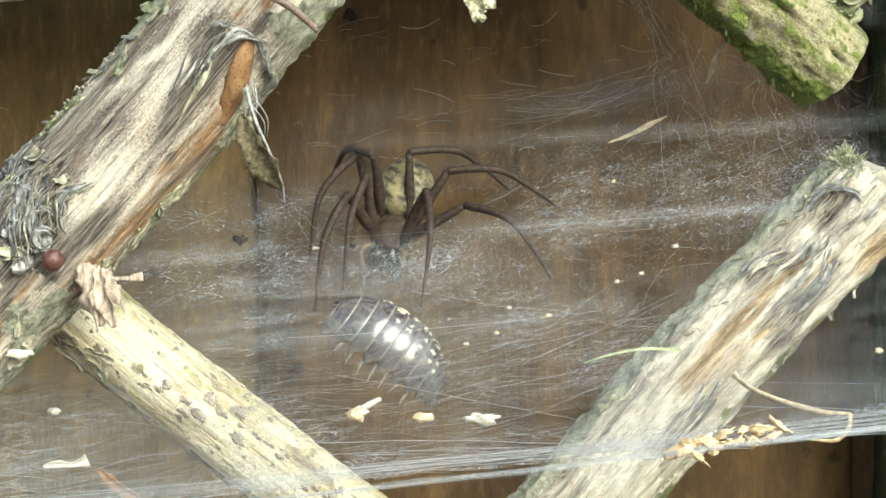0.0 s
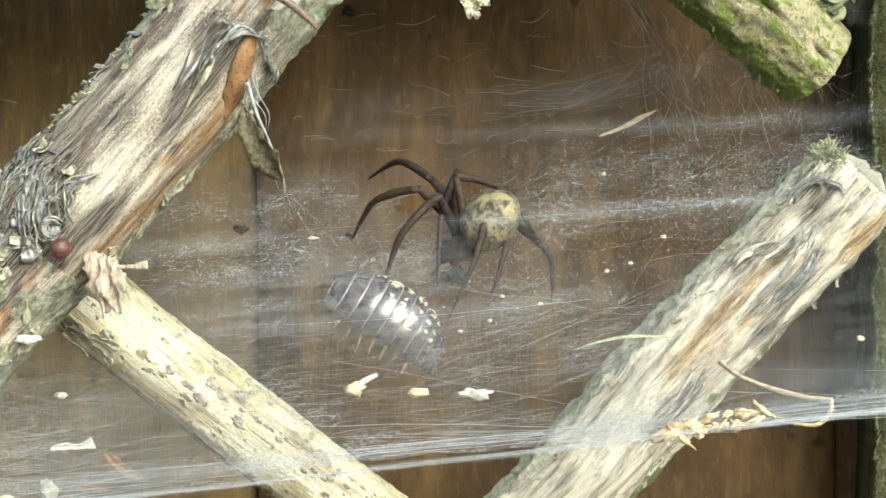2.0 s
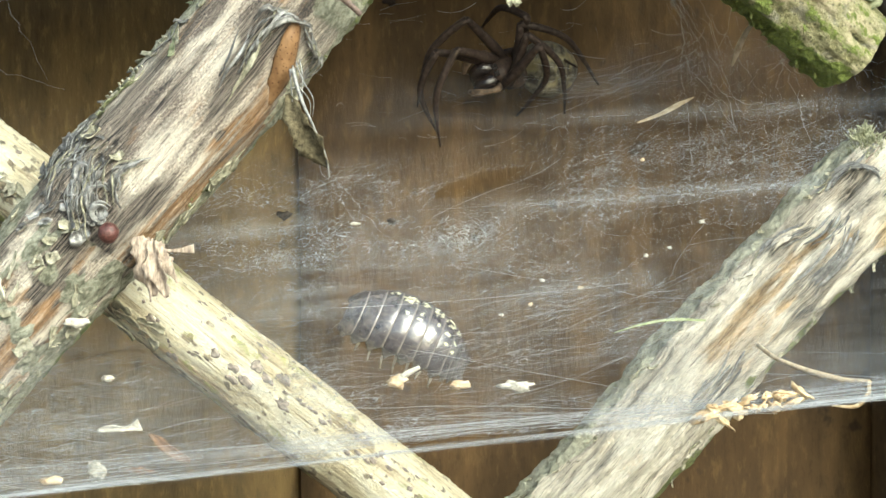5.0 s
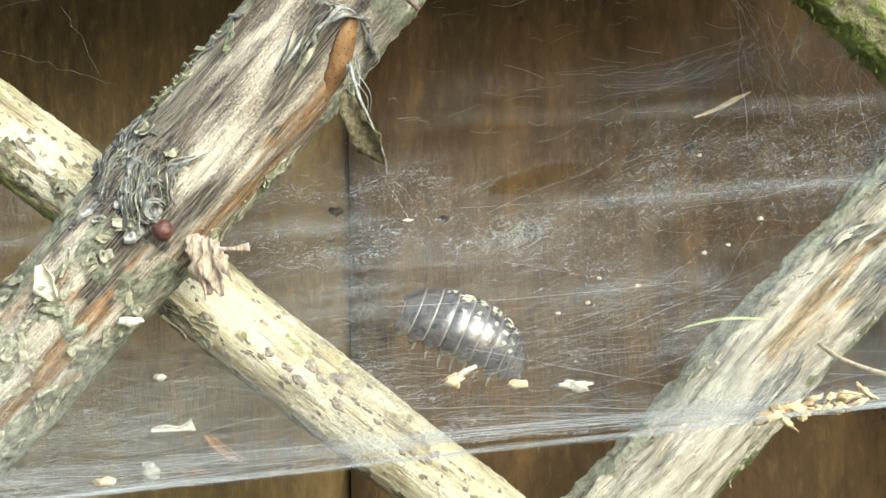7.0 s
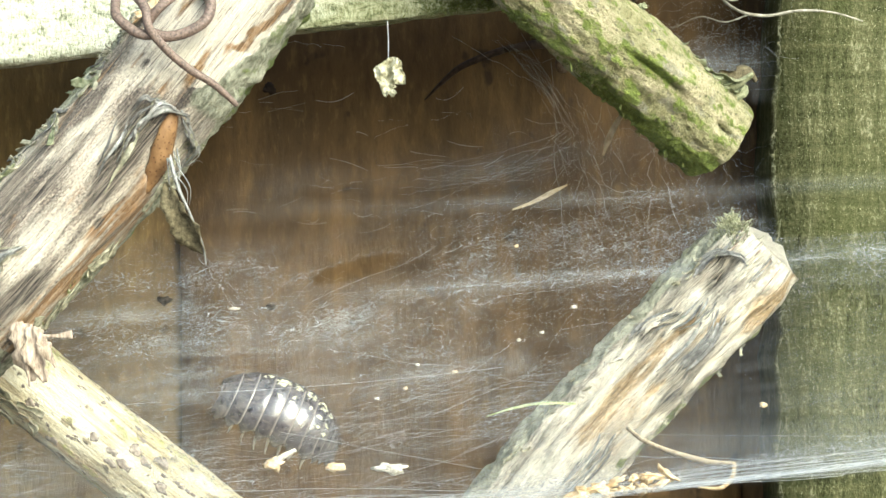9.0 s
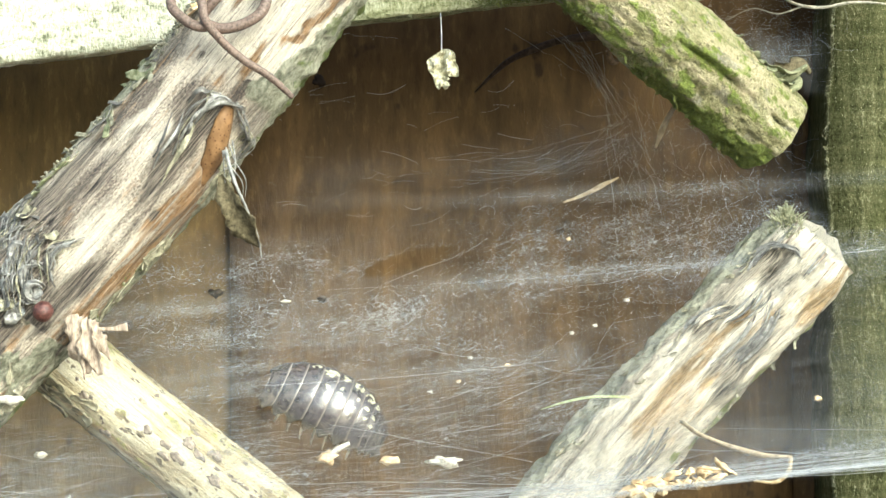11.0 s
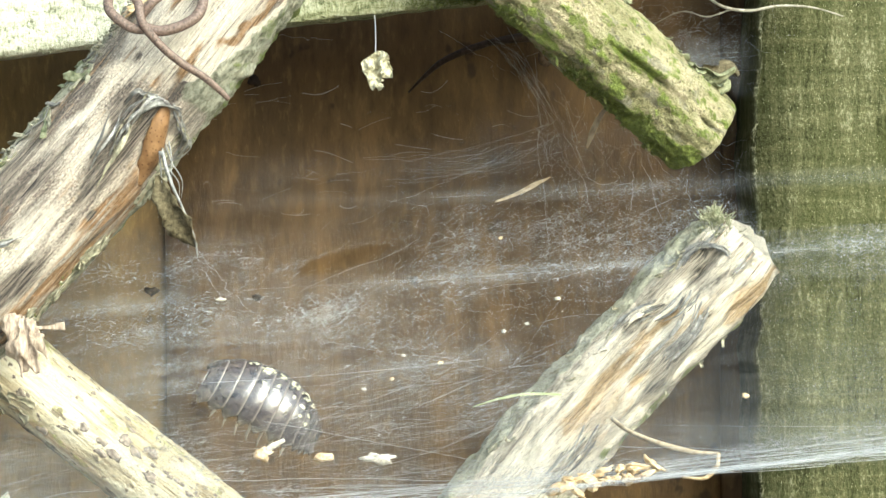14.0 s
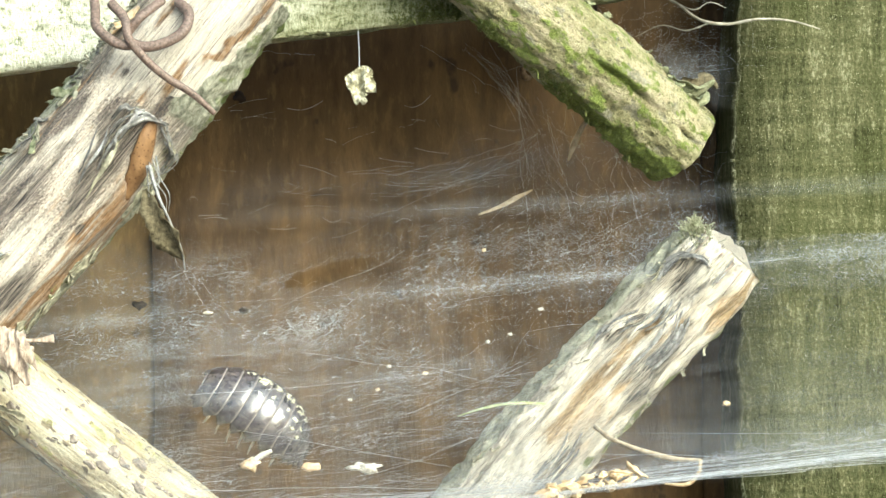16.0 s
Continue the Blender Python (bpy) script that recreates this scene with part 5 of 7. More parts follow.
def curl_run(p, step, n, flat=(1, 0.6, 0.6)):
    """A thread that wanders, so that loops and cells form."""
    d = rng.standard_normal(3) * flat
    pts = [np.array(p, float)]
    for _ in range(2 * n):
        d = d / (np.linalg.norm(d) + 1e-9) + 0.5 * rng.standard_normal(3) * flat
        pts.append(pts[-1] + 0.55 * step * d / (np.linalg.norm(d) + 1e-9))
    return np.array(pts)


runs = []
for _ in range(2600):
    right = rng.random() < 0.75
    x = rng.normal(1.9, 1.1) if right else rng.uniform(-5.5, 3)
    v = np.clip(rng.normal(0.70, 0.15), 0.1, 1.0) if right else rng.uniform(0.02, 0.98)
    if in_hole(x, v) or x > 4.3 or veil_gap(x, v) > 0.4:
        continue
    p = sheet_point(x, v) + np.array([0, -0.7, 0.7]) * abs(rng.normal(0, 0.09 if right else 0.04))
    runs.append((curl_run(p, rng.uniform(0.008, 0.03), rng.integers(4, 9)), 0.00009 + (0.0007 if right else 0.0004) * rng.random() ** 5))
tagged(strands("silk_tangle", runs, M_SILK, web), kind="stuff")
# dense white patches before the funnel's mouth
runs = []
for cx, cv, sx, sv, n in ((-0.55, 0.640, 0.45, 0.016, 80), (-0.28, 0.652, 0.24, 0.026, 100), (-2.4, 0.65, 0.5, 0.03, 40)):
    for _ in range(n):
        x, v = rng.normal(cx, sx * 0.6), rng.normal(cv, sv * 0.6)
        p = sheet_point(x, v)
        d = rng.standard_normal(3) * (1, 0.4, 0.5)
        d *= rng.uniform(0.04, 0.2) / np.linalg.norm(d)
        runs.append((curl_run(p, rng.uniform(0.01, 0.03), 6, (1, 0.4, 0.3)), rng.uniform(0.0005, 0.0014)))
tagged(strands("dense_silk", runs, M_SILK, web), kind="stuff")

# dust caught in the silk
vs, fs = [], []
for n in range(1500):
    x, v = (rng.uniform(-6, 6), rng.beta(2, 1.6)) if n < 400 else (rng.uniform(0.2, 4.0), rng.normal(0.66, 0.13))
    p = sheet_point(x, v) + np.array([0, -0.7, 0.7]) * rng.uniform(-0.02, 0.06)
    r = rng.uniform(0.002, 0.0055) * (1 if rng.random() < 0.95 else 1.8)
    o = len(vs)
    vs += [p + r * np.array(d) * rng.uniform(0.6, 1.3) for d in ((1, 0, 0), (-1, 0, 0), (0, 1, 0), (0, -1, 0), (0, 0, 1), (0, 0, -1))]
    fs += [(o + a, o + b, o + c) for a, b, c in ((0, 2, 4), (2, 1, 4), (1, 3, 4), (3, 0, 4), (2, 0, 5), (1, 2, 5), (3, 1, 5), (0, 3, 5))]
tagged(mesh_ob("dust_specks", vs, fs, M_PALE, smooth=False), "pale specks of dust caught in the silk", "dust", kind="stuff")

# taut bands of silk seen nearly edge on
BANDS = [
    ((-7.0, -1.2, -3.25), (7.5, -0.9, -1.62), 80, 0.017, 0.03),
    ((-7.0, -1.1, -3.05), (7.5, -0.8, -1.55), 30, 0.035, 0.03),
    ((-6.5, -1.5, -0.60), (-1.5, 0.5, -0.45), 30, 0.045, 0.10),
    ((-1.2, 0.6, -0.42), (8.0, 2.3, 0.35), 40, 0.034, 0.06),
    ((-3.0, 1.5, 0.45), (8.0, 2.3, 0.98), 16, 0.035, 0.06),
    ((-3.2, 0.2, -1.38), (1.8, 0.7, -1.02), 22, 0.04, 0.08),
    ((0.5, 0.6, -1.75), (8.0, 1.0, -1.80), 16, 0.05, 0.05),
    ((-2.5, 3.0, 0.75), (4.4, 3.2, 1.5), 10, 0.10, 0.10),
    ((3.5, 2.7, 2.19), (4.65, 2.9, 2.26), 30, 0.07, 0.04),
    ((0.4, 3.2, 0.78), (2.5, 3.0, 1.4), 13, 0.13, 0.05),
    ((3.0, 2.9, 2.0), (4.6, 2.9, 2.15), 26, 0.13, 0.04),
]
runs = []
for num, (p, q, n, spread, sag) in enumerate(BANDS):
    p, q = np.array(p), np.array(q)
    verts, uv, mix, faces = [], [], [], []
    for i in range(90):
        u = i / 89
        c = p + (q - p) * u
        c[2] -= sag * math.sin(math.pi * u)
        for j in range(13):
            w = 2 * j / 12 - 1
            wide = spread * (3.2 if num < 2 else 4.4) * (1 + 0.5 * fbm(u * 4, num * 3.3))
            verts.append(c + np.array((0, 0.8 * w * wide, 0.75 * w * wide)) + (0, 0, 0.02 * fbm(u * 5, num, 3)))
            uv.append((u * 14 + num * 5, w * 0.35 + num))
            mix.append((max(0.0, 1 - abs(w) ** 1.3) * n / 42 * (0.6 + 0.5 * fbm(u * 3.0, num * 7.7)) * sm(u, 0, 0.35 if num > 2 else 0.12) * sm(1 - u, 0, 0.05 if num < 7 else 0.4), 0, 0))
    faces = [(i * 13 + j, i * 13 + j + 1, (i + 1) * 13 + j + 1, (i + 1) * 13 + j) for i in range(89) for j in range(12)]
    mesh_ob("silk_band", verts, faces, M_BAND, web, uv=uv, mix=mix)
    for _ in range(n // 4 if num < 2 else n // 12):
        a, b = sorted((rng.uniform(-0.02, 0.5), rng.uniform(0.5, 1.02))) if rng.random() < 0.5 else (0.0, 1.0)
        o0, o1 = rng.standard_normal(3) * (0, 2.0, 1.0) * spread, rng.standard_normal(3) * (0, 2.0, 1.0) * spread
        u = np.linspace(a, b, 14)
        path = p + (q - p) * u[:, None] + o0 * (1 - u[:, None]) + o1 * u[:, None]
        path[:, 2] -= sag * np.sin(np.pi * u)
        runs.append((path, rng.uniform(0.0003, 0.0010)))
tagged(strands("taut_threads", runs, M_SILK, web, sides=3), kind="stuff")

# sheer veils of silk: one stretched above the sheet, one round the thick stick's foot, one before the split stick


def veil(name, place, dens, nu=90, nv=50):
    verts, uv, mix = [], [], []
    for i in range(nu):
        for j in range(nv):
            p = place(i / (nu - 1), j / (nv - 1))
            verts.append(p + np.array((0, 0.02, 0.03)) * fbm(p[0] * 1.2, p[2] * 2.0, 81))
            uv.append((p[0], 1.5 * p[2] - 0.1 * p[0]))
            mix.append((dens(i / (nu - 1), j / (nv - 1)), 0, 0))
    faces = [(i * nv + j, i * nv + j + 1, (i + 1) * nv + j + 1, (i + 1) * nv + j) for i in range(nu - 1) for j in range(nv - 1)]
    return mesh_ob(name, verts, faces, M_VEIL, web, uv=uv, mix=mix)


veil("silk_veil", lambda a, b: sheet_point(-4.0 + 7.0 * a, 0.15 + 0.68 * b) + np.array((0, -0.25, 0.36)) * math.sin(math.pi * b) ** 0.5,
     lambda a, b: 0.62 * sm(a, 0, 0.25) * sm(1 - a, 0, 0.6) * sm(b, 0, 0.3) * sm(0.88 - b, 0, 0.42) * (0.8 + 0.5 * fbm(a * 5, b * 5, 83)))
veil("silk_veil", lambda a, b: np.array((-7.2 + 5.6 * a, -1.36 + 0.25 * a, -3.25 + 0.5 * a + 1.9 * b)),
     lambda a, b: 0.9 * sm(1 - a, 0, 0.4) * sm(1 - b, 0, 0.75) * sm(b, 0, 0.05))
veil("silk_veil", lambda a, b: np.array((1.0 + 6.5 * a, 0.7 + 0.3 * a, -2.45 + 0.3 * a + 1.7 * b)),
     lambda a, b: 0.32 * sm(a, 0, 0.3) * sm(1 - b, 0, 0.8) * sm(b, 0, 0.1))

# single threads and the tangle from the sheet up to the mossy stick
runs = []
for _ in range(18):
    x = rng.uniform(2.2, 4.3)
    top = np.array([x - 0.3, rng.uniform(1.4, 3.8), 2.3 - 0.55 * (x - 2.0) + rng.uniform(-0.3, 0.1)])
    bot = sheet_point(x + rng.normal(0, 0.35), rng.uniform(0.7, 1.0)) + (0, 0, rng.uniform(-0.1, 0.5))
    u = np.linspace(0, 1, 12)[:, None]
    runs.append((top + (bot - top) * u + 0.03 * rng.standard_normal((12, 3)) * np.sin(np.pi * u), rng.uniform(0.0005, 0.0012)))
# bundle that drops from the mossy stick and fans out over the sheet
for _ in range(26):
    w = rng.uniform(0.5, 1.0)
    start = np.array([1.40, 1.3, 2.28]) + rng.standard_normal(3) * (0.05, 0.1, 0.03) if rng.random() < 0.5 else np.array([1.75, 1.6, 2.0]) + rng.standard_normal(3) * (0.3, 0.1, 0.1)
    run = np.array([start, np.array([1.72, 1.9, 2.05]) + 0.05 * rng.standard_normal(3), np.array([1.98, 2.5, 1.76]) + 0.05 * rng.standard_normal(3), np.array([2.24, 3.0, 1.3]) + 0.04 * rng.standard_normal(3), np.array([2.2 + rng.normal(0, 0.15), 2.8, 0.9 + rng.normal(0, 0.1)])])
    path, _s = spline(run, 22)
    path = path + np.cumsum(0.012 * rng.standard_normal((22, 3)), axis=0)
    runs.append((path[int(rng.uniform(0, 8)) : int(22 * w)], rng.uniform(0.0002, 0.0007)))
for _ in range(22):
    a = np.array([2.24, 3.0, 1.25]) + rng.standard_normal(3) * (0.12, 0.1, 0.12)
    b = np.array([rng.uniform(0.0, 1.4), 3.3, 0.85 + rng.normal(0, 0.12)]) if rng.random() < 0.6 else np.array([rng.uniform(1.2, 3.2), 2.9, rng.uniform(0.35, 0.8)])
    u = np.linspace(0, 1, 14)[:, None]
    runs.append((a + (b - a) * u - np.array([0, 0, 0.12]) * np.sin(np.pi * u) + 0.012 * rng.standard_normal((14, 3)), rng.uniform(0.0003, 0.0009)))
for a, b in (((-1.45, -1.1, 0.05), (-1.1, 1.5, -0.6)), ((-3.4, -1.3, 0.1), (-3.5, -1.3, -0.5)), ((-1.7, -1.0, 0.3), (-1.35, 1.8, -0.55)), ((-5.2, -0.4, 1.5), (-3.6, -0.3, 1.9)), ((-5.4, 0.5, 1.2), (-4.0, -0.4, 0.8)),
             ((-4.9, 0.8, 2.0), (-4.2, -0.2, 0.9)), ((1.6, 0.8, 2.3), (2.6, 3.4, 0.9)), ((0.9, 1.2, 2.3), (1.9, 3.0, 1.9)), ((-0.2, 1.2, 2.2), (-0.9, 1.8, 2.3)), ((2.2, 1.5, -0.5), (1.6, 1.4, -1.3)), ((0.6, 1.2, -1.5), (1.5, 1.6, -0.9))):
    a, b = np.array(a), np.array(b)
    u = np.linspace(0, 1, 12)[:, None]
    runs.append((a + (b - a) * u + 0.02 * rng.standard_normal((12, 3)) * np.sin(np.pi * u), 0.0007))
# web in the far corner between mossy stick and post
for _ in range(220):
    c = np.array([3.9, 3.0, 2.5]) + rng.standard_normal(3) * (0.45, 0.5, 0.3)
    runs.append((curl_run(c, rng.uniform(0.03, 0.12), 6), rng.uniform(0.00015, 0.0006)))
for _ in range(110):
    c = np.array([2.6, 2.9, 1.25]) + rng.standard_normal(3) * (0.5, 0.5, 0.3)
    runs.append((curl_run(c, rng.uniform(0.02, 0.07), 6), rng.uniform(0.00012, 0.0005)))
tagged(strands("stray_threads", runs, M_SILK, web), kind="stuff")

# ---------------------------------------------------------------- litter caught in the web


def litter(name, label, category, ob):
    ob.name = name
    return tagged(ob, label, category)


flake_1 = litter("pale_flake", "white flat flake lying in the web", "flake", chip("pale_flake", (0.25, 0.06, 0.09), M_PALE, 3, at=(0.29, 0.02, -2.05), rough=0.6))
crumb_1 = empty("wood_crumb", (-0.88, 0.28, -2.03), "pale crumb of wood with an orange end, caught in the web", "crumb")
chip("crumb", (0.17, 0.1, 0.13), M_CRUMB, 5, crumb_1, rough=0.5)
tube("stem", [(0.02, 0, 0.02), (0.1, 0.01, 0.08), (0.22, 0.02, 0.14)], (0.035, 0.03, 0.02), M_PALE, crumb_1, "whitish husk", n=10)
crumb_2 = litter("wood_crumb", "small tan crumb of wood in the web", "crumb", chip("wood_crumb", (0.2, 0.08, 0.09), M_CRUMB, 8, at=(-0.26, 0.15, -2.05)))

petal_2 = empty("pale_petal", (-3.55, -0.12, -2.45), "creased whitish petal lying in the web", "petal")
ribbon("blade", [(-0.2, 0, -0.02), (-0.05, -0.01, 0.0), (0.08, 0, 0.0), (0.2, 0.02, 0.05)], (0.05, 0.06, 0.05, 0.14), M_PALE, petal_2, twist=0.6, cup=0.3, thick=0.02)
litter("pale_flake", "grey-white square flake lying in the web", "flake", chip("pale_flake", (0.15, 0.04, 0.19), M_ROOT, 12, at=(-3.66, -0.74, -2.80), rough=0.5))
litter("pale_flake", "small cream flake in the web", "flake", chip("pale_flake", (0.2, 0.05, 0.08), M_CRUMB, 14, at=(-4.07, -0.82, -2.88)))
litter("pale_flake", "tiny white flake in the web", "flake", chip("pale_flake", (0.12, 0.05, 0.06), M_PALE, 17, at=(-3.77, 0.55, -2.02)))
litter("pale_flake", "white flake stuck on the thick stick", "flake", chip("pale_flake", (0.22, 0.05, 0.08), M_PALE, 31, at=(-3.77, -1.05, -1.38)))
litter("pale_flake", "thin white sliver in the web", "flake", chip("pale_flake", (0.11, 0.03, 0.03), M_PALE, 23, at=(-1.44, 2.45, -0.52)))
brown = empty("bark_chip", (-3.05, -0.42, -2.6), "rust-brown chip of bark caught in the web", "bark chip")
ribbon("chip", [(-0.16, 0.05, 0.12), (0.0, 0, 0.0), (0.16, -0.02, -0.1), (0.24, -0.03, -0.13)], (0.04, 0.1, 0.12, 0.04), M_BROWN, brown, twist=0.3, cup=0.2)
ribbon("chip", [(-0.35, -0.2, -0.2), (-0.22, -0.2, -0.2), (-0.08, -0.2, -0.22)], (0.02, 0.07, 0.02), M_BROWN, brown)
for x, y, z, sz, m, lab in ((0.54, 1.45, -1.09, 0.045, M_PALE, "tiny white speck of debris in the web"), (0.92, 1.27, -1.16, 0.06, M_HUSK, "tiny golden husk crumb in the web"), (0.42, 1.1, -1.32, 0.05, M_HUSK, "tiny orange crumb in the web"),
                            (0.13, 1.04, -1.42, 0.045, M_PALE, "tiny white speck of debris in the web"), (1.60, 1.58, -0.84, 0.05, M_PALE, "tiny white speck of debris in the web"), (1.84, 1.63, -0.76, 0.045, M_PALE, "tiny white speck of debris in the web"),
                            (2.2, 2.0, -0.5, 0.06, M_PALE, "tiny white speck of debris in the web"), (1.6, 2.4, 0.15, 0.05, M_HUSK, "tiny golden husk crumb in the web"), (-1.05, 2.5, -0.5, 0.10, M_DARKBIT, "dark speck of debris in the web"), (-2.17, 2.3, -0.42, 0.13, M_DARKBIT, "dark ragged clump of debris in the web"), (-0.16, 2.15, -0.66, 0.06, M_DARKBIT, "dark speck of debris in the web"), (4.1, 1.2, -1.5, 0.08, M_HUSK, "tiny golden husk crumb in the web")):
    litter("web_crumb", lab, "crumb", chip("web_crumb", (sz * 0.95, sz * 0.5, sz * 0.6), m, x * 3.3 + z, at=(x, y, z), rough=0.6))

straw = litter("straw_blade", "thin yellow-green straw blade lying in the web", "straw", ribbon("straw_blade", [(1.24, 0.62, -1.58), (1.5, 0.62, -1.5), (1.8, 0.65, -1.45), (2.15, 0.7, -1.46)], (0.008, 0.022, 0.026, 0.018), M_STRAW, thick=0.02, cup=0.3, rag=0.15))
litter("dry_husk", "slender tan husk caught in the web", "husk", ribbon("dry_husk", [(1.58, 3.25, 0.56), (1.8, 3.3, 0.64), (2.0, 3.3, 0.74), (2.2, 3.35, 0.84)], (0.02, 0.04, 0.06, 0.015), M_TWIG, thick=0.02, cup=0.3, rag=0.15))
litter("dry_husk", "curved tan husk hanging under the mossy stick", "husk", ribbon("dry_husk", [(2.78, 2.2, 1.62), (2.68, 2.2, 1.48), (2.6, 2.25, 1.32), (2.53, 2.3, 1.12)], (0.03, 0.06, 0.07, 0.02), M_TWIG, thick=0.02, cup=0.3, rag=0.15))
tendril = empty("dry_tendril", (0, 0, 0), "orange-brown dry stem curling over the silk", "stem")
tube("stem", [(2.68, 0.9, -1.72), (2.85, 0.3, -1.83), (3.15, 0.0, -1.93), (3.42, -0.25, -1.98), (3.62, -0.35, -1.98)], (0.02, 0.024, 0.022, 0.032, 0.015), M_TWIG, tendril, sides=8)
tube("curl", [(3.62, -0.35, -1.98), (3.6, -0.4, -2.1), (3.5, -0.45, -2.2), (3.25, -0.5, -2.2)], (0.02, 0.022, 0.01), M_HUSK, tendril, "yellowish curled end", sides=8)
seeds = empty("seed_cluster", (0, 0, 0), "cluster of golden dry seed husks lying in the web", "seed husks")
for k in range(15):
    u = k / 14
    c = np.array((2.05 + 0.86 * u, -1.0 + 0.1 * u, -2.24 + 0.17 * u + 0.06 * math.sin(k * 2.3)))
    d = np.array((rs.uniform(0.05, 0.13), rs.uniform(-0.05, 0.05), rs.uniform(-0.07, 0.08)))
    sd1 = chip("seed", (rs.uniform(0.10, 0.26), rs.uniform(0.03, 0.05), rs.uniform(0.05, 0.10)), M_HUSK if k % 3 else M_CRUMB, k * 1.7, seeds, at=c, rough=0.75)
    sd1.rotation_euler = (rs.uniform(-1, 1), rs.uniform(-0.8, 0.8), rs.uniform(-1, 1))
rootlet = empty("rootlet", (0, 0, 0), "thin grey fibrous rootlet hanging before the post", "rootlet")
tube("stem", [(3.5, 2.3, 2.98), (3.75, 2.28, 2.84), (4.0, 2.25, 2.66), (4.27, 2.22, 2.61), (4.6, 2.2, 2.66), (5.0, 2.2, 2.64), (5.31, 2.2, 2.55)], (0.016, 0.015, 0.02, 0.016, 0.011, 0.008), M_ROOT, rootlet, sides=6, n=40)
tube("branch", [(3.75, 2.28, 2.84), (3.95, 2.3, 2.78), (4.1, 2.3, 2.86), (4.3, 2.35, 2.8)], (0.009, 0.007, 0.003), M_ROOT, rootlet, sides=5, n=16)
tube("branch", [(4.1, 2.25, 2.63), (3.85, 2.3, 2.55), (3.6, 2.4, 2.62), (3.3, 2.5, 2.5)], (0.011, 0.008, 0.004), M_ROOT, rootlet, sides=5, n=20)

# ---------------------------------------------------------------- woodlouse
k = Nodes("woodlouse_shell", 0.26, 0.9)
k.bsdf.inputs["Coat Weight"].default_value = 1.0
k.bsdf.inputs["Coat Roughness"].default_value = 0.2
rimm = k.attr("mix")
f = k.noise(k.obj, (1400, 1400, 1400), 3, 0.6)
marble = k.noise(k.obj, (420, 900, 900), 4, 0.65, 0.8)
shell = k.ramp(f, (0.3, (0.03, 0.027, 0.032)), (0.7, (0.10, 0.09, 0.10)))
shell = k.mix(k.math("MULTIPLY", k.step(marble, 0.5, 0.64), 0.6), shell, (0.19, 0.165, 0.15))
shell = k.mix(rimm[0], shell, (0.33, 0.30, 0.27))
shell = k.mix(k.math("MULTIPLY", rimm[1], k.step(f, 0.40, 0.5)), shell, (0.74, 0.73, 0.50))
k.color(shell).bump(f, 0.00025, 0.4)
M_SHELL = k.mat
M_LOUSELEG = plain("pale_leg", (0.34, 0.30, 0.25), (0.62, 0.57, 0.48), 2500, 0.5, 0.4)

louse = empty("woodlouse", (-0.93, 0.92, -1.53), "glossy grey woodlouse with rows of yellow spots in the web", "woodlouse")


def louse_width(u):
    return 0.33 * (1 - (0.42 if u < 0.5 else 0.62) * abs(2 * u - 1) ** 2.8)


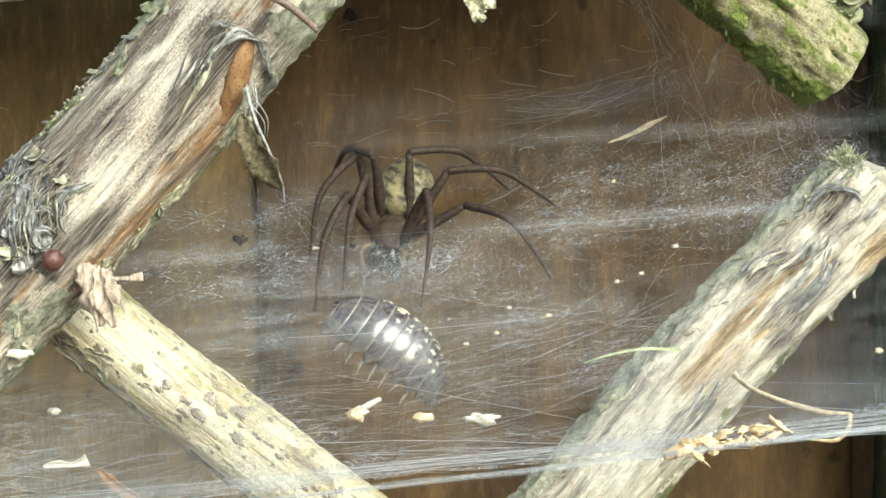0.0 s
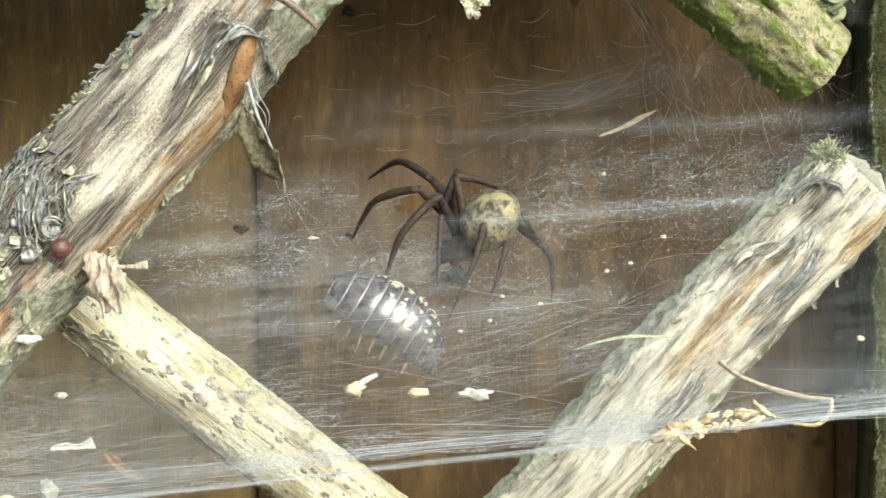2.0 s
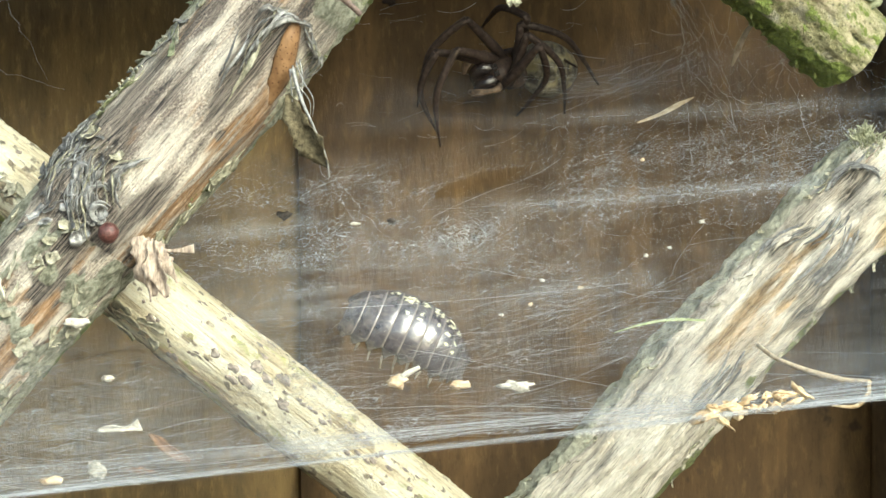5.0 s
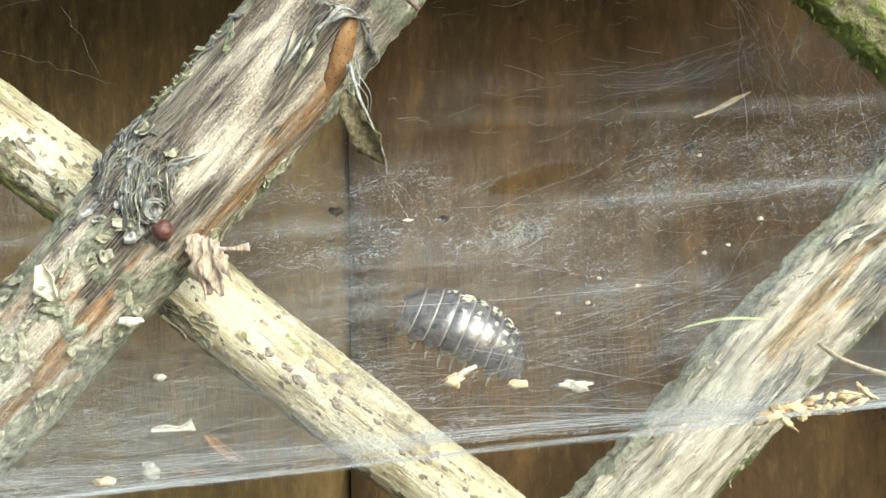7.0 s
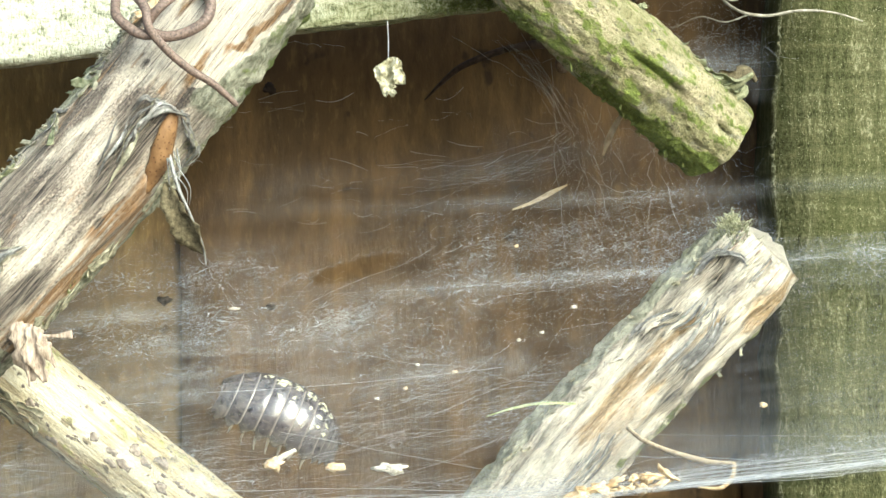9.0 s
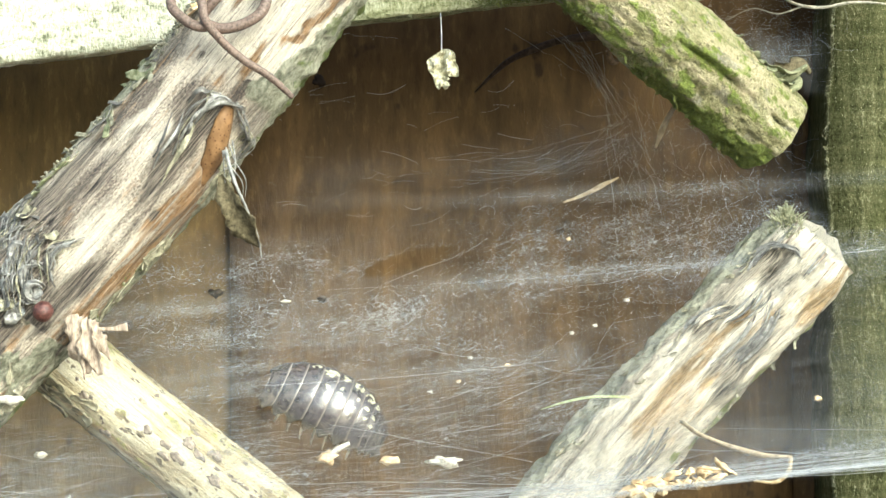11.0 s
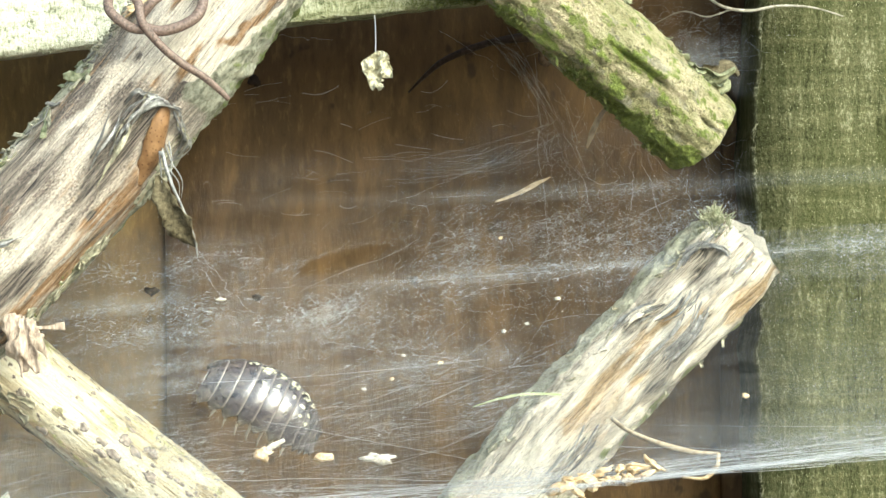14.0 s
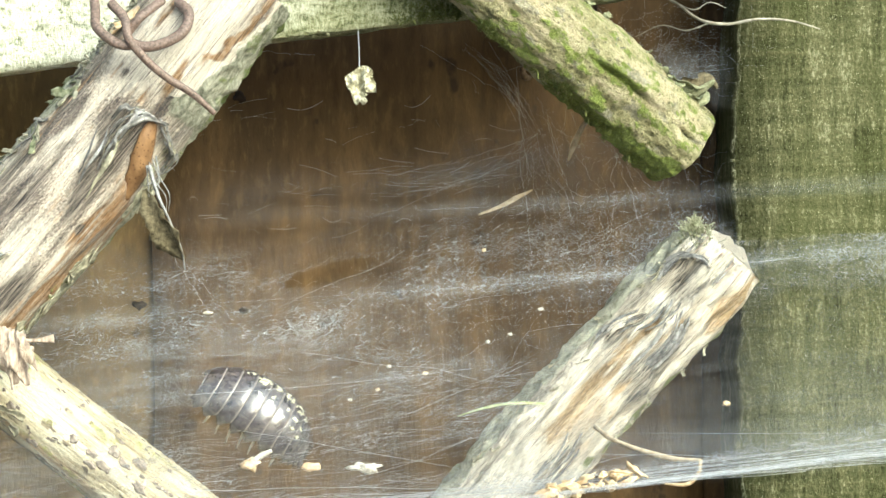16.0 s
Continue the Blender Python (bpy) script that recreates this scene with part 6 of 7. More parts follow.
LEN = 1.34
SPLITS = (0.0, 0.085, 0.20, 0.32, 0.44, 0.56, 0.68, 0.79, 0.845, 0.89, 0.93, 1.0)
SPOTS = {2: ((0.55, 0.12),), 3: ((0.45, 0.22), (-0.1, 0.07)), 4: ((0.48, 0.15), (0.05, 0.08), (-0.15, 0.06)), 5: ((0.48, 0.21), (0.0, 0.09), (-0.3, 0.06)), 6: ((0.44, 0.21), (-0.06, 0.08), (-0.35, 0.08)), 7: ((0.40, 0.18), (-0.1, 0.08), (-0.42, 0.09))}
SEGS = 10
for k in range(len(SPLITS) - 1):
    u0, u1 = SPLITS[k], min(1.0, SPLITS[k + 1] + 0.025)
    verts, faces, mix = [], [], []
    na, nl = 72, 15
    for layer in (0, 1):
        for i in range(nl):
            q = i / (nl - 1)
            u = u0 + (u1 - u0) * q
            w = louse_width(u) + 0.020 * math.sin(0.8 * math.pi * q) + 0.004 * q - 0.018 * layer
            for j in range(na):
                a = math.pi * (j / (na - 1) - 0.5) * 1.20
                side = math.sin(a)
                lobe = 1 - 0.10 * sm(abs(a), 1.2, 1.8) * (2 * q - 1) ** 2
                mid = 0.5 * (u0 + u1)
                narrow = 1 - 0.55 * sm(abs(a), 1.25, 1.85) ** 2
                x = (mid + (u - mid) * narrow - 0.5) * LEN + 0.07 * sm(abs(a), 0.9, 1.8) * (u - 0.3)
                verts.append((x, w * 1.06 * side * lobe, w * 0.92 * math.cos(a) * (1 + 0.2 * (lobe - 1)) - 0.20 * (abs(2 * u - 1) ** 2.2)))
                e = sm(q, 0.90, 0.97)
                spot = 0.0
                for s0, wd in SPOTS.get(k, ()):
                    r2 = ((side - s0) / wd) ** 2 + ((q - 0.55) / (0.16 + wd)) ** 2
                    spot = max(spot, float(r2 < 0.55 + 0.9 * nz(side * 16, q * 6, k * 3.1)) * (1 - 0.9 * float(wd > 0.11 and k > 4 and r2 < 0.12)))
                flank = 0.55 * sm(abs(a), 1.35, 1.8)
                mix.append((max(0.85 * e, flank) * (1 - layer), spot * (1 - layer), 0))
    n0 = nl * na
    for i in range(nl - 1):
        for j in range(na - 1):
            f4 = (i * na + j, i * na + j + 1, (i + 1) * na + j + 1, (i + 1) * na + j)
            faces.append(f4)
            faces.append(tuple(n0 + c for c in f4[::-1]))
    for i in range(nl - 1):
        for j in (0, na - 1):
            faces.append((i * na + j, (i + 1) * na + j, n0 + (i + 1) * na + j, n0 + i * na + j))
    for i in (0, nl - 1):
        for j in range(na - 1):
            faces.append((i * na + j, i * na + j + 1, n0 + i * na + j + 1, n0 + i * na + j))
    mesh_ob("head" if k == 0 else "tail_plate" if k > 7 else "back_plate", verts, faces, M_SHELL, louse, mix=mix)
bm = bmesh.new()
bmesh.ops.create_uvsphere(bm, u_segments=20, v_segments=12, radius=1)
for v in bm.verts:
    v.co = Vector((v.co.x * LEN * 0.44, v.co.y * 0.24, v.co.z * 0.12 - 0.06 - 0.12 * v.co.x**2))
part("belly", bm, M_LOUSELEG, louse, "pale soft underside")
for k in range(7):
    for sgn in (-1, 1):
        x = (k + 1.6) / SEGS * LEN - LEN / 2
        r = 0.5 + 0.5 * rs.random()
        tube("leg", [(x, sgn * 0.2, -0.06), (x + 0.03, sgn * 0.29, -0.12), (x + 0.05 * r, sgn * (0.28 + 0.05 * r), -0.20), (x - 0.05 + 0.14 * r, sgn * (0.22 + 0.12 * r), -0.23 - 0.10 * r)], (0.022, 0.018, 0.012, 0.005), M_LOUSELEG, louse, sides=6, n=12)
for sgn in (-1, 1):
    tube("antenna", [(-0.6, sgn * 0.1, -0.16), (-0.65, sgn * 0.13, -0.17), (-0.68, sgn * 0.14, -0.21), (-0.70, sgn * 0.15, -0.26)], (0.010, 0.008, 0.006, 0.003), M_SCAB, louse, sides=6, n=12)

# ---------------------------------------------------------------- spider
k = Nodes("spider_abdomen", 0.55, 0.3)
cc = k.attr("mix")
f = k.noise(k.obj, (2200, 2200, 2200), 4, 0.65)
col = k.ramp(f, (0.36, (0.05, 0.045, 0.032)), (0.62, (0.22, 0.20, 0.145)))
col = k.mix(k.math("MULTIPLY", cc[0], 0.65), col, (0.31, 0.265, 0.13))
col = k.mix(cc[1], col, (0.035, 0.028, 0.022))
k.color(col).bump(f, 0.0002, 0.5)
M_ABD = k.mat
M_CARAPACE = plain("spider_carapace", (0.016, 0.011, 0.009), (0.085, 0.055, 0.038), 1600, 0.55, 0.25)
M_FANG = plain("spider_fang", (0.008, 0.006, 0.006), (0.03, 0.022, 0.02), 1500, 0.22, 0.7)
M_PALP = plain("spider_palp", (0.03, 0.02, 0.015), (0.17, 0.12, 0.08), 2200, 0.6, 0.25)
M_LEG = plain("spider_leg", (0.014, 0.010, 0.008), (0.065, 0.045, 0.036), 1800, 0.6, 0.2)

spider = empty("spider", (0, 2.4, 0), "dark brown house spider with a yellow-patterned abdomen and long legs", "spider")
# body space: x ahead, z away from the web
verts, faces, mix = [], [], []
na, nl = 32, 22
for i in range(nl):
    u = i / (nl - 1)
    r = 0.335 * math.sqrt(max(0.0, 1 - (2 * u - 1) ** 2)) * (1.06 - 0.22 * (1 - u))
    for j in range(na):
        a = 2 * math.pi * j / na
        verts.append((-0.16 - 0.70 * (1 - u), r * math.sin(a), 0.04 + 0.86 * r * math.cos(a)))
        top = math.cos(a)
        lat = r * math.sin(a)
        mid = (abs(lat) < 0.035 + 0.03 * abs(math.sin(u * 18))) * (top > 0.2)
        chev = (top > 0.1) * (abs(((u * 5.2 + abs(lat) * 4) % 1.0) - 0.5) < 0.16) * (0.05 < abs(lat) < 0.2)
        mix.append((float(mid or (fbm(u * 7, lat * 22, 5) > 0.32)), float(chev), 0))
faces = [(i * na + j, (i + 1) * na + j, (i + 1) * na + (j + 1) % na, i * na + (j + 1) % na) for i in range(nl - 1) for j in range(na)]
mesh_ob("abdomen", verts, faces, M_ABD, spider, "grey abdomen with a yellow cross-shaped pattern", mix=mix)
bm = bmesh.new()
bmesh.ops.create_uvsphere(bm, u_segments=24, v_segments=16, radius=1)
for v in bm.verts:
    x = v.co.x
    v.co = Vector((x * 0.25, v.co.y * 0.19 * (1 - 0.28 * max(0, x)), v.co.z * 0.12 + 0.02 + 0.03 * max(0, x)))
part("carapace", bm, M_CARAPACE, spider, "brown carapace with dark streaks")
for sgn in (-1, 1):
    tube("fang_base", [(0.19, sgn * 0.06, 0.03), (0.28, sgn * 0.085, -0.01), (0.32, sgn * 0.085, -0.12), (0.30, sgn * 0.055, -0.24)], (0.06, 0.085, 0.075, 0.035), M_FANG, spider, "glossy black fang base", sides=12, n=16)
    tube("fang", [(0.30, sgn * 0.055, -0.23), (0.28, sgn * 0.02, -0.28), (0.24, sgn * 0.0, -0.30)], (0.022, 0.016, 0.004), M_FANG, spider, sides=7, n=8)
    tube("palp", [(0.15, sgn * 0.13, 0.0), (0.26, sgn * 0.22, 0.09), (0.40, sgn * 0.21, 0.02), (0.45, sgn * 0.15, -0.10), (0.44, sgn * 0.11, -0.16)], (0.035, 0.036, 0.032, 0.045, 0.025), M_PALP, spider, "pale brown hairy palp", sides=9, n=20)
    for e in range(4):
        bm = bmesh.new()
        bmesh.ops.create_uvsphere(bm, u_segments=8, v_segments=6, radius=0.019)
        part("eye", bm, M_FANG, spider, at=(0.225 - 0.02 * (e % 2), sgn * (0.02 + 0.035 * (e // 2)), 0.10 + 0.025 * (e % 2)))
UPPER, LOWER = 0.78, 1.22
HIPS = [(0.12 - 0.085 * n, sgn * (0.16 - 0.01 * abs(n - 1.5)), -0.01) for sgn in (-1, 1) for n in range(4)]
LEGS, SHINS = [], []
for n, h in enumerate(HIPS):
    leg = tube("leg", [(0, 0, 0), (UPPER * 0.35, 0, 0.015), (UPPER * 0.8, 0, 0.01), (UPPER, 0, 0)], (0.045, 0.062, 0.050, 0.038), M_LEG, spider, sides=8, n=14)
    leg.location = Vector(h) * CM
    shin = tube("shin", [(0, 0, 0), (LOWER * 0.2, 0.12, 0), (LOWER * 0.42, 0.19, 0), (LOWER * 0.7, 0.12, 0), (LOWER, 0, 0)], (0.042, 0.042, 0.034, 0.022, 0.010), M_LEG, leg, "thinner lower leg with fine bristles", sides=8, n=18)
    shin.location = (UPPER * CM, 0, 0)
    LEGS.append(leg)
    SHINS.append(shin)

# ---------------------------------------------------------------- what moves
STANCES = []


def stance(t, head, tail, *legs):
    """Where the spider's carapace, abdomen and feet are at a time, in centimetres; each leg: foot x, y, z and the knee's x, z."""
    STANCES.append((t, np.r_[head, tail, np.ravel(legs)]))


def axes_pose(origin, x, z):
    x = Vector(x).normalized()
    z = Vector(z)
    z = (z - z.dot(x) * x).normalized()
    m = Matrix((x, z.cross(x), z)).transposed().to_4x4()
    m.translation = Vector(origin)
    return m


def spider_rows():
    """Rows for the body, the legs and the shins; the knees follow from the feet."""
    times = [t for t, _ in STANCES]
    values = np.array([v for _, v in STANCES])
    keys = sorted({round(v, 2) for v in (*np.arange(0, 3.71, 0.1), *np.arange(3.9, 5.8, 0.2), *np.arange(5.8, 7.21, 0.1), *np.arange(7.5, 14.01, 0.5), 14.1, 14.2, 14.25, 14.3, 14.4, 14.5, 15.0, 15.5, 16.0)})
    body, legs, shins = [], [[] for _ in HIPS], [[] for _ in HIPS]
    for t in keys:
        v = np.array([np.interp(t, times, col) for col in values.T])
        head, tail = Vector(v[:3]), Vector(v[3:6])
        away = Vector((0, -0.62, 0.78)).lerp(Vector((0, -1, 0.1)), sm(t, 3.9, 5.6))
        m = axes_pose(head, head - tail, away)
        body.append((t, Matrix.Translation(m.translation * CM) @ m.to_3x3().to_4x4()))
        inv = m.inverted()
        for n, h in enumerate(HIPS):
            f = v[6 + 5 * n : 11 + 5 * n]
            hip = Vector(h)
            foot = inv @ Vector(f[:3])
            bend = inv @ Vector((f[3], v[1] + (-0.35, -0.35, -0.1, 0.25)[n % 4], f[4]))
            d = foot - hip
            far = min(max(d.length, 0.35), UPPER + LOWER - 0.03)
            d.normalize()
            up = (bend - hip) - (bend - hip).dot(d) * d + Vector((0, 0, 0.12))
            up = (up - up.dot(d) * d).normalized()
            a = (UPPER**2 - LOWER**2 + far**2) / (2 * far)
            knee = hip + d * a + up * math.sqrt(max(0.0, UPPER**2 - a * a))
            foot = hip + d * far
            lm = axes_pose(hip, knee - hip, d.cross(up))
            legs[n].append((t, Matrix.Translation(lm.translation * CM) @ lm.to_3x3().to_4x4()))
            local = lm.to_3x3().inverted() @ (foot - knee)
            sp = axes_pose((UPPER, 0, 0), local, (0, 0, 1))
            shins[n].append((t, Matrix.Translation(sp.translation * CM) @ sp.to_3x3().to_4x4()))
    return body, legs, shins


def motions():
    stance(0.0, (-0.66, 2.62, -0.38), (-0.56, 2.78, -0.06),
           (-1.12, 2.00, -0.94, -0.88, 0.34), (-1.39, 1.80, -1.13, -0.94, 0.26), (-1.49, 2.40, -0.67, -1.41, 0.28), (-1.34, 3.40, 0.17, -1.07, 0.36),
           (-0.33, 1.70, -1.09, -0.26, 0.26), (0.96, 1.80, -0.82, 0.29, -0.20), (1.05, 2.65, -0.12, 0.61, 0.30), (0.53, 3.00, 0.08, 0.14, 0.16))
    stance(0.8, (-0.68, 2.61, -0.37), (-0.55, 2.79, -0.07),
           (-1.11, 1.97, -0.96, -0.86, 0.34), (-1.37, 1.80, -1.13, -0.91, 0.26), (-1.49, 2.40, -0.67, -1.40, 0.28), (-1.32, 3.38, 0.15, -1.06, 0.36),
           (-0.32, 1.69, -1.09, -0.24, 0.22), (0.95, 1.80, -0.82, 0.30, -0.20), (1.05, 2.65, -0.12, 0.62, 0.28), (0.53, 2.92, 0.02, 0.16, 0.13))
    stance(1.2, (-0.50, 2.47, -0.47), (-0.42, 2.62, -0.13),
           (-1.03, 1.75, -1.12, -0.74, 0.30), (-1.22, 1.78, -1.14, -0.73, 0.21), (-1.45, 2.40, -0.66, -1.30, 0.23), (-1.19, 3.20, 0.01, -0.93, 0.38),
           (-0.26, 1.62, -1.13, -0.10, -0.09), (0.87, 1.83, -0.83, 0.34, -0.22), (1.03, 2.62, -0.14, 0.72, 0.18), (0.58, 2.37, -0.41, 0.30, -0.08))
    stance(1.5, (-0.18, 2.08, -0.40), (-0.14, 1.88, -0.07),
           (-0.94, 1.50, -1.29, -0.61, 0.26), (-1.06, 1.75, -1.15, -0.53, 0.16), (-1.40, 2.40, -0.65, -1.18, 0.18), (-1.03, 3.00, -0.16, -0.79, 0.40),
           (-0.20, 1.55, -1.18, 0.07, -0.44), (0.78, 1.85, -0.83, 0.38, -0.24), (1.01, 2.60, -0.16, 0.82, 0.06), (0.62, 1.75, -0.91, 0.46, -0.32))
    stance(1.8, (-0.04, 1.93, -0.64), (0.10, 1.63, -0.27),
           (-0.37, 1.67, -1.10, -0.24, -0.29), (-0.81, 1.75, -1.12, -0.46, -0.43), (-1.15, 2.47, -0.58, -0.74, 0.01), (-0.94, 3.21, 0.03, -0.36, 0.47),
           (-0.05, 1.37, -1.27, 0.19, -0.72), (0.51, 1.53, -1.09, 0.53, -0.58), (1.03, 1.72, -0.86, 0.91, -0.58), (0.83, 2.06, -0.65, 0.80, -0.19))
    stance(2.0, (0.13, 1.93, -0.62), (0.53, 1.61, -0.28),
           (-0.12, 1.75, -1.01, -0.08, -0.53), (-0.70, 1.75, -1.11, -0.43, -0.69), (-1.04, 2.50, -0.55, -0.55, -0.06), (-0.90, 3.30, 0.11, -0.17, 0.50),
           (0.01, 1.30, -1.31, 0.24, -0.85), (0.40, 1.40, -1.19, 0.60, -0.73), (1.04, 1.35, -1.15, 0.95, -0.85), (0.92, 2.20, -0.54, 0.95, -0.14))
    stance(2.5, (-0.03, 1.93, -0.61), (0.34, 1.63, -0.27),
           (-0.32, 2.15, -0.76, -0.30, -0.38), (-0.79, 1.80, -1.05, -0.51, -0.42), (-1.11, 2.35, -0.68, -0.65, -0.10), (-0.89, 3.40, 0.19, -0.12, 0.59),
           (-0.17, 1.40, -1.29, 0.02, -0.90), (0.34, 1.40, -1.21, 0.50, -0.58), (0.92, 1.45, -1.12, 0.88, -0.66), (1.03, 2.45, -0.31, 0.98, -0.10))
    stance(2.8, (-0.18, 2.26, -0.38), (0.04, 2.18, -0.08),
           (-0.68, 2.61, -0.44, -0.58, 0.29), (-1.26, 2.12, -0.87, -0.70, 0.24), (-1.26, 2.00, -0.95, -0.87, 0.17), (-0.70, 3.57, 0.39, -0.23, 0.82),
           (0.06, 1.44, -1.24, 0.11, -0.48), (0.74, 1.68, -0.97, 0.72, -0.43), (0.98, 2.50, -0.26, 0.95, 0.32), (0.96, 3.29, 0.42, 0.63, 0.38))
    stance(3.1, (-0.21, 2.76, -0.05), (0.03, 2.77, 0.12),
           (-0.83, 2.80, -0.30, -0.70, 0.57), (-1.46, 2.25, -0.79, -0.78, 0.53), (-1.33, 1.85, -1.07, -0.97, 0.28), (-0.61, 3.65, 0.48, -0.28, 0.92),
           (0.17, 1.45, -1.21, 0.15, -0.30), (0.91, 1.80, -0.86, 0.81, -0.36), (1.01, 2.95, 0.10, 0.98, 0.74), (0.93, 3.65, 0.73, 0.48, 0.59))
    stance(3.5, (-0.23, 2.67, -0.25), (0.08, 2.96, -0.09),
           (-0.69, 2.60, -0.44, -0.53, 0.39), (-1.49, 2.05, -0.94, -0.72, 0.32), (-1.68, 2.25, -0.77, -0.78, 0.29), (-0.63, 3.40, 0.24, -0.29, 0.80),
           (0.03, 2.35, -0.54, 0.21, 0.32), (0.57, 2.35, -0.47, 0.29, 0.29), (0.91, 2.90, 0.07, 0.69, 0.61), (0.62, 1.80, -0.90, 0.60, -0.43))
    stance(3.7, (-0.1, 2.83, 0.12), (-0.05, 3.38, 0.00),
           (-0.48, 3.16, 0.11, -0.62, 0.71), (-1.28, 2.23, -0.74, -0.69, 0.62), (-1.45, 2.53, -0.5, -0.84, 0.5), (-0.21, 3.62, 0.55, -0.36, 0.84),
           (0.29, 2.95, 0.05, 0.44, 0.78), (0.15, 2.68, -0.2, 0.49, 0.7), (0.91, 2.54, -0.2, 0.85, 0.61), (0.58, 1.79, -0.84, 0.85, 0.1))
    stance(5.8, (0.34, 3.6, 1.71), (0.75, 3.55, 1.83),
           (-0.71, 4.05, 0.71, -0.54, 1.61), (-0.13, 4.05, 0.96, -0.08, 1.67), (-0.44, 4.05, 1.53, -0.11, 1.85), (-0.13, 4.05, 2.22, 0.19, 2.09),
           (0.25, 4.05, 1.02, 0.38, 1.42), (1.19, 4.05, 1.21, 0.86, 1.66), (1.32, 4.05, 1.71, 1.11, 1.96), (1.13, 4.05, 2.4, 0.99, 2.21))
    stance(6.0, (0.5, 3.6, 1.82), (0.90, 3.55, 2.00),
           (-0.7, 4.05, 0.71, -0.54, 1.72), (0.0, 4.05, 1.14, 0.2, 1.65), (-0.44, 4.05, 1.64, 0.01, 1.96), (0.01, 4.05, 2.39, 0.32, 2.2),
           (0.47, 4.05, 0.51, 0.5, 1.47), (1.73, 4.05, 1.25, 1.54, 1.83), (1.57, 4.05, 1.76, 1.23, 1.95), (1.26, 4.05, 2.51, 1.11, 2.26))
    stance(6.3, (1.16, 3.6, 1.88), (1.53, 3.55, 2.06),
           (-0.64, 4.05, 0.89, 0.11, 1.77), (0.86, 4.05, 1.26, 0.91, 1.71), (0.05, 4.05, 1.76, 0.54, 2.01), (0.68, 4.05, 2.45, 0.91, 2.26),
           (1.64, 4.05, 0.82, 1.58, 1.64), (1.99, 4.05, 1.38, 1.82, 1.88), (2.11, 4.05, 1.88, 1.82, 2.01), (1.92, 4.05, 2.56, 1.76, 2.31))
    stance(6.6, (1.66, 3.6, 2.12), (1.97, 3.55, 2.40),
           (0.80, 4.05, 2.1, 1.05, 2.3), (1.30, 4.05, 1.85, 1.42, 2.1), (0.80, 4.05, 2.4, 1.05, 2.45), (1.15, 4.05, 2.8, 1.35, 2.6),
           (1.85, 4.05, 1.65, 1.78, 2.0), (2.34, 4.05, 1.85, 2.17, 2.15), (2.41, 4.05, 2.2, 2.17, 2.35), (2.34, 4.05, 2.8, 2.11, 2.6))
    stance(7.0, (2.4, 3.6, 2.55), (2.5, 3.55, 3.05),
           (0.61, 4.05, 1.84, 1.6, 2.5), (2.1, 4.05, 2.75, 2.2, 2.8), (2.0, 4.05, 3.0, 2.2, 3.0), (2.1, 4.05, 3.4, 2.3, 3.2),
           (2.75, 4.05, 2.45, 2.6, 2.6), (2.9, 4.05, 2.6, 2.7, 2.7), (3.0, 4.05, 2.9, 2.8, 2.9), (2.9, 4.05, 3.4, 2.7, 3.2))
    stance(14.2, (2.4, 3.6, 2.55), (2.5, 3.55, 3.05),
           (0.61, 4.05, 1.84, 1.6, 2.5), (2.1, 4.05, 2.75, 2.2, 2.8), (2.0, 4.05, 3.0, 2.2, 3.0), (2.1, 4.05, 3.4, 2.3, 3.2),
           (2.75, 4.05, 2.45, 2.6, 2.6), (2.9, 4.05, 2.6, 2.7, 2.7), (3.0, 4.05, 2.9, 2.8, 2.9), (2.9, 4.05, 3.4, 2.7, 3.2))
    stance(14.3, (2.4, 3.6, 2.55), (2.5, 3.55, 3.05),
           (1.75, 4.05, 2.9, 2.0, 2.9), (2.1, 4.05, 2.75, 2.2, 2.8), (2.0, 4.05, 3.0, 2.2, 3.0), (2.1, 4.05, 3.4, 2.3, 3.2),
           (2.75, 4.05, 2.45, 2.6, 2.6), (2.9, 4.05, 2.6, 2.7, 2.7), (3.0, 4.05, 2.9, 2.8, 2.9), (2.9, 4.05, 3.4, 2.7, 3.2))
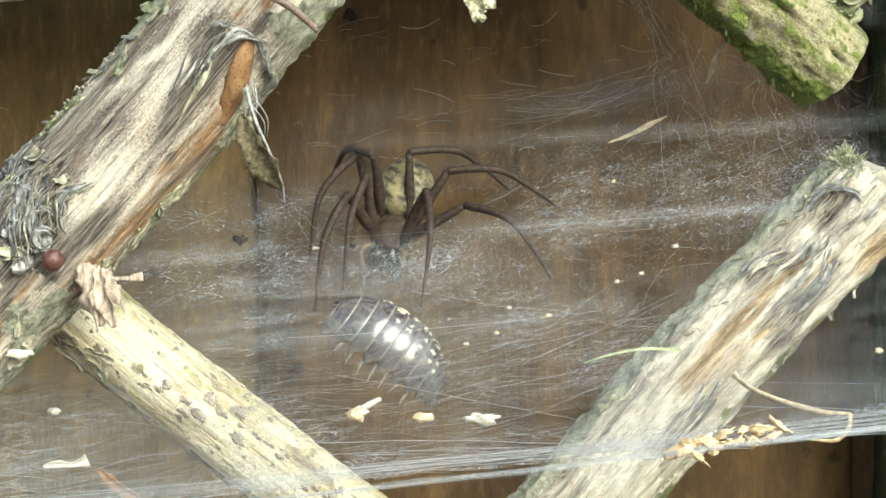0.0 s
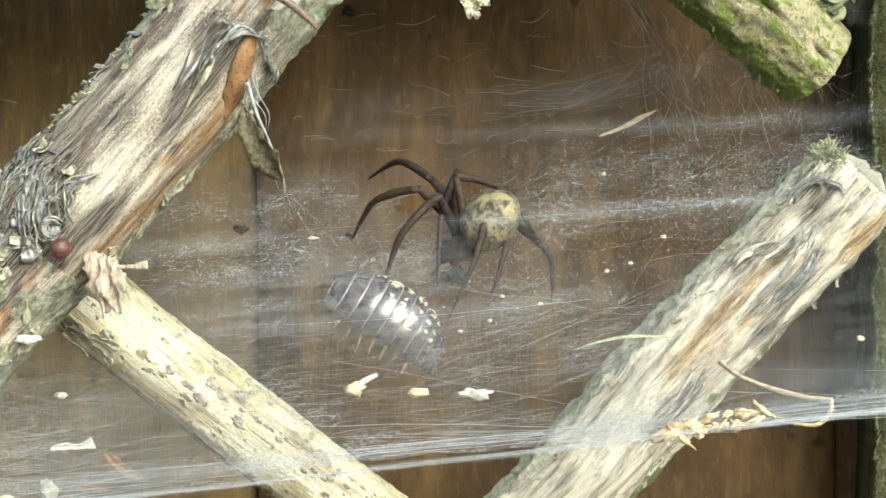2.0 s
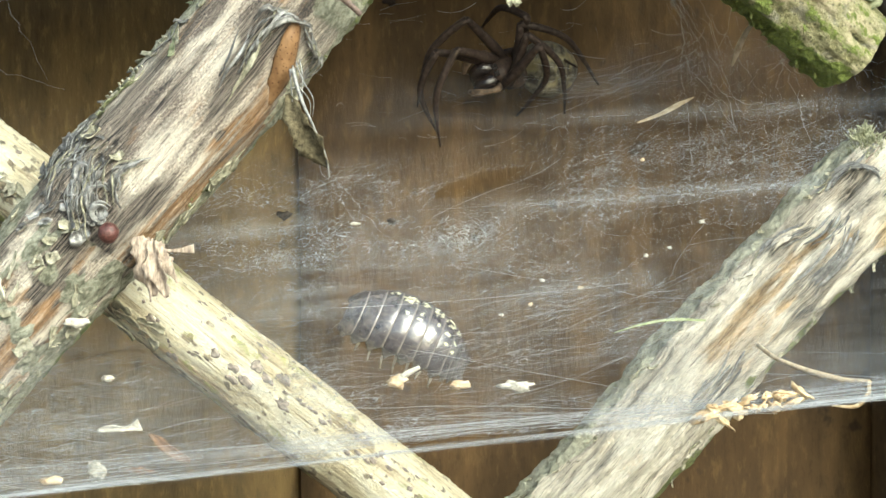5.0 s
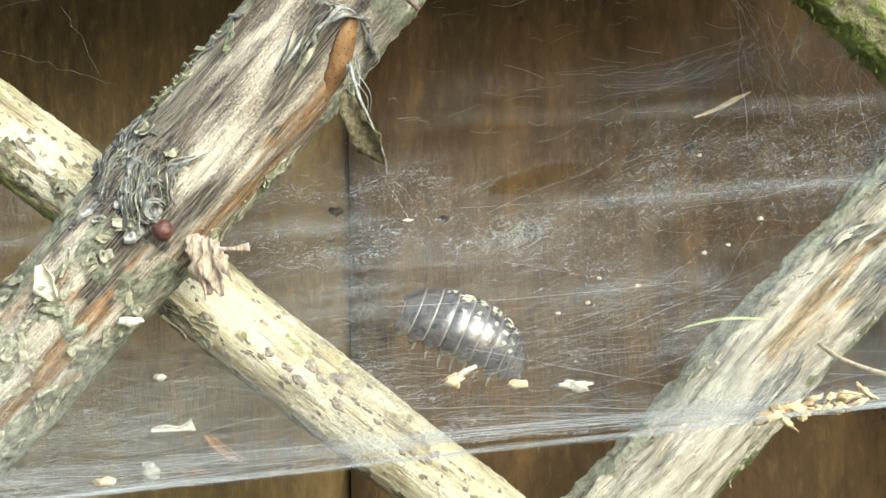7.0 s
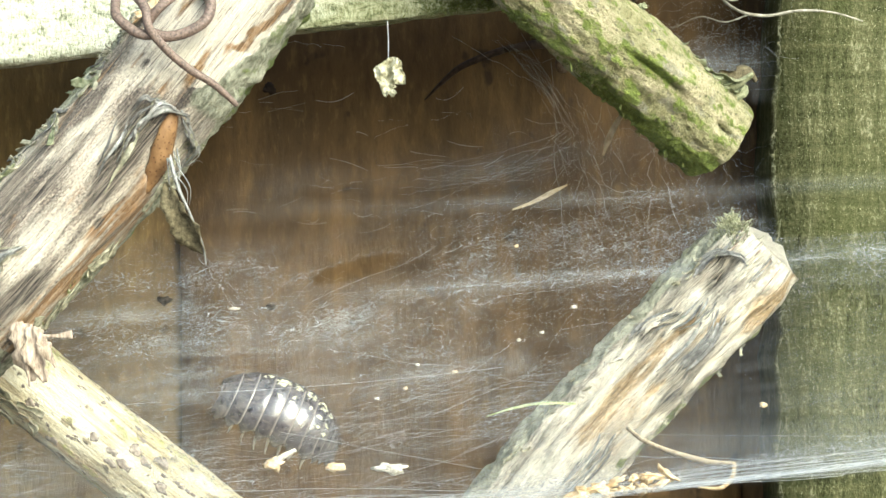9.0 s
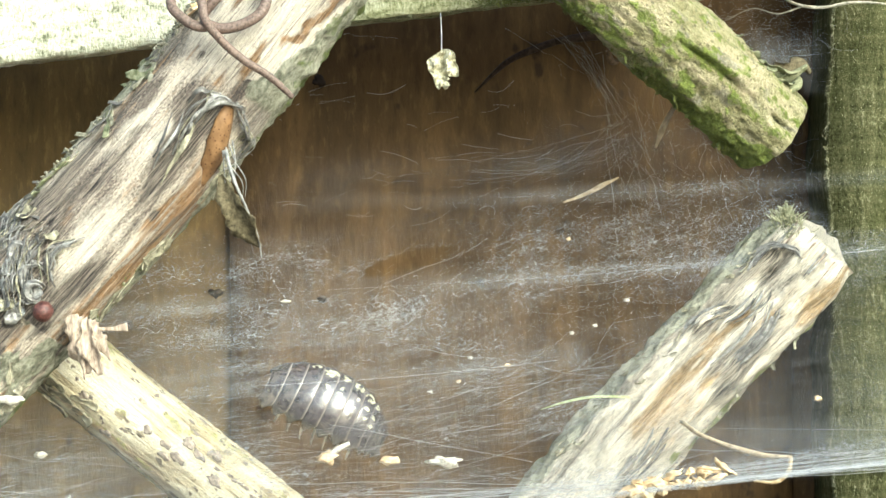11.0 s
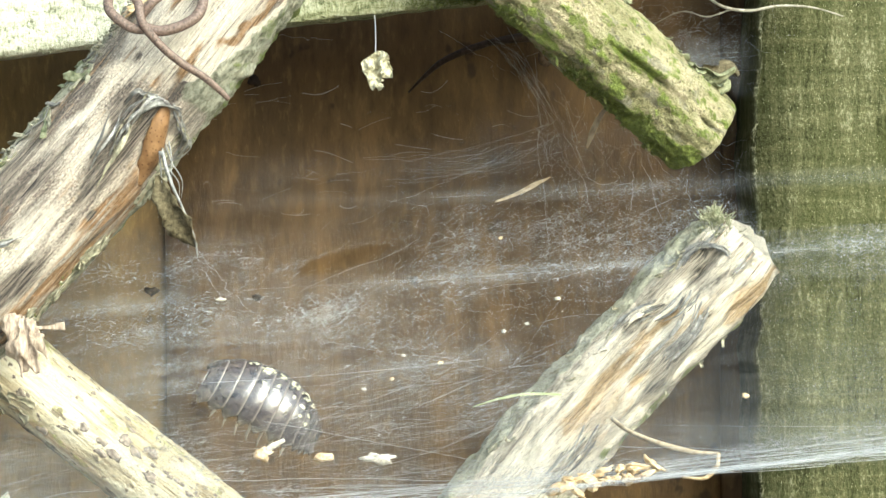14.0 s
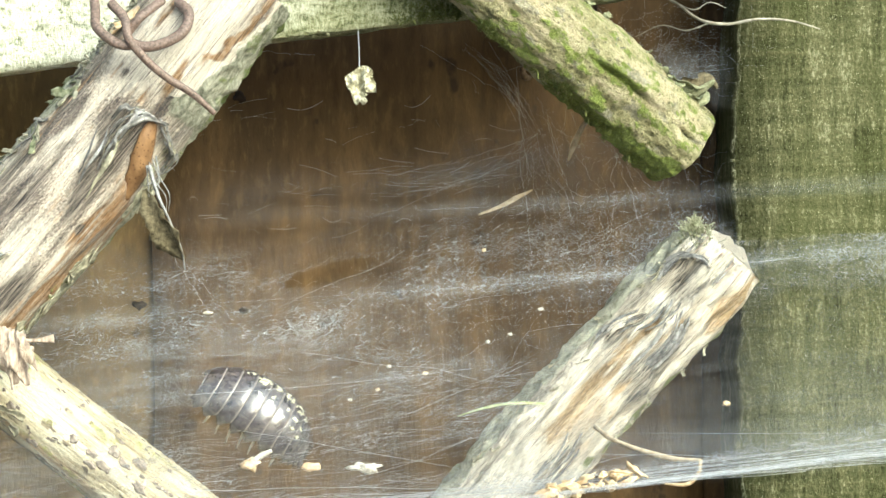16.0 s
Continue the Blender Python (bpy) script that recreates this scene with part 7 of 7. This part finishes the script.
    stance(16.0, (2.4, 3.6, 2.55), (2.5, 3.55, 3.05),
           (1.75, 4.05, 2.9, 2.0, 2.9), (2.1, 4.05, 2.75, 2.2, 2.8), (2.0, 4.05, 3.0, 2.2, 3.0), (2.1, 4.05, 3.4, 2.3, 3.2),
           (2.75, 4.05, 2.45, 2.6, 2.6), (2.9, 4.05, 2.6, 2.7, 2.7), (3.0, 4.05, 2.9, 2.8, 2.9), (2.9, 4.05, 3.4, 2.7, 3.2))
    body, legs, shins = spider_rows()
    walk(spider, body)
    for n in range(8):
        walk(LEGS[n], legs[n])
        walk(SHINS[n], shins[n])

    def louse_pose(x, y, z, slant, roll):
        """slant: degrees that the tail dips; roll: degrees that the back turns up from facing the viewer."""
        c, s = math.cos(radians(slant)), math.sin(radians(slant))
        m = axes_pose((x * CM, y * CM, z * CM), (c, 0.12, -s), (0, -math.cos(radians(roll)), math.sin(radians(roll))))
        return m

    walk(louse, [(t, louse_pose(*p)) for t, *p in [
        (0.0, -0.59, 1.42, -1.44, 38, 54), (0.8, -0.59, 1.42, -1.44, 38, 54), (1.5, -0.59, 1.42, -1.44, 37, 54), (2.0, -0.58, 1.42, -1.29, 33, 48),
        (2.5, -0.57, 1.40, -1.32, 26, 42), (2.8, -0.58, 1.50, -1.02, 12, 40), (3.1, -0.55, 1.80, -0.65, 7, 38), (3.5, -0.59, 1.80, -0.66, 8, 38), (3.7, -0.77, 1.00, -1.58, 34, 44), (4.2, -0.80, 0.85, -1.58, 28, 44), (6.0, -0.76, 0.85, -1.58, 25, 42), (7.5, -0.78, 0.86, -1.58, 25, 42), (12.0, -0.90, 0.9, -1.54, 28, 42), (14.0, -0.88, 0.9, -1.54, 29, 43), (16.0, -0.81, 0.9, -1.53, 34, 44)]])
    for ob, x, y, z in ((flake_1, 0.29, 0.02, -2.05), (crumb_1, -0.88, 0.28, -2.03), (crumb_2, -0.26, 0.15, -2.05)):
        walk(ob, [(t, pose(x * CM, y * CM, (z + dz) * CM, 0, ry, 0)) for t, dz, ry in [
            (0.0, 0.0, 0), (1.5, -0.02, 0), (2.0, 0.09, 0), (2.5, 0.17, 4), (2.8, 0.24, 6), (3.1, 0.40, 10), (3.5, 0.36, 10), (3.7, -0.05, 0), (4.2, -0.02, 0), (6.0, 0.0, 0), (16.0, 0.0, 0)]])


motions()
